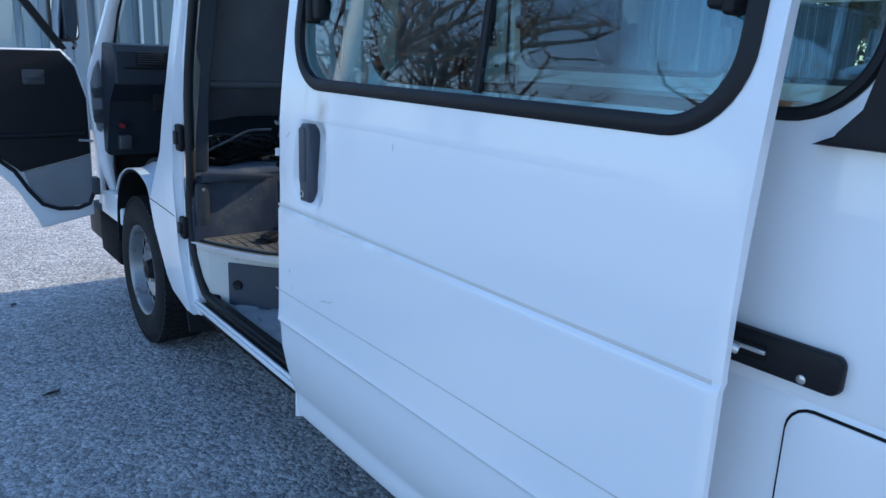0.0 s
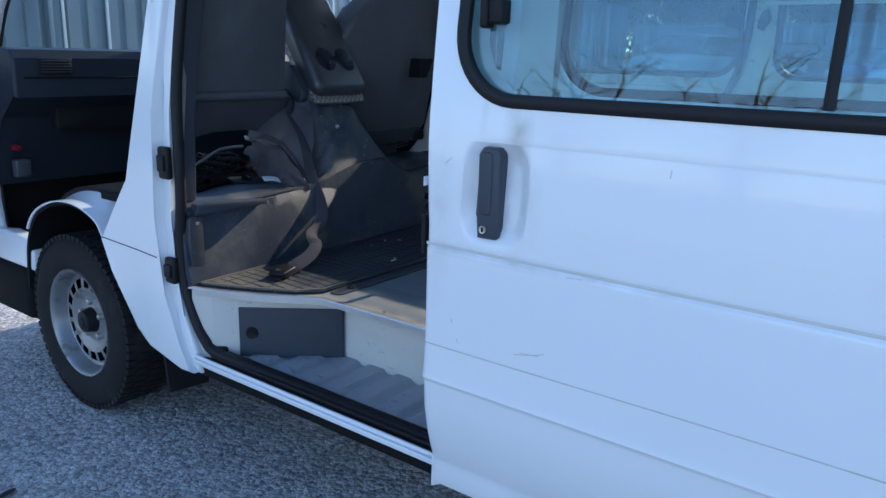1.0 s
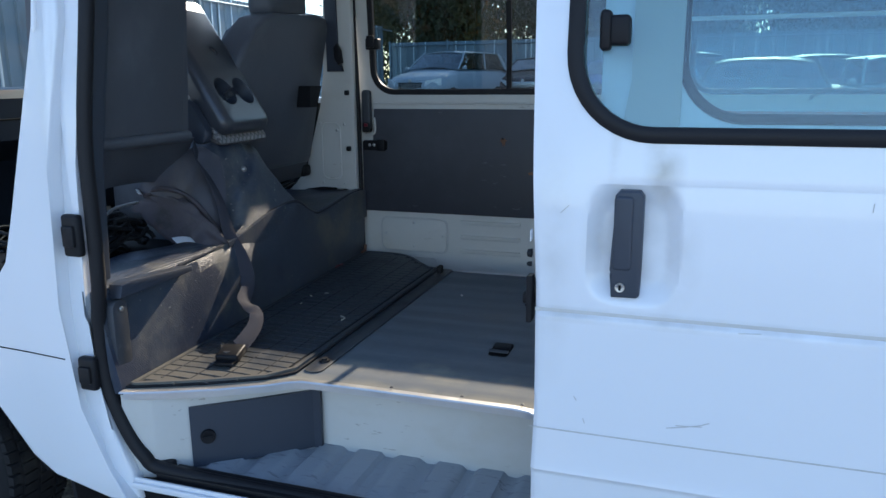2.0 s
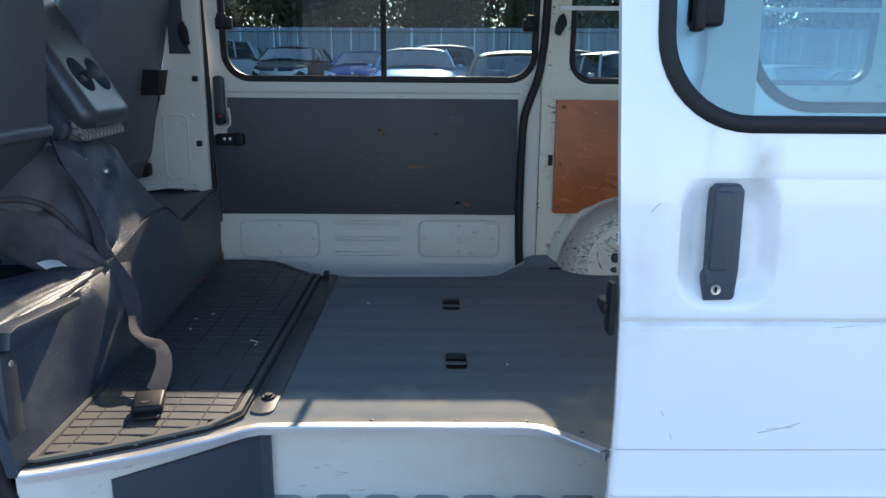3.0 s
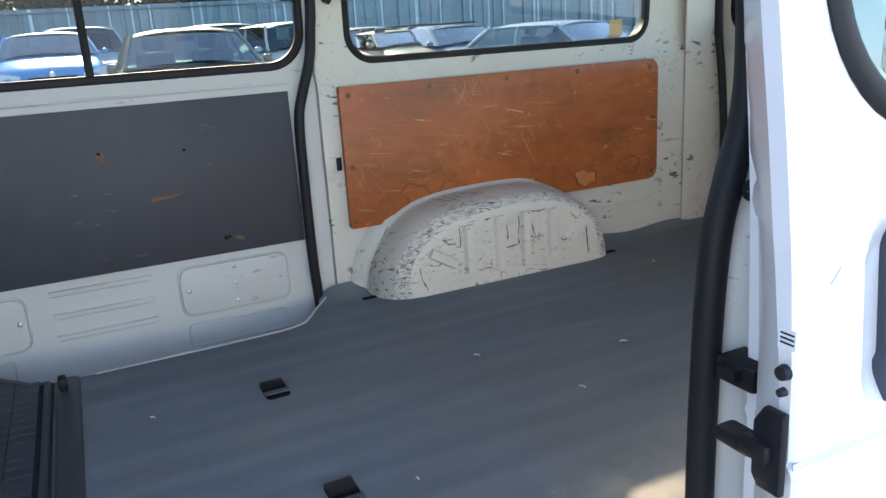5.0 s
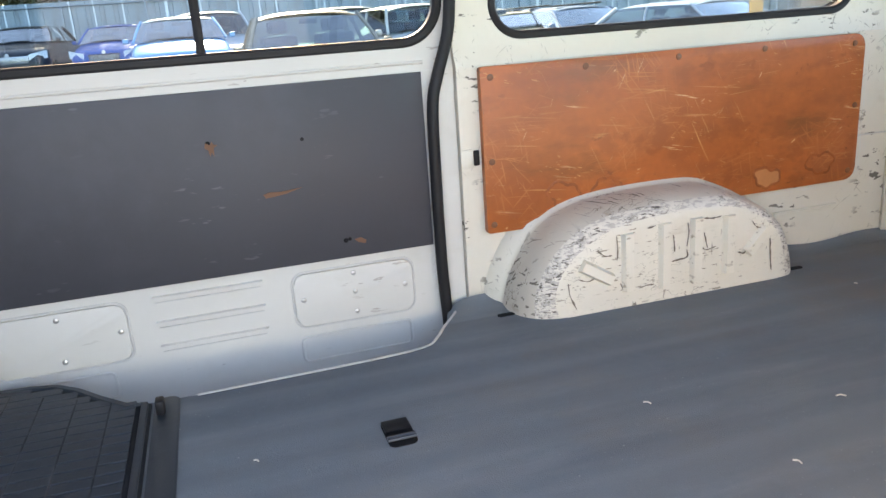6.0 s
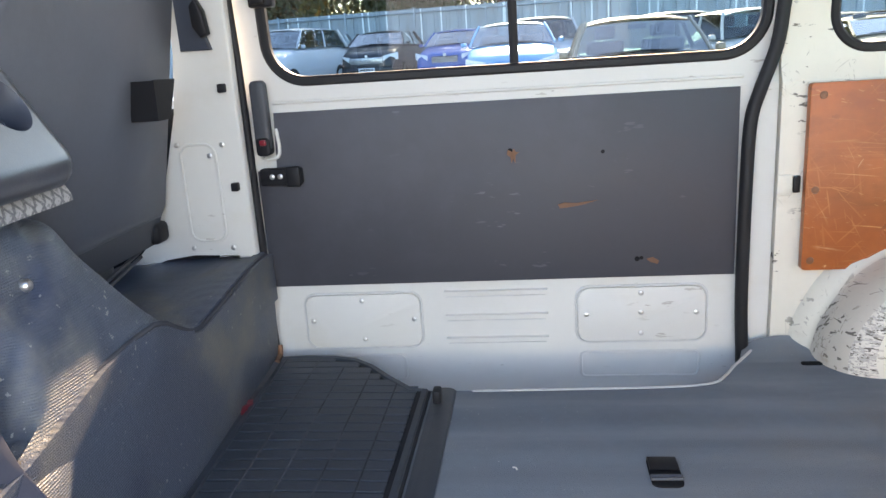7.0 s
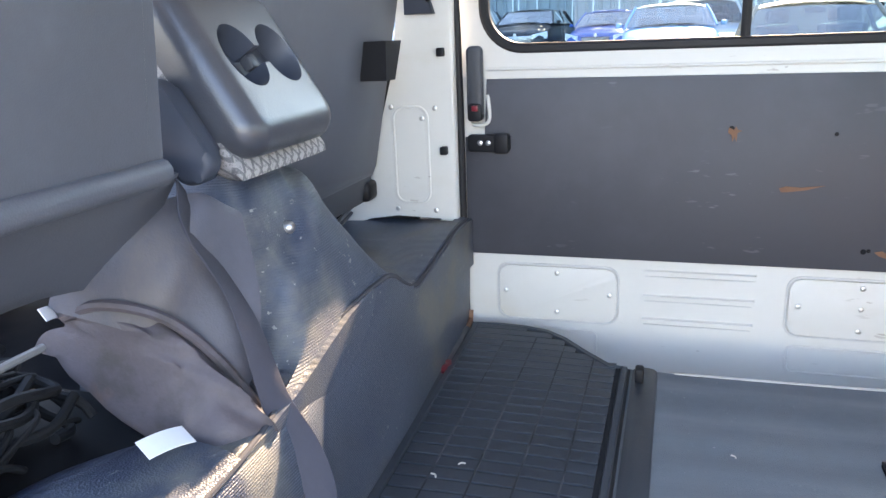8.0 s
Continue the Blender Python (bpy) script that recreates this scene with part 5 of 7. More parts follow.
bm = sheet(bmesh.new(), steps(0.83, 2.222, 71), steps(0.55, 0.772, 6) + [0.782], lambda x, z: (x, face(x, z)[1] + (0.01 if z > 0.78 else 0), 0.55 + (z - 0.55) * (BOX_EDGE(x) - 0.545) / 0.232), lambda x, z: (x, 2.668, 0.55 + (z - 0.55) * (BOX_EDGE(x) - 0.545) / 0.232))
seat_box = part("seat_box", bm, VINYL, van, "vinyl-covered seat box front, scuffed")
bm = sweep(bmesh.new(), [(x, face(x, 0.78)[1] + 0.003, BOX_EDGE(x) + 0.001) for x in steps(1.10, 2.215, 56)], circle(0.0042, 8), (0, -1, 0))
part("piping", bm, PIPING, seat_box)
bm = sheet(bmesh.new(), steps(1.74, 2.225, 20), steps(2.634, 2.98, 12), lambda x, y: (x, y, BOX_EDGE(x) + (0.800 - BOX_EDGE(x)) * min(1.0, (y - 2.634) / 0.12) - 0.05 * max(0, y - 2.85) + 0.004 * math.sin(x * 17) * math.sin(y * 23)), lambda x, y: (x, y, 0.70))
part("box_top", bm, VINYL, seat_box, "dark grey vinyl top of the box")
bm = sheet(bmesh.new(), steps(0.85, 1.24, 24), steps(2.628, 2.818, 16), lambda x, y: (x, y - 0.06 * max(0.0, (x - 1.16) / 0.08) ** 2 * (y - 2.628) / 0.19, 0.776 + 0.004 * math.sin(x * 30) * (y - 2.62) * 9 + 0.014 * max(0, (x - 1.1) / 0.23) + 0.016 * math.sin((y - 2.628) / 0.19 * math.pi) ** 0.6), lambda x, y: (x, y, 0.74))
part("box_lid", bm, VINYL, seat_box)
part("lid_plate", slab(bmesh.new(), [(0.862, 0.758), (1.112, 0.759), (1.112, 0.772), (0.895, 0.790), (0.870, 0.786)], "y", 2.596, 2.632, 0.003), DULLPLASTIC, seat_box, "grey plastic edge plate")
bm = slab(bmesh.new(), rrect(0.84, 0.885, 0.575, 0.755, 0.015, 4), "y", 2.600, 2.624, 0.003)
part("box_end_trim", bm, GREYPLASTIC, seat_box)
piece("screw", SCREW, pose(0.865, 2.599, 0.735, 0, 0, -90), seat_box)
part("floor_joint", sweep(bmesh.new(), [(x, BOX_FOOT(x) - 0.004, 0.562) for x in steps(0.86, 2.22, 12)], flat(0.018, 0.008), (0, -0.5, 1)), GREYPLASTIC, seat_box)
part("rust_corner", sweep(bmesh.new(), [(2.180, 2.638, 0.566), (2.214, 2.641, 0.569), (2.222, 2.642, 0.590)], circle(0.006, 6), (0, -1, 0)), RAWWOOD, seat_box)
part("red_tag", sweep(bmesh.new(), [(1.93, 2.620, 0.568), (1.95, 2.626, 0.572), (1.965, 2.621, 0.570), (1.985, 2.628, 0.569)], flat(0.013, 0.004), (0, 0, 1)), RED, seat_box)

# passenger seat, tipped forward: its back panel
def seat_back(x0, x1, z0, z1, y0, lean, r=0.05):
    """An upholstered backrest seen from behind, with a rounded outline and a piped lower edge."""
    bm = slab(bmesh.new(), rrect(x0, x1, z0, z1, r, 6), "y", 0.0, 0.11, 0.022, 4)
    for v in bm.verts:
        v.co.y += y0 + (v.co.z - z0) * lean
    return bm


pseat = part("passenger_seat", seat_back(0.90, 1.293, 1.070, 1.62, 2.715, -0.08, 0.02), SEAT, van, "charcoal passenger seat back")
bm = sweep(bmesh.new(), [(x, 2.716, 1.076) for x in (0.90, 1.05, 1.2, 1.292)], circle(0.015, 10), (0, -1, 0))
part("lower_roll", bm, SEAT, pseat)
bm = sheet(bmesh.new(), steps(0.90, 1.33, 14), steps(0.0, 1.0, 7), lambda x, u: (x, 2.728 + 0.085 * u + 0.006 * math.sin(x * 23), 1.068 - 0.115 * u - 0.010 * math.sin(x * 15) * u), lambda x, u: (x, 2.742 + 0.085 * u, 1.068 - 0.115 * u + 0.004))
part("underside_cloth", bm, SEAT, pseat)

# driver's seat
bm = slab(bmesh.new(), [(1.66, 0.905), (2.15, 0.905), (2.172, 0.93), (2.172, 1.40), (2.15, 1.43), (2.08, 1.44), (1.80, 1.425), (1.745, 1.41), (1.70, 1.37), (1.658, 1.328), (1.618, 1.262), (1.605, 1.20), (1.615, 1.10), (1.635, 0.96), (1.642, 0.92)], "y", 0.0, 0.11, 0.018, 4)
for v in bm.verts:
    v.co.y += 2.835 - (v.co.z - 0.905) * 0.20
dseat = part("driver_seat", bm, SEAT, van, "charcoal driver's seat back with a plastic bin")
part("headrest", new_box((1.80, 2.75, 1.41), (2.06, 2.85, 1.62), 0.04, 4), SEAT, dseat)
part("lower_flap", sheet(bmesh.new(), steps(1.70, 2.14, 8), steps(0, 1, 4), lambda x, u: (x, 2.828 + 0.02 * u, 0.945 - 0.085 * u), lambda x, u: (x, 2.845 + 0.02 * u, 0.945 - 0.085 * u)), GREYPLASTIC, dseat)
part("seat_cushion", new_box((1.70, 2.93, 0.74), (2.13, 3.38, 0.90), 0.05, 4), SEAT, dseat)
part("hinge_cover", new_box((2.11, 2.83, 0.86), (2.165, 2.90, 0.905), 0.012, 3), PLASTIC, dseat)
for dz in (0.0, 0.012):
    part("seat_rail", sweep(bmesh.new(), [(1.86, 2.83, 0.830 + dz), (2.10, 2.87, 0.840 + dz)], circle(0.004, 8), (0, 0, 1)), GREYPLASTIC, dseat)
# bin on the seat's back, open at its top and narrower below
def tub(bm, low, high, t):
    """An open box: low and high are (x0, x1, y0, y1, z); walls of thickness t."""
    def ring(b, d, dz=0.0):
        return [bm.verts.new((x, y, b[4] + dz)) for x, y in ((b[0] + d, b[2] + d), (b[1] - d, b[2] + d), (b[1] - d, b[3] - d), (b[0] + d, b[3] - d))]
    R = [ring(low, 0), ring(high, 0), ring(high, t), ring(low, t, t)]
    for a, b in zip(R, R[1:]):
        for k in range(4):
            bm.faces.new((a[k], a[(k + 1) % 4], b[(k + 1) % 4], b[k]))
    bm.faces.new(R[0])
    bm.faces.new(R[-1][::-1])
    return bm


part("bin", tub(bmesh.new(), (2.006, 2.055, 2.737, 2.79, 1.122), (2.002, 2.088, 2.733, 2.785, 1.195), 0.004), PLASTIC, dseat, "black plastic bin")

# folded middle backrest with cup holders
con_m = Matrix.Translation((1.521, 2.672, 1.104)) @ Euler((radians(58), 0, radians(2))).to_matrix().to_4x4()


def console_part(name, bm, mat, parent, label="", angle=38):
    bmesh.ops.transform(bm, matrix=con_m, verts=bm.verts)
    return part(name, bm, mat, parent, label, angle)


def cup_plate():
    """A thick rounded backrest with one opening: two oval wells joined by a slot. Returns the body and the wells."""
    bm, r = bmesh.new(), 0.032
    loop = []
    for cx, a0, a1 in ((-0.034, 16, 344), (0.060, 196, 524)):
        for k in range(25):
            a = radians(a0 + (a1 - a0) * k / 24)
            loop.append((cx + 0.042 * math.cos(a), 0.098 + 0.044 * math.sin(a)))
    hole = [bm.verts.new((x, y, 0.0)) for x, y in loop]
    rings = []
    for a in steps(0, 90, 6):
        d = r - r * math.sin(radians(a))
        rings.append([bm.verts.new((x, y, r * math.cos(radians(a)) - r)) for x, y in rrect(-0.116 + d, 0.134 - d, -0.020 + d, 0.40, max(0.012, 0.040 - d), 6)])
    rings.append([bm.verts.new((v.co.x * 0.97, v.co.y + (0.010 if v.co.y < 0.1 else 0), -0.062)) for v in rings[-1]])
    for A, B in zip(rings, rings[1:]):
        for k in range(len(A)):
            bm.faces.new((A[k], A[(k + 1) % len(A)], B[(k + 1) % len(A)], B[k]))
    bm.faces.new(rings[-1])
    edges = [bm.edges.get((rings[0][k], rings[0][(k + 1) % len(rings[0])])) for k in range(len(rings[0]))]
    edges += [bm.edges.new((hole[k], hole[(k + 1) % len(hole)])) for k in range(len(hole))]
    bmesh.ops.triangle_fill(bm, edges=edges, use_beauty=True)
    wells = bmesh.new()
    W0 = [wells.verts.new((x, y, 0.0006)) for x, y in loop]
    W1 = [wells.verts.new((x * 0.96 - 0.0001, 0.1 + (y - 0.1) * 0.94, -0.006)) for x, y in loop]
    W2 = [wells.verts.new((x * 0.93, 0.1 + (y - 0.1) * 0.88, -0.036)) for x, y in loop]
    for A, B in ((W0, W1), (W1, W2)):
        for k in range(len(A)):
            wells.faces.new((A[k], A[(k + 1) % len(A)], B[(k + 1) % len(A)], B[k]))
    wells.faces.new(W2)
    return bm, wells


plate_bm, wells_bm = cup_plate()
console = console_part("middle_backrest", plate_bm, CONSOLE, van, "folded middle backrest with two cup holders", 40)
console_part("cup_holder", wells_bm, DULLPLASTIC, console)
console_part("cup_divider", new_box((0.002, 0.088, -0.030), (0.024, 0.108, -0.014), 0.004), GREYPLASTIC, console)
bm = sheet(bmesh.new(), steps(-0.112, 0.134, 24), steps(-0.040, 0.22, 22), lambda x, y: (x, y + 0.012, -0.050), lambda x, y: (x, y + 0.004 - 0.006 * math.sin(min(1, (y + 0.04) / 0.06) * math.pi), -0.054 - 0.072 * (1 - (abs(x - 0.011) / 0.124) ** 5) * min(1, max(0, y + 0.0401) / 0.06) ** 0.5))
console_part("cushion", bm, FABRIC, console, "grey patterned fabric cushion", 60)
console_part("cushion_tab", new_box((0.085, -0.012, -0.082), (0.125, 0.004, -0.070), 0.004), PLASTIC, console)
console_part("side_arm", slab(bmesh.new(), rrect(-0.015, 0.115, -0.105, -0.050, 0.024, 6), "x", -0.152, -0.120, 0.009, 3), DULLPLASTIC, console)

# seat belt: from the post, over the seat's edge, down to the mat
belt_pts = smooth_path([(1.37, 2.79, 1.075), (1.345, 2.735, 1.05), (1.295, 2.70, 1.018), (1.305, 2.688, 0.985), (1.328, 2.680, 0.945), (1.334, 2.660, 0.889), (1.339, 2.640, 0.80), (1.342, 2.610, 0.74), (1.335, 2.590, 0.69), (1.30, 2.572, 0.660), (1.250, 2.550, 0.650), (1.218, 2.515, 0.645), (1.204, 2.484, 0.632), (1.165, 2.466, 0.612), (1.11, 2.458, 0.596), (1.08, 2.458, 0.588)], 5)
ups = []
for i, p in enumerate(belt_pts):
    t = i / (len(belt_pts) - 1)
    a = 0.9 * math.sin(t * 9.0) * (1 if t < 0.6 else 0.3)
    w = max(0.0, min(1.0, (t - 0.52) / 0.10))
    ups.append(((math.sin(a) * 0.7 - 0.1) * (1 - w) - 0.35 * w, -math.cos(a) * (1 - w) - 0.75 * w, 0.15 * (1 - w) + 0.55 * w))
belt = part("seat_belt", sweep(bmesh.new(), belt_pts, flat(0.038, 0.0028), ups), WEB, van, "grey seat belt hanging onto the mat")
bm = box(bmesh.new(), (-0.05, -0.028, 0.0), (0.012, 0.028, 0.022), 0.006, 3)
box(bm, (-0.072, -0.024, 0.006), (-0.048, 0.024, 0.012), 0.003)
bmesh.ops.transform(bm, matrix=pose(1.062, 2.458, 0.577, 0, -8, 12), verts=bm.verts)
part("belt_buckle", bm, PLASTIC, belt, "black belt buckle")
part("buckle_button", lathe(bmesh.new(), [(0.0, 0.009), (0.003, 0.008), (0.003, 0.0005)], "z", 12, (1.03, 2.456, 0.592)), GREYPLASTIC, belt)

# round bolt cover at the belt's foot, in the slack vinyl
bm = lathe(bmesh.new(), [(0.0, 0.034), (0.010, 0.034), (0.018, 0.030), (0.022, 0.022), (0.022, 0.010), (0.026, 0.008), (0.026, 0.0005)], "x", 24)
cover = part("bolt_cover", bm, LEATHER, belt, "round dull plastic bolt cover")
cover.matrix_basis = Matrix.Translation((1.322, 2.676, 0.765)) @ Vector((-0.62, -0.62, 0.48)).to_track_quat("X", "Z").to_matrix().to_4x4()

# slack vinyl flap hanging from under the seat
FLAP_LOW = smooth_path([(1.271, 2.895, 0.865), (1.262, 2.83, 0.828), (1.250, 2.75, 0.795), (1.240, 2.69, 0.778), (1.255, 2.652, 0.770)], 5)
FLAP_TOP = smooth_path([(1.268, 2.860, 0.915), (1.262, 2.80, 0.935), (1.285, 2.74, 0.915), (1.320, 2.70, 0.850), (1.345, 2.668, 0.775)], 5)


def flap_at(u, v):
    """u from the cables to the belt, v from its lower to its upper edge."""
    i = min(int(round(u * 20)), 20)
    p = FLAP_LOW[i].lerp(FLAP_TOP[i], v)
    p.y -= 0.022 * math.sin(v * math.pi) + 0.007 * math.sin(u * 13 + v * 5) + 0.004 * math.sin(u * 27 - v * 9)
    p.y -= 0.014 * math.exp(-((v - 0.80 + 0.12 * u) / 0.07) ** 2) + 0.008 * math.exp(-((v - 0.42 - 0.25 * u) / 0.06) ** 2)
    p.z += 0.010 * math.sin(v * math.pi) + 0.006 * math.sin(u * 9 + v * 3) + 0.004 * math.sin(u * 21 + v * 11)
    return tuple(p)


bm = sheet(bmesh.new(), steps(0, 1, 20), steps(0, 1, 20), flap_at, lambda u, v: tuple(Vector(flap_at(u, v)) + Vector((0.004, 0.016, 0.004))))
part("loose_flap", bm, LEATHER, pseat, "slack brown-grey vinyl flap", 60)
part("flap_hem", sweep(bmesh.new(), [p + Vector((-0.004, -0.012, 0.002)) for p in FLAP_TOP], circle(0.0065, 8), (0, 0, 1)), LEATHER, pseat)
# its upper fold, up to the seat's corner
FOLD_LOW = smooth_path([(1.250, 2.845, 0.928), (1.265, 2.765, 0.905), (1.290, 2.73, 0.880), (1.315, 2.70, 0.835), (1.335, 2.675, 0.790)], 5)
FOLD_TOP = smooth_path([(1.250, 2.845, 1.000), (1.300, 2.765, 1.010), (1.330, 2.745, 1.030), (1.360, 2.715, 1.035), (1.395, 2.69, 1.010)], 5)


def fold_at(u, v):
    i = min(int(round(u * 20)), 20)
    p = FOLD_LOW[i].lerp(FOLD_TOP[i], v)
    p.y -= 0.016 * math.sin(v * math.pi) + 0.004 * math.sin(u * 11 - v * 6)
    return tuple(p)


bm = sheet(bmesh.new(), steps(0, 1, 20), steps(0, 1, 12), fold_at, lambda u, v: tuple(Vector(fold_at(u, v)) + Vector((0.004, 0.012, 0.004))))
part("upper_fold", bm, SKIRT, pseat, "grey-blue vinyl skirt", angle=60)

# bundle of black cables in the open box
heap = thing("cable_bundle", pose(1.08, 2.88, 0.772), "tangled black cables and hoses in the open seat box", "cables", world=True)
q = random.Random(4)
for k in range(120):
    c = Vector((q.uniform(0.95, 1.22), q.uniform(2.85, 2.97), q.uniform(0.795, 0.865)))
    r, a, w = q.uniform(0.04, 0.10), q.uniform(0, 6.28), q.uniform(1.5, 4.0)
    pts = []
    for n in range(7):
        b = a + w * n / 6
        pts.append((min(1.26, max(0.87, c.x + r * math.cos(b))), min(3.04, max(2.828, c.y + 0.7 * r * math.sin(b))), min(0.88, max(0.78, c.z + 0.015 * math.sin(b * 2 + k)))))
    part("cable", sweep(bmesh.new(), smooth_path(pts, 4), circle(q.choice((0.0025, 0.003, 0.004, 0.006)), 8), (0.1, 0.2, 1)), CABLE, heap)
part("pale_hose", sweep(bmesh.new(), smooth_path([(0.955, 2.83, 0.828), (1.005, 2.83, 0.850), (1.067, 2.83, 0.878), (1.118, 2.83, 0.900), (1.165, 2.83, 0.904), (1.212, 2.83, 0.904)], 4), circle(0.0045, 8), (0, -1, 0)), HOSE, heap, "pale thin hose")
part("cable_tray", new_box((0.86, 2.70, 0.74), (1.36, 3.10, 0.772), 0.004), DARK, seat_box)
for m, w, h in ((Matrix.Translation((1.215, 2.70, 0.803)) @ Euler((radians(25), radians(8), -0.3)).to_matrix().to_4x4(), 0.056, 0.026), (Matrix.Translation((1.255, 2.868, 0.918)) @ Euler((radians(60), radians(15), 0.5)).to_matrix().to_4x4(), 0.05, 0.016)):
    bm = sheet(bmesh.new(), steps(-w / 2, w / 2, 6), steps(-h / 2, h / 2, 4), lambda x, y: (x, y, 0.01 * math.cos(x * 30)), lambda x, y: (x, y, 0.01 * math.cos(x * 30) + 0.001))
    ob = tagged(new("paper_scrap", finish(bm, "paper_scrap", PAPER)), "crumpled white paper scrap by the seat box", "paper")
    ob.matrix_basis = m

# far door post inside the cab
bm = slab(bmesh.new(), [(2.661, 1.80), (2.661, 0.802), (2.70, 0.802), (2.80, 0.822), (2.87, 0.812), (2.96, 0.765), (2.95, 0.80), (2.89, 0.845), (2.865, 0.90), (2.80, 1.12), (2.775, 1.24), (2.765, 1.80)], "x", 2.20, 2.245, 0.008, 3)
fpost = part("far_door_post", bm, INNER, van, "white inner door post with screws")
part("pressed_panel", sweep(bmesh.new(), [(2.1995, y, z) for y, z in rrect(2.722, 2.800, 0.845, 1.055, 0.024, 5)], circle(0.0035, 6, 0.8), (-1, 0, 0), True), INNER, fpost)
for y, z in ((2.705, 1.052), (2.805, 1.055), (2.80, 0.83), (2.71, 0.828), (2.735, 1.03)):
    piece("screw", SCREW, pose(2.200, y, z, 0, 0, 180), fpost)
for y, z in ((2.683, 0.962), (2.684, 1.168)):
    part("trim_clip", new_box((2.186, y - 0.006, z - 0.009), (2.202, y + 0.010, z + 0.009), 0.003), PLASTIC, fpost)
part("upper_trim", slab(bmesh.new(), [(2.695, 1.245), (2.76, 1.245), (2.765, 1.75), (2.72, 1.75), (2.715, 1.30)], "x", 2.185, 2.202, 0.004), DULLPLASTIC, fpost)
bm = slab(bmesh.new(), [(2.690, 1.275), (2.705, 1.268), (2.72, 1.29), (2.722, 1.33), (2.708, 1.345), (2.695, 1.32)], "x", 2.165, 2.188, 0.005, 3)
part("belt_guide", bm, PLASTIC, fpost)

# ---- cab front ----
bm = slab(bmesh.new(), [(3.58, 1.03), (3.575, 1.165), (3.60, 1.193), (3.75, 1.20), (4.00, 1.17), (4.02, 0.72), (3.80, 0.70), (3.72, 0.95)], "x", 0.845, 2.26, 0.012, 3)
dash = part("dashboard", bm, DASH, van, "black plastic dashboard")
part("air_vent", new_box((0.93, 3.568, 1.108), (1.05, 3.582, 1.165), 0.004), RUBBER, dash)
for k in range(5):
    part("vent_slat", new_box((0.938, 3.562, 1.116 + k * 0.0095), (1.042, 3.570, 1.119 + k * 0.0095), 0.001), GREYPLASTIC, dash)
part("dash_seam", sweep(bmesh.new(), [(0.88, 3.574, 1.098), (2.2, 3.574, 1.098)], circle(0.003, 6), (0, -1, 0)), DARK, dash)
part("glove_lid", slab(bmesh.new(), rrect(1.02, 1.5, 0.90, 1.07, 0.02, 4), "y", 3.66, 3.70, 0.006), PLASTIC, dash)
part("red_knob", lathe(bmesh.new(), [(-0.012, 0.0005), (-0.012, 0.009), (0.0, 0.012), (0.03, 0.013)], "y", 14, (0.90, 3.73, 0.84)), RED, dash)
part("fuse_cover", new_box((0.875, 3.70, 0.735), (0.93, 3.74, 0.80), 0.008, 3), GREYPLASTIC, dash)
part("cab_floor", box(bmesh.new(), (1.16, 3.0, 0.50), (2.26, 4.0, 0.62), 0.01), PLASTIC, van)
part("front_wall", box(bmesh.new(), (0.84, 3.985, 0.32), (2.29, 4.07, 1.12), 0.03, 3), WHITE, van, "white front panel of the van")
part("bumper", box(bmesh.new(), (0.81, 3.86, 0.27), (2.32, 4.14, 0.44), 0.03, 3), PLASTIC, van, "black bumper")
bm = bmesh.new()
bm.faces.new([bm.verts.new(p) for p in ((0.93, 4.00, 1.13), (2.20, 4.00, 1.13), (2.12, 3.36, 1.86), (1.01, 3.36, 1.86))])
part("windscreen", bm, CLEAR, van)
part("windscreen_header", new_box((0.955, 3.27, 1.845), (2.175, 3.385, 1.925), 0.02, 3), WHITE, van)
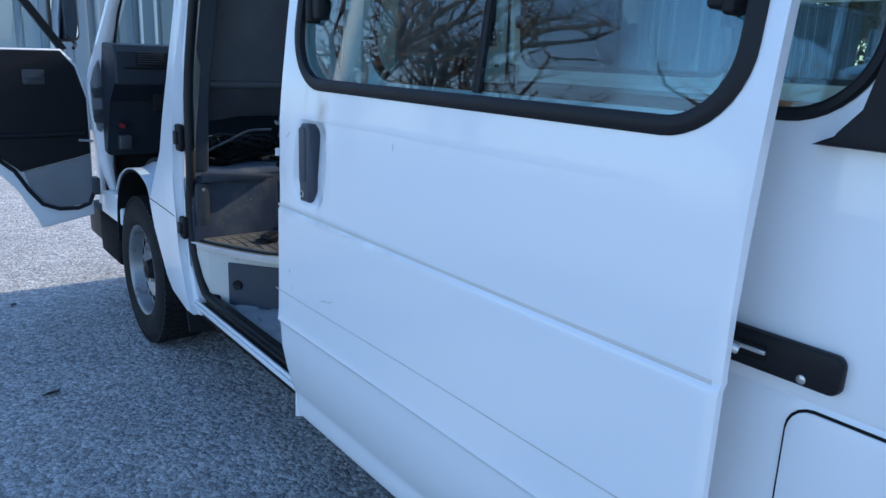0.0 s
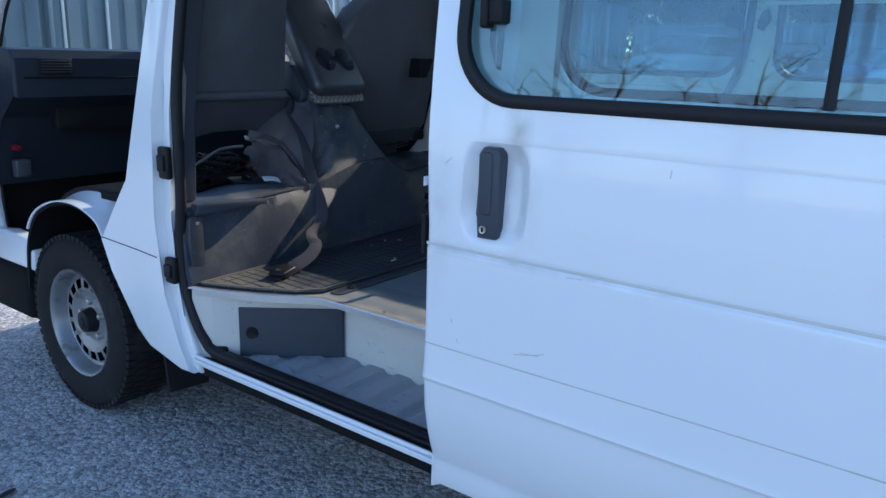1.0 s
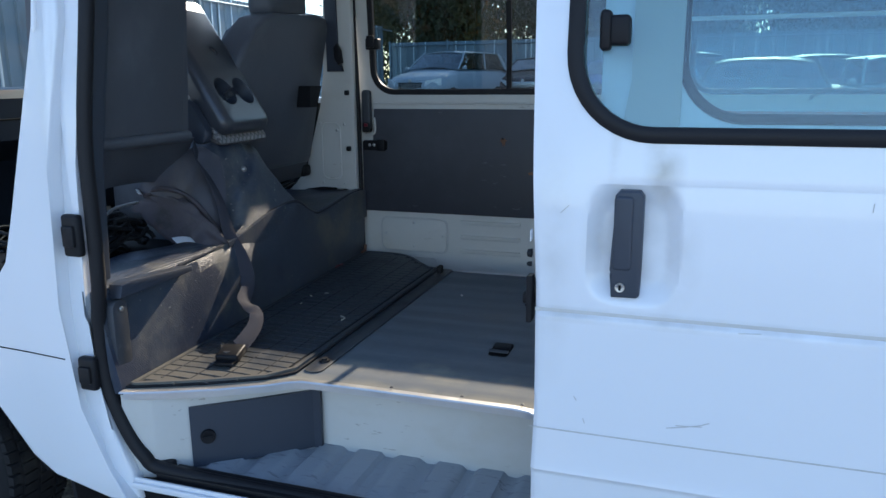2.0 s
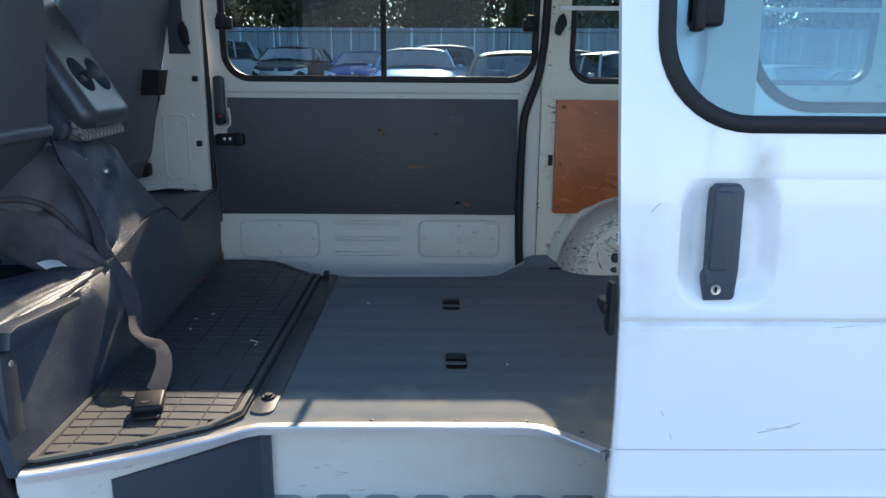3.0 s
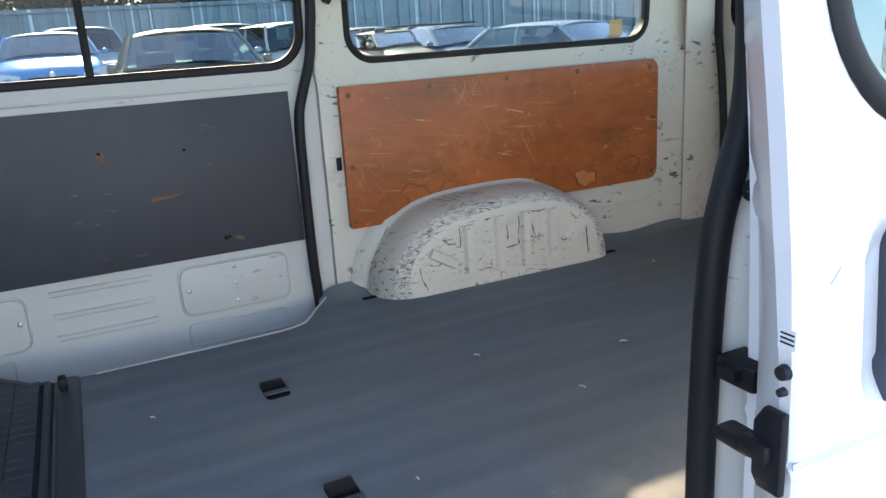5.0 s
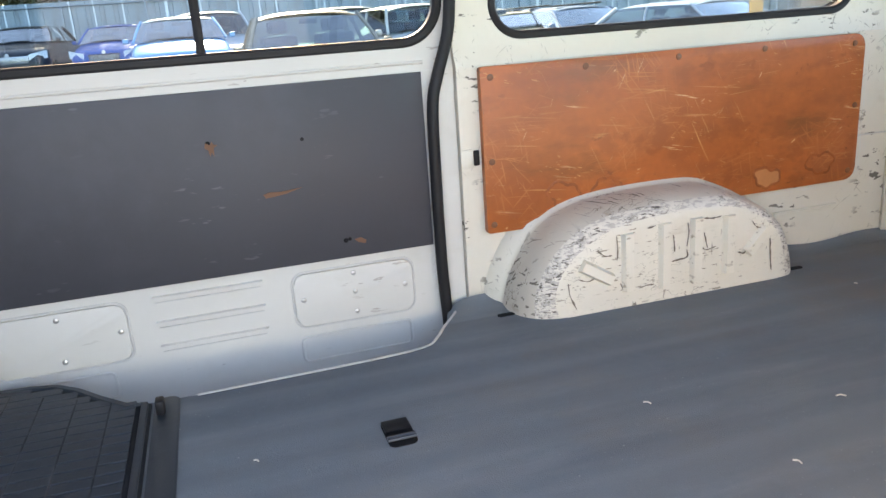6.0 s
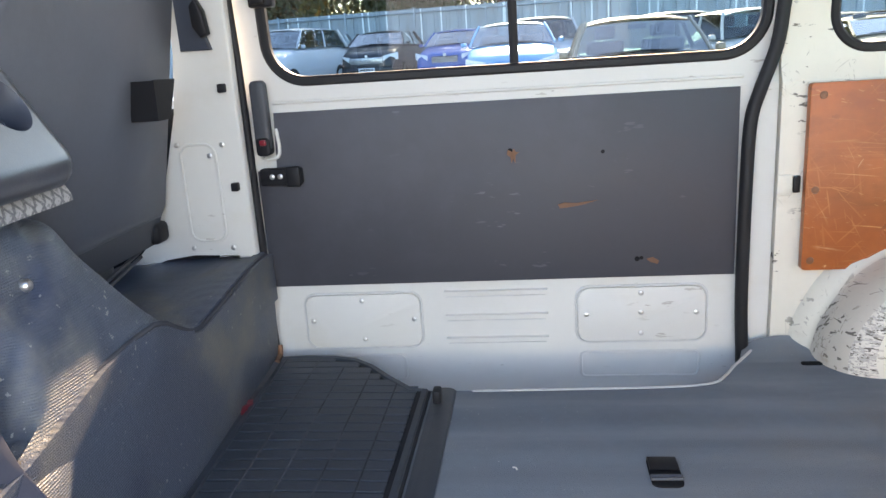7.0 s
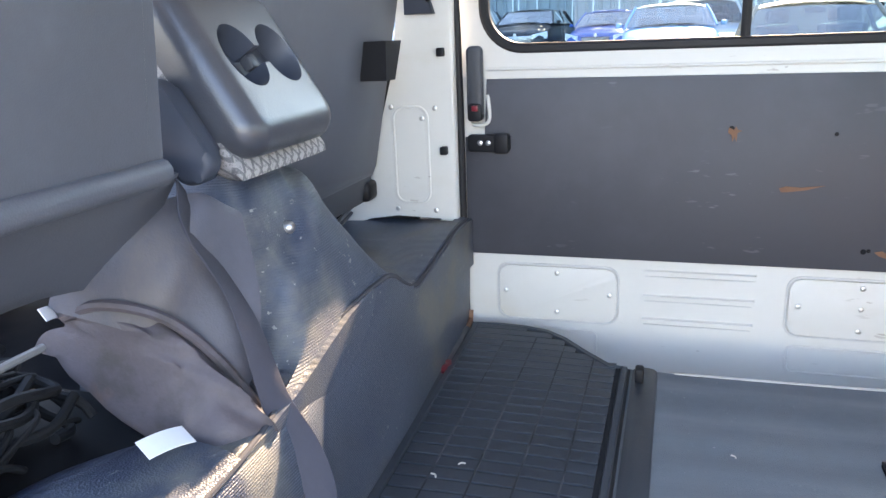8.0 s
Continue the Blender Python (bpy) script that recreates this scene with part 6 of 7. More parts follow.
for s in (0, 1):
    def side(x):
        return x if s == 0 else 2 * VAN_MID - x
    rows = [(1.84, 0.935, 0.985), (1.50, 0.885, 0.935), (1.325, 0.857, 0.909), (1.197, 0.828, 0.900), (1.086, 0.803, 0.905), (0.995, 0.793, 0.912), (0.881, 0.800, 0.905), (0.776, 0.812, 0.893), (0.645, 0.828, 0.886), (0.518, 0.866, 0.892), (0.42, 0.862, 0.925)]

    def post_at(i, u, back=0.0):
        z, xo, xi = rows[i]
        return (side(xo + (xi - xo) * u), 3.87 - 0.45 * max(0.0, z - 1.0) - 0.28 * max(0.0, z - 1.4) - 0.012 * math.sin(u * math.pi) + back, z)

    bm = sheet(bmesh.new(), list(range(len(rows))), steps(0, 1, 6), post_at, lambda i, u: post_at(i, u, 0.045))
    ap = part("front_post", bm, WHITE, van, "white windscreen post", 60)
    if s == 0:
        bm = slab(bmesh.new(), [(0.829, 1.125), (0.850, 1.05), (0.866, 1.015), (0.868, 0.902), (0.855, 0.845), (0.832, 0.800), (0.818, 0.81), (0.803, 0.90), (0.800, 1.02), (0.812, 1.085)], "y", 3.848, 3.864, 0.004, 3)
        for v in bm.verts:
            v.co.y -= 0.45 * max(0.0, v.co.z - 1.0)
        part("hinge_pocket", bm, DOORMETAL, ap, "grey hinge pocket")
        for z in (0.985, 0.875):
            part("hinge_plate", box(box(bmesh.new(), (0.805, 3.832, z - 0.030), (0.848, 3.852, z + 0.030), 0.005), (0.800, 3.826, z - 0.012), (0.830, 3.838, z + 0.016), 0.004), GREYPLASTIC, ap)
        part("post_grommet", lathe(bmesh.new(), [(0.0, 0.007), (-0.004, 0.006), (-0.005, 0.0005)], "y", 12, (0.898, 3.864, 0.975)), RUBBER, ap)
        part("post_seal", sweep(bmesh.new(), smooth_path([(x, 3.868 - 0.45 * max(0.0, z - 1.0) - 0.28 * max(0.0, z - 1.4), z) for z, xo, x in rows], 3), circle(0.007, 8), (0, -1, 0)), RUBBER, ap)
        part("door_hinge", box(bmesh.new(), (0.785, 3.86, 0.51), (0.815, 3.93, 0.59), 0.006), GREYPLASTIC, ap)
        part("door_check", sweep(bmesh.new(), [(0.80, 3.87, 0.76), (0.74, 3.875, 0.765)], circle(0.006, 8), (0, 0, 1)), STEEL, ap)
bm = slab(bmesh.new(), [(2.70, 0.40), (3.90, 0.40), (3.90, 1.15), (2.74, 1.15)], "x", 2.24, 2.32, 0.01)
fd = part("far_front_door", bm, WHITE, van, "closed white front door on the far side")
part("trim_panel", slab(bmesh.new(), [(2.74, 0.46), (3.86, 0.46), (3.86, 1.13), (2.78, 1.13)], "x", 2.226, 2.239, 0.004), PLASTIC, fd, "black inner trim panel")
bm = bmesh.new()
bm.faces.new([bm.verts.new(p) for p in ((2.29, 2.76, 1.15), (2.29, 3.80, 1.15), (2.25, 3.42, 1.78), (2.25, 2.76, 1.78))])
part("pane", bm, GLASS, fd)
for s in (0, 1):
    part("roof_rail", sweep(bmesh.new(), [(p if s == 0 else 2 * VAN_MID - p, y, z) for p, y, z in ((0.93, 3.32, 1.83), (0.91, 3.0, 1.88), (0.91, 2.0, 1.89), (0.91, 1.0, 1.89), (0.92, 0.10, 1.89))], circle(0.045, 8), (0, 0, 1)), WHITE, van)

# front wheel arch and step
ap_pts = [(2.80, 0.345), (2.86, 0.42), (2.95, 0.545), (3.006, 0.637), (3.05, 0.682), (3.165, 0.711), (3.29, 0.700), (3.40, 0.657), (3.465, 0.60), (3.515, 0.50), (3.535, 0.36)]
loop = [(p.y, p.z) for p in smooth_path([(0, *a) for a in ap_pts], 4)]
bm = sheet(bmesh.new(), [0.803, 0.90, 1.0, 1.16], list(range(len(loop))), lambda x, i: (x, loop[i][0], loop[i][1]), lambda x, i: (x, 3.165 + (loop[i][0] - 3.165) * 1.03, loop[i][1] + 0.012))
part("front_wheel_house", bm, DARK, van)
mid = [i for i, p in enumerate(loop) if 2.88 < p[0] < 3.49 and p[1] > 0.55]
bm = sheet(bmesh.new(), [0.90, 0.95, 1.0, 1.12], [i for i in mid if loop[i][0] > 3.03], lambda x, i: (x, 3.165 + (loop[i][0] - 3.165) * 1.07, loop[i][1] + 0.050), lambda x, i: (x, 3.165 + (loop[i][0] - 3.165) * 1.03, loop[i][1] + 0.011))
part("wheel_house_mat", bm, PLASTIC, van, "black rubber mat over the wheel house")
part("kick_panel", new_box((0.862, 3.955, 0.45), (2.25, 3.982, 1.10), 0.006), PLASTIC, van)
bm = sheet(bmesh.new(), [0.797, 0.806, 0.84, 0.87, 0.90], mid, lambda x, i: (x, 3.165 + (loop[i][0] - 3.165) * 1.06, loop[i][1] + 0.014 + 0.03 * min(1, max(0, (x - 0.86) / 0.06))), lambda x, i: (x, 3.165 + (loop[i][0] - 3.165) * 1.03, loop[i][1] + 0.010))
part("arch_step", bm, WHITE, van, "white painted step over the front wheel")
bm = slab(bmesh.new(), [(3.502, 0.43), (3.86, 0.43), (3.86, 0.53), (3.70, 0.55), (3.56, 0.54), (3.502, 0.50)], "x", 0.812, 0.87, 0.01, 3)
part("front_sill", bm, WHITE, van)
part("splash_guard", box(bmesh.new(), (0.802, 3.545, 0.235), (0.98, 3.88, 0.43), 0.03, 3), DARK, van)
part("mud_flap", slab(bmesh.new(), [(0.85, 0.175), (0.99, 0.165), (1.02, 0.42), (0.83, 0.42)], "y", 2.765, 2.777, 0.002), RUBBER, van)

# ---- wheels ----
def wheel_meshes():
    prof = [(0.010, 0.195), (0.0, 0.205), (-0.006, 0.225), (-0.010, 0.255), (-0.006, 0.285), (0.004, 0.303), (0.016, 0.312), (0.05, 0.318), (0.095, 0.319), (0.14, 0.318), (0.174, 0.312), (0.186, 0.303), (0.196, 0.285), (0.20, 0.255), (0.19, 0.21), (0.18, 0.195)]
    bm = lathe(bmesh.new(), prof, "x", 56)
    tyre = finish(bm, "tyre", TYRE)
    blocks = bmesh.new()
    for k in range(64):
        a = 2 * math.pi * k / 64
        for x0, x1, sh in ((0.004, 0.030, 0.0), (0.040, 0.080, 0.4), (0.092, 0.132, 0.1), (0.150, 0.186, 0.5)):
            rot = Matrix.Rotation(a + sh * 2 * math.pi / 64, 4, "X")
            box(blocks, (x0, -0.0115, 0.306), (x1, 0.0115, 0.323), 0.0, 1, rot)
    tread = finish(blocks, "tread_blocks", TYRE)
    n, hole_n = 96, 16
    prof = [(0.006, 0.199), (0.0, 0.197), (0.004, 0.189), (0.016, 0.183), (0.030, 0.180), (0.052, 0.172), (0.058, 0.162)]
    bm = lathe(bmesh.new(), prof, "x", n)
    ring = [(0.058, 0.162), (0.048, 0.154), (0.044, 0.122), (0.046, 0.112), (0.058, 0.096), (0.062, 0.075), (0.056, 0.060), (0.056, 0.02)]
    rows = []
    for i in range(n):
        c, s = math.cos(2 * math.pi * i / n), math.sin(2 * math.pi * i / n)
        rows.append([bm.verts.new((a, r * c, r * s)) for a, r in ring])
    for i in range(n):
        for j in range(len(ring) - 1):
            if j in (1,) and (i % (n // hole_n)) in (0, 1, 2, 3):
                continue
            bm.faces.new((rows[i][j], rows[i][j + 1], rows[(i + 1) % n][j + 1], rows[(i + 1) % n][j]))
    rim = finish(bm, "rim", RIM)
    back = finish(lathe(bmesh.new(), [(0.12, 0.0005), (0.12, 0.17), (0.10, 0.188)], "x", 32), "brake_drum", DARK)
    hub = finish(lathe(bmesh.new(), [(0.060, 0.048), (0.034, 0.042), (0.020, 0.038), (0.016, 0.026), (0.016, 0.018), (0.012, 0.015), (0.012, 0.0005)], "x", 28), "hub_cap", PLASTIC)
    nut = finish(lathe(bmesh.new(), [(0.064, 0.012), (0.044, 0.011), (0.042, 0.0005)], "x", 6), "wheel_nut", STEEL)
    return tyre, tread, rim, back, hub, nut


W = wheel_meshes()
for x, y, turn in ((0.812, 3.232, 0), (2.318, 3.232, 180), (0.86, 1.11, 0), (2.27, 1.11, 180)):
    m = pose(x, y, 0.302, 14, 0, turn) @ Matrix.Scale(0.94, 4)
    w = piece("wheel", W[0], m, van)
    tagged(w, "black tyre on a silver steel wheel")
    for name, me in (("tread", W[1]), ("rim", W[2]), ("brake_drum", W[3]), ("hub_cap", W[4])):
        piece(name, me, Matrix.Identity(4), w)
    for k in range(5):
        a = 2 * math.pi * k / 5
        piece("wheel_nut", W[5], Matrix.Translation((0, 0.068 * math.cos(a), 0.068 * math.sin(a))), w)

# ---- open front door ----
# drawn closed in its own axes: u from the hinge, z up, then swung out
swing = Matrix.Translation((0.800, 3.915, 0)) @ Matrix.Rotation(radians(178), 4, "Z")


def door_part(name, bm, mat, parent, label="", angle=38):
    bmesh.ops.transform(bm, matrix=swing, verts=bm.verts)
    return part(name, bm, mat, parent, label, angle)


outline = [(0.012, 0.412), (0.236, 0.366), (0.262, 0.45), (0.325, 0.555), (0.385, 0.625), (0.46, 0.70), (0.60, 0.76), (0.84, 0.74), (0.95, 0.72), (0.98, 1.155), (0.10, 1.165), (0.04, 1.10), (0.0, 0.95)]
fdoor = door_part("front_door", slab(bmesh.new(), outline, "y", -0.045, 0.02, 0.008, 3), WHITE, van, "white front door swung wide open, dark trim inside")
trim = [(0.012, 0.70), (0.30, 0.63), (0.36, 0.69), (0.44, 0.74), (0.60, 0.79), (0.94, 0.76), (0.96, 1.150), (0.105, 1.158), (0.05, 1.09), (0.012, 0.95)]
door_part("trim_panel", slab(bmesh.new(), trim, "y", 0.018, 0.034, 0.006, 3), PLASTIC, fdoor, "black inner trim panel")
door_part("arm_rest", sweep(bmesh.new(), [(0.03, 0.036, 0.795), (0.30, 0.040, 0.79), (0.8, 0.04, 0.80)], circle(0.012, 8), (0, 1, 0)), PLASTIC, fdoor)
low = [(0.012, 0.695), (0.29, 0.628), (0.262, 0.53), (0.215, 0.47), (0.14, 0.452), (0.05, 0.468), (0.012, 0.50)]
# the panel's shade is in its grey colour
door_part("lower_panel", slab(bmesh.new(), low, "y", 0.018, 0.026, 0.004, 3), DOORMETAL, fdoor, "grey metal panel, darkened for shade")
door_part("door_seal", sweep(bmesh.new(), [(u, 0.028, z) for u, z in ((0.008, 0.52), (0.03, 0.468), (0.08, 0.450), (0.16, 0.452), (0.225, 0.478), (0.275, 0.545), (0.325, 0.635), (0.42, 0.72))], circle(0.009, 8), (0, 1, 0)), RUBBER, fdoor)
bm = slab(bmesh.new(), rrect(0.175, 0.262, 1.01, 1.075, 0.008, 4), "y", 0.032, 0.042, 0.003)
box(bm, (0.185, 0.040, 1.034), (0.252, 0.046, 1.05), 0.003)
door_part("inner_handle", bm, GREYPLASTIC, fdoor, "inner door handle")
frame_pts = [(0.085, 1.16), (0.18, 1.30), (0.32, 1.50), (0.48, 1.78), (0.96, 1.78), (0.98, 1.16)]
door_part("window_frame", sweep(bmesh.new(), [(u, -0.012, z) for u, z in frame_pts], [(-0.016, -0.02), (0.016, -0.02), (0.016, 0.02), (-0.016, 0.02)], (0, 1, 0)), PLASTIC, fdoor)
bm = bmesh.new()
bm.faces.new([bm.verts.new((u, -0.014, z)) for u, z in frame_pts])
door_part("pane", bm, GLASS, fdoor)
# mirror on its arms
bm = new_box((-0.015, -0.20, 1.195), (0.115, -0.13, 1.46), 0.035, 4)
door_part("mirror", bm, PLASTIC, fdoor, "black door mirror")
door_part("mirror_glass", slab(bmesh.new(), rrect(-0.003, 0.103, 1.208, 1.447, 0.03, 5), "y", -0.1305, -0.126), MIRROR, fdoor)
door_part("mirror_arm", sweep(bmesh.new(), smooth_path([(0.04, -0.02, 1.17), (0.02, -0.09, 1.19), (0.06, -0.15, 1.24)], 4), circle(0.008, 8), (0, 0, 1)), PLASTIC, fdoor)

# ---- ground ----
GRAVEL = material("grey_gravel", (0.43, 0.42, 0.40), 0.95, vary=0.30, scale=3)


def pebbles(m, scale, strength, low, high, dist):
    """Packed pebbles: each cell its own tone and its own small dome."""
    n, l = m.node_tree.nodes, m.node_tree.links
    b = n["Principled BSDF"]
    co = n.new("ShaderNodeTexCoord")
    v = n.new("ShaderNodeTexVoronoi")
    v.inputs["Scale"].default_value = scale
    l.new(co.outputs["Object"], v.inputs["Vector"])
    sep = n.new("ShaderNodeSeparateColor")
    l.new(v.outputs["Color"], sep.inputs[0])
    r = n.new("ShaderNodeMapRange")
    r.inputs["To Min"].default_value, r.inputs["To Max"].default_value = low, high
    l.new(sep.outputs[0], r.inputs["Value"])
    sc = n.new("ShaderNodeVectorMath")
    sc.operation = "SCALE"
    l.new(b.inputs["Base Color"].links[0].from_socket, sc.inputs[0])
    l.new(r.outputs[0], sc.inputs["Scale"])
    l.new(sc.outputs[0], b.inputs["Base Color"])
    bp = n.new("ShaderNodeBump")
    bp.invert = True
    bp.inputs["Strength"].default_value, bp.inputs["Distance"].default_value = strength, dist
    l.new(v.outputs["Distance"], bp.inputs["Height"])
    if b.inputs["Normal"].links:
        l.new(b.inputs["Normal"].links[0].from_socket, bp.inputs["Normal"])
    l.new(bp.outputs[0], b.inputs["Normal"])


over(GRAVEL, (0.375, 0.37, 0.36), spots(GRAVEL, 1.4, 0.42, 0.70, detail=7, shift=8), 0.95)
pebbles(GRAVEL, 150, 0.5, 0.68, 1.30, 0.004)
pebbles(GRAVEL, 58, 0.6, 0.62, 1.35, 0.010)
over(GRAVEL, (0.11, 0.11, 0.11), spots(GRAVEL, 40, 0.62, 0.68, where=(2, 0.4, 0.65), shift=5), 0.9)


def ground_z(x, y):
    ramp = max(0.0, min(1.0, (x - 3.5) / 6.0))
    return ramp * (0.0115 * min(30.0, x - 3.5) + 0.028 * (max(-14.0, min(12.0, y)) - 1.0))


bm = bmesh.new()
gx = [-900, -200, -60, -20, -8, -3, 0, 2, 3.5, 6, 9.5, 14, 20, 26, 33.5, 80, 300, 900]
gy = [-900, -200, -60, -14, -8, -3, 1, 4, 8, 12, 20, 60, 200, 900]
sheet(bm, gx, gy, lambda x, y: (x, y, ground_z(x, y)))
ground = part("ground", bm, GRAVEL)
tagged(ground, "grey gravel yard, partly in the van's shade", "ground", kind="structure")

# loose stones near the van
STONE = material("gravel_stone", (0.40, 0.39, 0.375), 0.9, vary=0.45, scale=15, bump=0.3)
bm = bmesh.new()
q = random.Random(9)
verts, faces = [], []
for k in range(16000):
    x, y = q.uniform(-0.9, 1.0), q.uniform(0.8, 6.5)
    r = q.uniform(0.0025, 0.0075) * (1.8 if q.random() < 0.05 else 1)
    a = q.uniform(0, 6.28)
    b0 = len(verts)
    for dx, dy, dz in ((1, 0, 0.1), (0, 1, 0.15), (-1, 0, 0.1), (0, -1, 0.05), (0.1, 0.05, 0.75)):
        s = q.uniform(0.7, 1.25)
        verts.append((x + r * s * (dx * math.cos(a) - dy * math.sin(a)), y + r * s * (dx * math.sin(a) + dy * math.cos(a)), r * dz))
    faces += [(b0, b0 + 1, b0 + 4), (b0 + 1, b0 + 2, b0 + 4), (b0 + 2, b0 + 3, b0 + 4), (b0 + 3, b0, b0 + 4)]
me = bpy.data.meshes.new("gravel_stones")
me.from_pydata(verts, [], faces)
me.materials.append(STONE)
tagged(new("gravel_stones", me), "loose pale gravel stones", "gravel", kind="stuff")
bm.free()
LEAF = material("dry_dark_leaf", (0.03, 0.026, 0.022), 0.8, vary=0.3)
for x, y, a in ((0.391, 2.861, 0.3), (0.42, 3.95, 1.2), (0.30, 1.9, 2.0)):
    bm = sheet(bmesh.new(), steps(-0.03, 0.03, 4), steps(-1, 1, 2), lambda u, v: (u, v * 0.012 * (1 - (u / 0.032) ** 2) + 0.001 * v, 0.006 + 0.004 * abs(v)))
    ob = tagged(new("dry_leaf", finish(bm, "dry_leaf", LEAF)), "dark dry leaf on the gravel", "leaf")
    ob.matrix_basis = pose(x, y, 0, 0, 0, math.degrees(a))

# ---- rubber mat ----
mo = [(0.842, 2.590), (0.846, 2.575), (0.872, 2.515), (0.915, 2.425), (0.972, 2.325), (1.010, 2.288), (1.03, 2.272), (2.025, 2.272), (2.038, 2.312), (2.095, 2.366), (2.155, 2.416), (2.190, 2.458), (2.206, 2.51), (2.211, 2.57), (2.211, 2.632)]
mat_ = thing("floor_mat", pose(1.5, 2.45, 0.56), "black ribbed rubber floor mat, dusty", "mat", world=True)
part("sheet", slab(bmesh.new(), mo, "z", 0.5603, 0.566, 0.002), MATGAP, mat_)
part("border", sweep(bmesh.new(), [(x + (0.012 if x < 1.05 else -0.012 if x > 2.03 else 0), y + (0.012 if y < 2.3 else -0.010 if y > 2.585 else 0), 0.567) for x, y in mo], [(-0.008, -0.004), (-0.005, 0.004), (0.005, 0.004), (0.008, -0.004)], (0, 0, 1), True), MAT, mat_)
edge = table([(0.84, 2.60), (0.872, 2.535), (0.972, 2.345), (1.03, 2.30), (2.03, 2.30), (2.09, 2.385), (2.15, 2.435), (2.20, 2.53)])
k = 0
x = 0.895
while x < 2.19:
    y0 = edge(x)
    bm = sweep(bmesh.new(), [(x + 0.004 * math.sin(3 * t), y0 + (BOX_FOOT(x) - 0.016 - y0) * t, 0.566) for t in steps(0, 1, 3)], [(-0.0140, -0.002), (-0.0128, 0.0028), (0.0128, 0.0028), (0.0140, -0.002)], (0, 0, 1))
    part("rib", bm, MAT, mat_)
    x += 0.0315
for y in (2.345, 2.41, 2.475, 2.54):
    part("cross_groove", sweep(bmesh.new(), [(max(0.90, 0.872 + (2.535 - y) * 0.55), y, 0.5692), (1.5, y, 0.5692), (2.03 + max(0, (y - 2.3) * 0.6), y, 0.5692)], flat(0.003, 0.0012), (0, 0, 1)), MATDUST, mat_)
part("edge_flap", slab(bmesh.new(), rrect(1.045, 2.045, 2.222, 2.268, 0.02, 4), "z", 0.5604, 0.564, 0.001), MAT, mat_)
bm = lathe(bmesh.new(), [(0.564, 0.014), (0.568, 0.013), (0.568, 0.008), (0.572, 0.007), (0.572, 0.0005)], "z", 16, (1.115, 2.244, 0))
part("stud", bm, PLASTIC, mat_)
part("clip", new_box((1.972, 2.246, 0.562), (2.0, 2.262, 0.59), 0.004), PLASTIC, mat_)
# small debris
q = random.Random(3)
for (x, y, a, n) in ((1.41, 2.335, 0.5, 5), (1.50, 2.52, 0.1, 2), (1.58, 2.53, 0.9, 2), (1.62, 2.50, 2.0, 2), (1.66, 1.45, 0.7, 2), (1.42, 1.35, 0.4, 2), (1.30, 1.75, 0.2, 2), (1.95, 0.72, 0.4, 2), (1.55, 1.15, 1.1, 2), (1.75, 2.10, 0.8, 2)):
    L = 0.045 if n == 5 else q.uniform(0.008, 0.02)
    z = 0.5715 if y > 2.27 else 0.5622
    pts = smooth_path([(x + L * t * math.cos(a + t), y + L * t * math.sin(a + t), z) for t in (-0.5, 0, 0.5)], 4)
    ob = tagged(new("debris", finish(sweep(bmesh.new(), pts, circle(0.0016 if n == 5 else 0.0013, 6), (0, 0, 1)), "debris", LINT)), "pale scrap of litter on the van floor", "litter", "litter")

# ---- fences ----
FENCE = material("pale_metal_fence", (0.22, 0.27, 0.305), 0.45, metal=0.2, vary=0.12, scale=2)
over(FENCE, (0.19, 0.20, 0.21), spots(FENCE, 3, 0.5, 0.75, (1, 1, 0.2)), 0.6)

# pale colour for the bright highlights on the fence's ribs
RIBGLINT = material("fence_highlight_metal", (0.62, 0.66, 0.68), 0.4, metal=0.2, vary=0.15, scale=3)


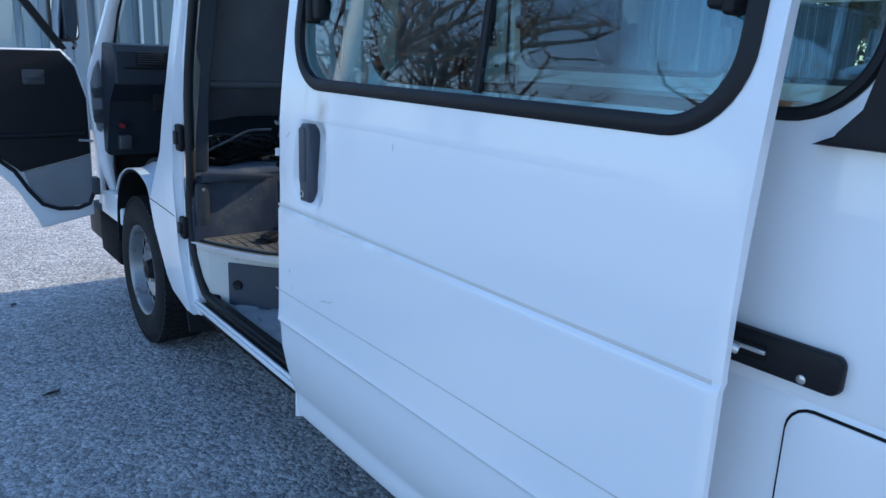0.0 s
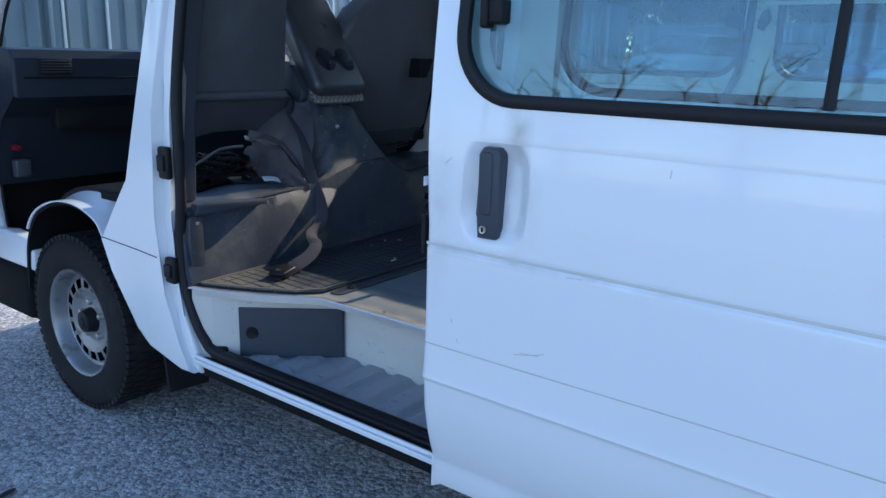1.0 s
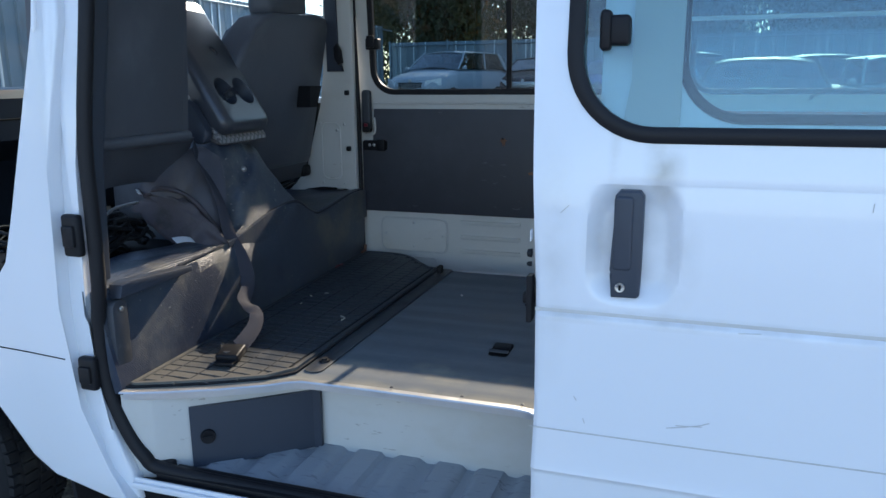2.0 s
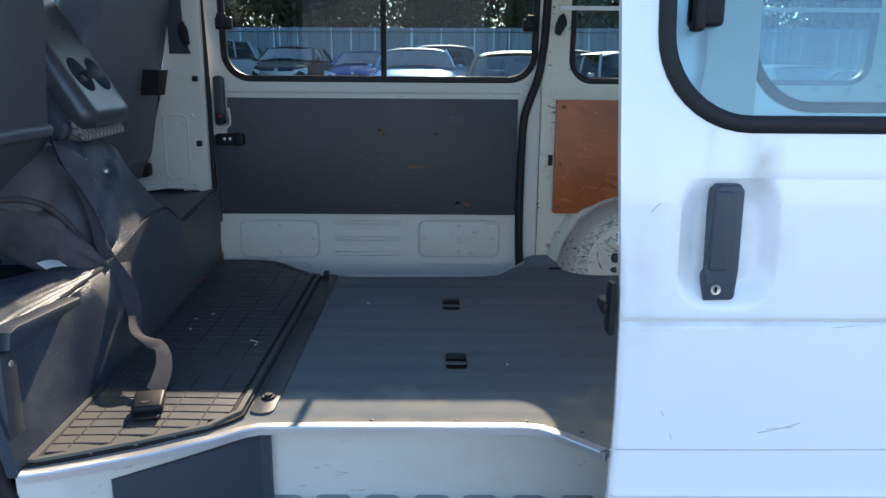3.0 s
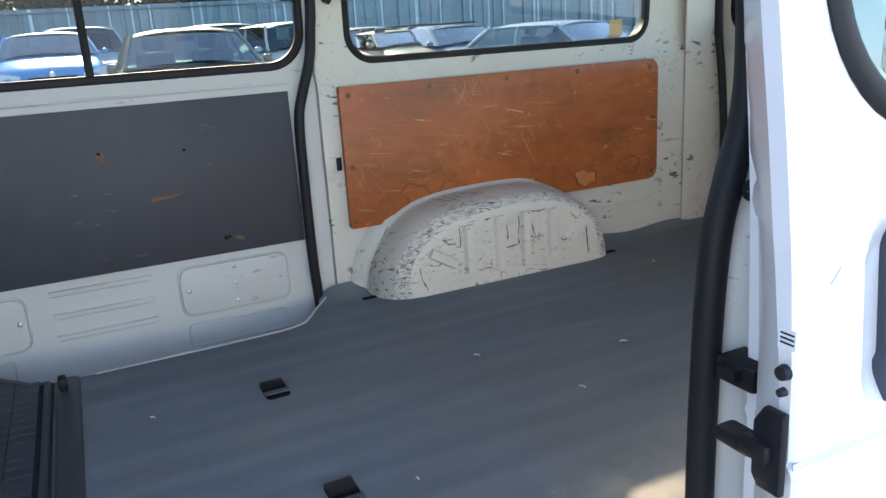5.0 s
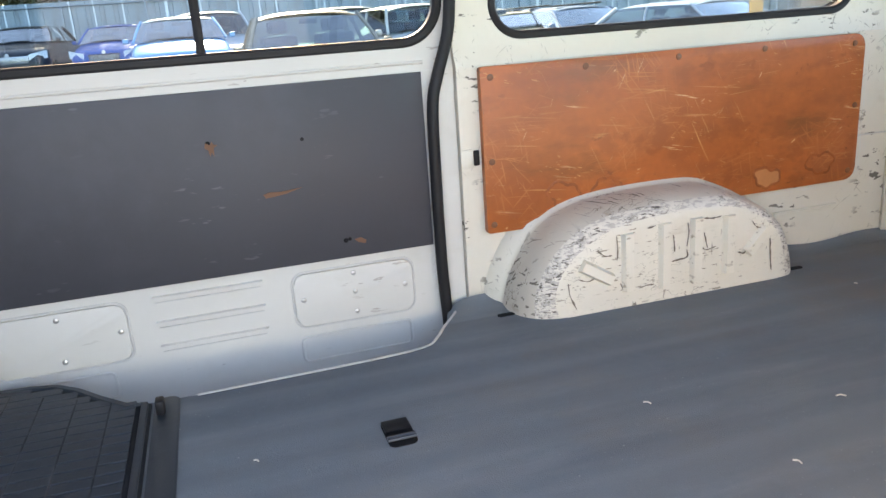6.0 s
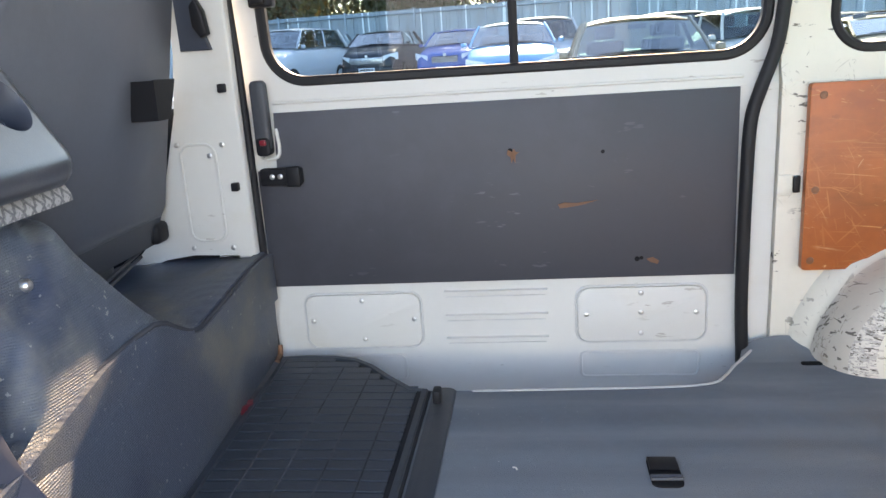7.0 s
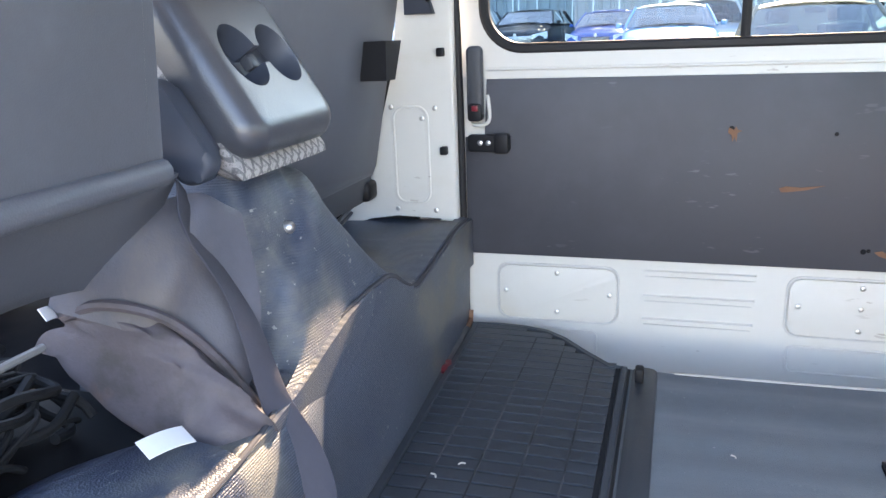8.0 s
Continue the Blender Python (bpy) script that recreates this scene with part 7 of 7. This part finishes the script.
def fence(p, q_, height, label, pitch=0.36, sheet_w=2.4):
    """A run of ribbed sheets with posts and a top rail."""
    p, q_ = Vector(p), Vector(q_)
    L = (q_ - p).length
    d = (q_ - p) / L
    ang = math.atan2(d.y, d.x)
    e = thing("fence", Matrix.Translation(p) @ Matrix.Rotation(ang, 4, "Z"), label, "fence")
    n = int(L / sheet_w)
    prof = []
    k = int(sheet_w / pitch)
    for i in range(k):
        u = i * pitch
        prof += [(u, 0.0), (u + pitch * 0.62, 0.0), (u + pitch * 0.68, 0.035), (u + pitch * 0.94, 0.035)]
    prof.append((sheet_w, 0.0))
    bm = bmesh.new()
    a = [[bm.verts.new((u, v + t, z)) for u, v in prof] for z, t in ((-0.3, 0), (height, 0), (height, 0.01), (-0.3, 0.01))]
    for r0, r1 in zip(a, a[1:]):
        for i in range(len(prof) - 1):
            bm.faces.new((r0[i], r0[i + 1], r1[i + 1], r1[i]))
    me = finish(bm, "fence_sheet", FENCE, 20)
    post_me = finish(box(bmesh.new(), (-0.03, -0.09, -0.3), (0.03, -0.02, height + 0.04), 0.006), "fence_post", FENCE)
    # added pale strip that stands in for a highlight line on a rib
    rib_me = finish(box(bmesh.new(), (-0.022, -0.022, -0.3), (0.022, 0.004, height), 0.004), "fence_rib_highlight", RIBGLINT)
    for i in range(n):
        for k, u in enumerate((0.42, 0.80, 1.62)):
            piece("fence_rib_highlight", rib_me, Matrix.Translation((i * sheet_w + u + 0.2 * math.sin(3.7 * i + 2 * k), 0, 0)), e)
        piece("fence_sheet", me, Matrix.Translation((i * sheet_w, 0, 0)), e)
        piece("fence_post", post_me, Matrix.Translation((i * sheet_w, 0, 0)), e)
    part("top_rail", sweep(bmesh.new(), [(0, -0.06, height - 0.12), (L, -0.06, height - 0.12)], circle(0.03, 8), (0, 0, 1)), FENCE, e)
    return e


fence((27.4, 13.0, 0.10), (24.4, -24.5, 0.10), 2.44, "long pale ribbed metal fence behind parked cars", 0.40)
fence((-2.2, 11.4, 0.0), (27.4, 13.0, 0.25), 3.1, "white ribbed metal fence ahead of the van", 0.30)

# ---- parked cars ----
CARPAINT = {}


def paint(name, c, metal=0.3):
    if name not in CARPAINT:
        CARPAINT[name] = material(name + "_car_paint", c, 0.48, metal=metal, coat=0.15, vary=0.06, scale=2)
    return CARPAINT[name]


LAMP = material("clear_headlamp", (0.75, 0.78, 0.80), 0.12, vary=0.1, scale=20, specular=0.8)
STICKER = material("orange_sticker", (0.85, 0.42, 0.14), 0.6, vary=0.05)


def car(label, x, y, heading, colour, metal=0.3, L=4.0, Wd=1.68, H=1.48, hood=0.92, cowl=0.98, boxy=0.0, long_roof=False, sticker=False, grille_size=1.0, rack=False, roof_tint=None):
    """A parked car: its front points along its own +x."""
    P = paint(label.split(" ")[0], colour, metal)
    e = thing("car", pose(x, y, ground_z(x, y), 0, 0, heading), label, "car", "parked cars")
    h = Wd / 2
    # body: stations from nose to tail: (x, half width, top, bottom)
    nose = L / 2
    st = [(nose, h * 0.72, 0.66, 0.32), (nose - 0.06, h * 0.86, 0.75, 0.24), (nose - 0.25, h * 0.95, 0.82 + (hood - 0.92) * 0.6, 0.20), (nose - 0.6, h * 0.985, hood - 0.04, 0.20), (nose - 0.95, h, hood, 0.20), (nose - 1.15, h, cowl, 0.20), (0.0, h, cowl + 0.01, 0.20), (-nose + 0.5, h, cowl + 0.02, 0.20), (-nose + 0.12, h * 0.96, cowl - 0.02, 0.25), (-nose, h * 0.86, cowl - 0.12, 0.32)]
    bm = bmesh.new()
    rings = []
    for sx, w, top, bot in st:
        r = [(-w * 0.86, bot), (-w, bot + 0.12), (-w * 1.0, (top + bot) / 2), (-w * 0.97, top - 0.10), (-w * 0.86, top - 0.015), (-w * 0.5, top + 0.015), (0, top + 0.025)]
        r = r + [(-a, b) for a, b in r[-2::-1]]
        rings.append([bm.verts.new((sx, a, b)) for a, b in r])
    for A, B in zip(rings, rings[1:]):
        for i in range(len(A) - 1):
            bm.faces.new((A[i], A[i + 1], B[i + 1], B[i]))
        bm.faces.new((A[-1], A[0], B[0], B[-1]))
    bm.faces.new(rings[0])
    bm.faces.new(rings[-1][::-1])
    part("body", bm, P, e, angle=50)
    # greenhouse
    rake = 0.62 * (1 - boxy) + 0.12 * boxy
    xf0, xf1 = nose - 1.12, nose - 1.12 - rake
    xr0, xr1 = (-nose + 0.10, -nose + 0.28) if long_roof or boxy > 0.3 else (-nose + 0.55, -nose + 1.05)
    t0, t1 = h * 0.93, h * (0.74 + 0.1 * boxy)
    zc, zr = cowl + 0.005, H
    bm = bmesh.new()
    # roof with rounded edges and four posts
    us = steps(xr1 - 0.04, xf1 + 0.06, 8)
    sheet(bm, us, steps(-1, 1, 8), lambda u, v: (u, v * t1 * 1.02, zr - 0.06 * abs(v) ** 3 - 0.035 * (2 * (u - us[0]) / (us[-1] - us[0]) - 1) ** 4), lambda u, v: (u, v * t1 * 0.98, zr - 0.05 - 0.06 * abs(v) ** 3))
    part("roof", bm, paint(label.split(" ")[0] + "_roof", roof_tint, 0.1) if roof_tint else P, e, angle=50)
    zt = zr - 0.06
    for s in (-1, 1):
        for a, b, w in (((xf0, s * t0, zc), (xf1, s * t1, zt), 0.024), ((xr0, s * t0, zc), (xr1, s * t1, zt), 0.042), (((xf0 + xr0) / 2 - 0.1, s * t0, zc), ((xf1 + xr1) / 2 - 0.1, s * t1, zt), 0.024)):
            part("window_post", sweep(bmesh.new(), [a, ((a[0] + b[0]) / 2, (a[1] + b[1]) / 2 * 1.015, (a[2] + b[2]) / 2), b], circle(w, 8), (0, s, 0.2)), P, e)
    for name, quad in (("windscreen", ((xf0, -t0, zc), (xf0, t0, zc), (xf1, t1, zt), (xf1, -t1, zt))), ("rear_window", ((xr0, t0, zc), (xr0, -t0, zc), (xr1, -t1, zt), (xr1, t1, zt))), ("side_window", ((xf0, t0, zc), (xr0, t0, zc), (xr1, t1, zt), (xf1, t1, zt))), ("side_window", ((xr0, -t0, zc), (xf0, -t0, zc), (xf1, -t1, zt), (xr1, -t1, zt)))):
        A, B, C, D = (Vector(p) for p in quad)
        bow = (B - A).cross(D - A).normalized() * 0.03
        bm = sheet(bmesh.new(), steps(0, 1, 5), steps(0, 1, 4), lambda u, v: A.lerp(B, u).lerp(D.lerp(C, u), v) + bow * (4 * u * (1 - u)) * (1 if name in ("windscreen", "rear_window") else 0.3))
        part(name, bm, CARPANE, e)
    for s in (-1, 1):
        for k, sx in enumerate((xf0 - 0.75, xf0 - 1.5)):
            part("seat", new_box((sx - 0.06, s * 0.36 - 0.22, 0.6), (sx + 0.06, s * 0.36 + 0.22, cowl + 0.18), 0.05, 3), SEAT, e)
            part("headrest", new_box((sx - 0.05, s * 0.36 - 0.11, cowl + 0.20), (sx + 0.04, s * 0.36 + 0.11, cowl + 0.36), 0.04, 3), SEAT, e)
    # lamps, grille, mirrors, wheels
    for s in (-1, 1):
        bm = sheet(bmesh.new(), steps(0, 1, 5), steps(0, 1, 4), lambda u, v: (nose + 0.008 - 0.22 * u ** 1.5, s * h * (0.54 + 0.43 * u), 0.62 + (0.13 + 0.05 * u) * v + 0.03 * u), lambda u, v: (nose - 0.13 - 0.22 * u, s * h * (0.53 + 0.34 * u), 0.62 + 0.13 * v))
        part("headlamp", bm, LAMP, e)
        part("door_mirror", new_box((xf0 - 0.18, s * (h + 0.06) - 0.055, cowl + 0.0), (xf0 - 0.08, s * (h + 0.06) + 0.055, cowl + 0.085), 0.03, 3), P, e)
        for wx in (nose - 0.78, -nose + 0.72):
            w = part("wheel", lathe(bmesh.new(), [(-0.09, 0.19), (-0.10, 0.22), (-0.095, 0.28), (-0.07, 0.30), (0.07, 0.30), (0.095, 0.28), (0.10, 0.22), (0.09, 0.19)], "y", 28, (wx, s * (h - 0.08), 0.30)), TYRE, e)
            part("rim", lathe(bmesh.new(), [(s * 0.09, 0.195), (s * 0.075, 0.18), (s * 0.07, 0.10), (s * 0.085, 0.05), (s * 0.085, 0.0005)], "y", 20, (wx, s * (h - 0.08), 0.30)), RIM, w)
    gw = h * 0.40 * grille_size
    part("grille", new_box((nose - 0.10, -gw - 0.02, 0.55), (nose + 0.004, gw + 0.02, 0.72), 0.02), ALU if grille_size > 1 else DARK, e)
    for k in range(5):
        part("grille_bar", new_box((nose - 0.02, -gw, 0.567 + k * 0.029), (nose + 0.012, gw, 0.577 + k * 0.029), 0.002), ALU if grille_size <= 1 else DARK, e)
    part("badge", lathe(bmesh.new(), [(nose - 0.02, 0.045), (nose + 0.006, 0.04), (nose + 0.008, 0.0005)], "x", 14, (0, 0, 0.755)), ALU, e)
    part("bumper", new_box((nose - 0.20, -h * 0.86, 0.30), (nose + 0.03, h * 0.86, 0.48), 0.05, 3), P, e)
    part("plate", new_box((nose + 0.028, -0.22, 0.36), (nose + 0.036, 0.22, 0.46)), PAPER, e)
    for k in range(5):
        part("plate_bar", new_box((nose + 0.0365, -0.17 + k * 0.075, 0.385), (nose + 0.039, -0.12 + k * 0.075, 0.435)), DARK, e)
    part("wiper", sweep(bmesh.new(), [(xf0 + 0.02, -0.5, zc + 0.03), (xf0 - 0.01, 0.0, zc + 0.05), (xf0 + 0.01, 0.4, zc + 0.035)], circle(0.008, 6), (1, 0, 0)), DARK, e)
    part("inner_mirror", new_box((xf1 - 0.02, -0.11, zt - 0.10), (xf1 + 0.01, 0.11, zt - 0.04), 0.012), DARK, e)
    if sticker:
        part("window_sticker", new_box((xf0 - 0.16, t0 * 0.20, zc + 0.10), (xf0 - 0.15, t0 * 0.62, zc + 0.36), 0.0, 1, None), STICKER, e, "orange paper sticker")
    if rack:
        for s in (-1, 1):
            part("roof_bar", sweep(bmesh.new(), [(xf1 - 0.2, s * t1 * 0.9, zr + 0.03), (xr1 + 0.2, s * t1 * 0.9, zr + 0.03)], circle(0.016, 8), (0, 0, 1)), DARK, e)
    return e


CARPANE = glass("car_window_glass", (0.36, 0.50, 0.53), 3.0)
# fronts face the van
car("white wagon parked in the row", 19.9, 8.15, 168, (0.42, 0.44, 0.47), 0.1, H=1.55, hood=0.98, cowl=1.04, long_roof=True)
car("silver hatchback parked by the fence", 23.6, 8.25, 182, (0.28, 0.31, 0.35), 0.5, H=1.47, hood=0.95, cowl=1.0)
car("dark sedan with a chrome grille", 23.3, 6.25, 177, (0.012, 0.015, 0.02), 0.1, L=4.5, Wd=1.72, H=1.44, hood=0.97, cowl=1.02, grille_size=1.25)
car("blue hatchback parked in the row", 22.6, 4.02, 174, (0.008, 0.085, 0.33), 0.1, H=1.40, hood=0.92, cowl=0.97)
car("pale-blue hatchback with a silver roof", 15.75, 2.38, 181, (0.13, 0.35, 0.58), 0.3, L=3.75, Wd=1.66, H=1.44, hood=0.98, cowl=1.02, long_roof=True, roof_tint=(0.34, 0.38, 0.42))
car("white van-like wagon behind the row", 18.6, 1.82, 186, (0.40, 0.42, 0.45), 0.1, H=1.56, cowl=1.05, boxy=0.4)
car("tan hatchback with a brown roof", 10.75, 0.74, 178, (0.22, 0.185, 0.14), 0.3, Wd=1.66, H=1.38, hood=0.86, cowl=0.92, roof_tint=(0.26, 0.15, 0.085))
car("cream microvan with upright windows", 13.5, -1.45, 186, (0.48, 0.47, 0.43), 0.1, L=3.4, Wd=1.5, H=1.48, hood=1.0, cowl=1.02, boxy=0.75, long_roof=True)
car("rust-coloured wagon with a pale roof", 15.3, -0.55, 184, (0.36, 0.20, 0.11), 0.2, L=4.0, Wd=1.6, H=1.50, hood=0.98, cowl=1.02, boxy=0.3, long_roof=True, roof_tint=(0.36, 0.33, 0.29))
car("maroon sedan with a pale roof", 16.4, -3.70, 182, (0.34, 0.12, 0.10), 0.3, H=1.38, L=4.3, roof_tint=(0.36, 0.30, 0.24))
car("tan-roofed sedan beside the grey wagon", 15.3, -3.95, 182, (0.34, 0.26, 0.16), 0.3, H=1.30, L=4.3, Wd=1.6)
car("grey wagon parked side by side", 14.6, -4.85, 184, (0.16, 0.19, 0.24), 0.5, H=1.36, L=4.4, long_roof=True, rack=True)
car("white sedan with an orange windscreen sticker", 11.9, -5.80, 194, (0.40, 0.43, 0.46), 0.1, H=1.36, L=4.4, Wd=1.7, hood=0.9, cowl=0.95, sticker=True)
car("red hatchback near the fence", 16.8, -9.2, 184, (0.45, 0.05, 0.05), 0.3, H=1.42)
car("silver wagon behind the van", 10.2, -9.9, 190, (0.42, 0.45, 0.48), 0.5, H=1.45, long_roof=True)

# ---- trees ----
BARK = material("grey_brown_bark", (0.16, 0.125, 0.095), 0.95, vary=0.35, scale=9, bump=0.8, bump_scale=40)
LEAVES = material("dark_green_leaves", (0.085, 0.090, 0.050), 0.7, vary=0.5, scale=0.9)
# tan patches put sunlit foliage into the leaf colour
over(LEAVES, (0.19, 0.14, 0.06), spots(LEAVES, 0.45, 0.50, 0.66, detail=5), 0.8)
BROWNLEAVES = material("dry_brown_leaves", (0.20, 0.10, 0.045), 0.8, vary=0.4, scale=0.9)


def let_light_through(m, colour, share):
    """Thin leaves: part of the light comes through from behind."""
    n, l = m.node_tree.nodes, m.node_tree.links
    t, mx = n.new("ShaderNodeBsdfTranslucent"), n.new("ShaderNodeMixShader")
    t.inputs[0].default_value = (*colour, 1)
    mx.inputs[0].default_value = share
    l.new(n["Principled BSDF"].outputs[0], mx.inputs[1])
    l.new(t.outputs[0], mx.inputs[2])
    l.new(mx.outputs[0], n["Material Output"].inputs[0])


let_light_through(LEAVES, (0.16, 0.15, 0.06), 0.45)
let_light_through(BROWNLEAVES, (0.30, 0.17, 0.06), 0.45)


def limb_points(q, p, d, length, n, droop=0.0):
    pts = [p.copy()]
    for _ in range(n):
        d = (d + Vector((q.uniform(-0.3, 0.3), q.uniform(-0.3, 0.3), q.uniform(-0.15, 0.25) - droop))).normalized()
        p = p + d * length / n
        pts.append(p.copy())
    return pts, d


def taper(bm, pts, r0, r1, sides):
    n = len(pts)
    rings = []
    for i, p in enumerate(pts):
        t = (pts[min(i + 1, n - 1)] - pts[max(i - 1, 0)]).normalized()
        a = t.orthogonal().normalized()
        b = t.cross(a)
        r = r0 + (r1 - r0) * i / (n - 1)
        rings.append([bm.verts.new(p + (a * math.cos(2 * math.pi * k / sides) + b * math.sin(2 * math.pi * k / sides)) * r) for k in range(sides)])
    for A, B in zip(rings, rings[1:]):
        for k in range(sides):
            bm.faces.new((A[k], A[(k + 1) % sides], B[(k + 1) % sides], B[k]))


def tree(label, x, y, height, spread, seed, leaf=None, leaves=2600, leaf_size=0.16, low=0.2):
    """Tapered trunk, forking limbs and a crown of single leaves, or bare twigs."""
    q = random.Random(seed)
    z0 = ground_z(x, y)
    e = thing("tree", pose(x, y, z0), label, "tree", "trees")
    bm = bmesh.new()
    trunk, d = limb_points(q, Vector((0, 0, -0.1)), Vector((0, 0, 1)), height * 0.55, 6)
    taper(bm, trunk, height * 0.028, height * 0.014, 8)
    tips = []
    for k in range(14 if leaf else 13):
        i = q.randint(2, 6)
        a = q.uniform(0, 6.28)
        pts, d = limb_points(q, trunk[i], Vector((math.cos(a), math.sin(a), q.uniform(0.3, 1.1))), spread * q.uniform(0.7, 1.2), 5)
        taper(bm, pts, height * 0.011, height * 0.004, 5)
        tips += pts[2:]
        for _ in range(4 if leaf else 7):
            j = q.randint(1, 5)
            a = q.uniform(0, 6.28)
            sub, d = limb_points(q, pts[j], Vector((math.cos(a), math.sin(a), q.uniform(-0.1, 1.0))), spread * q.uniform(0.3, 0.6), 4)
            taper(bm, sub, height * 0.004, height * 0.0012, 4)
            tips += sub[1:]
            if not leaf:
                for _ in range(4):
                    j2 = q.randint(1, 4)
                    a = q.uniform(0, 6.28)
                    tw, d = limb_points(q, sub[j2], Vector((math.cos(a), math.sin(a), q.uniform(-0.2, 0.9))), spread * q.uniform(0.15, 0.3), 3)
                    taper(bm, tw, height * 0.0016, height * 0.0006, 3)
    part("trunk", bm, BARK, e, angle=60)
    if leaf:
        vs, fs = [], []
        for k in range(leaves):
            c = q.choice(tips) + Vector((q.gauss(0, 0.35), q.gauss(0, 0.35), q.gauss(0, 0.35)))
            if c.z < height * low * q.uniform(0.6, 1.2):
                continue
            s = leaf_size * q.uniform(0.5, 1.4)
            r = Euler((q.uniform(0, 6.28), q.uniform(0, 6.28), q.uniform(0, 6.28))).to_matrix()
            b0 = len(vs)
            for u, v in ((-1, 0), (-0.2, -0.4), (1, 0), (-0.2, 0.4)):
                vs.append(tuple(c + r @ Vector((u * s, v * s, 0.08 * s * u))))
            fs.append((b0, b0 + 1, b0 + 2, b0 + 3))
        me = bpy.data.meshes.new("crown")
        me.from_pydata(vs, [], fs)
        me.materials.append(leaf)
        c = new("crown", me)
        c.parent = e
    return e


q = random.Random(21)
bm = bmesh.new()
vs, fs = [], []
for k in range(90000):
    t, d, z = q.uniform(-0.05, 1.05), q.uniform(0.4, 3.0), 6.6 * q.random() ** 0.8 + 0.2
    c = Vector((27.9 - 3.0 * t + d, 14.0 - 40.0 * t, z + 0.5 * math.sin(t * 40) * q.random()))
    s = 0.10 * q.uniform(0.5, 1.6)
    r = Euler((q.uniform(0, 6.28), q.uniform(0, 6.28), q.uniform(0, 6.28))).to_matrix()
    b0 = len(vs)
    for u, v in ((-1, 0), (-0.2, -0.45), (1, 0), (-0.2, 0.45)):
        vs.append(tuple(c + r @ Vector((u * s, v * s, 0.08 * s * u))))
    fs.append((b0, b0 + 1, b0 + 2, b0 + 3))
me = bpy.data.meshes.new("hedge")
me.from_pydata(vs, [], fs)
me.materials.append(LEAVES)
tagged(new("hedge", me), "dense dark hedge of shrubs behind the fence", "hedge", kind="stuff")
bm.free()
for k in range(11):
    t = k / 10
    tree("tall dark-green tree behind the fence", 32.0 - 3.0 * t + q.uniform(-0.5, 1.5), 16.0 - 44.0 * t + q.uniform(-1, 1), q.uniform(7.6, 9.4), q.uniform(2.6, 3.4), 100 + k, BROWNLEAVES if k in (1, 4, 6) else LEAVES, 11000, 0.15, 0.04)
for k, (x, y, hgt) in enumerate(((-5.5, 12.2, 7.0), (-9.5, 13.6, 8.0), (-10.5, 16.0, 8.0))):
    tree("bare leafless tree beside the yard", x, y, hgt, 2.8, 300 + k)
for k, (x, y, hgt) in enumerate(((-13.5, 9.0, 7.5), (-14.5, 5.5, 6.5))):
    tree("bare leafless tree beside the yard", x, y, hgt, 2.6, 320 + k)
pole = part("utility_pole", lathe(bmesh.new(), [(-0.2, 0.13), (3.0, 0.12), (7.5, 0.09), (7.5, 0.001)], "z", 16), material("pale_pole", (0.62, 0.64, 0.62), 0.7, vary=0.15))
pole.matrix_basis = pose(-3.5, 9.2, 0)
tagged(pole, "tall pale utility pole at the yard's edge", "pole")
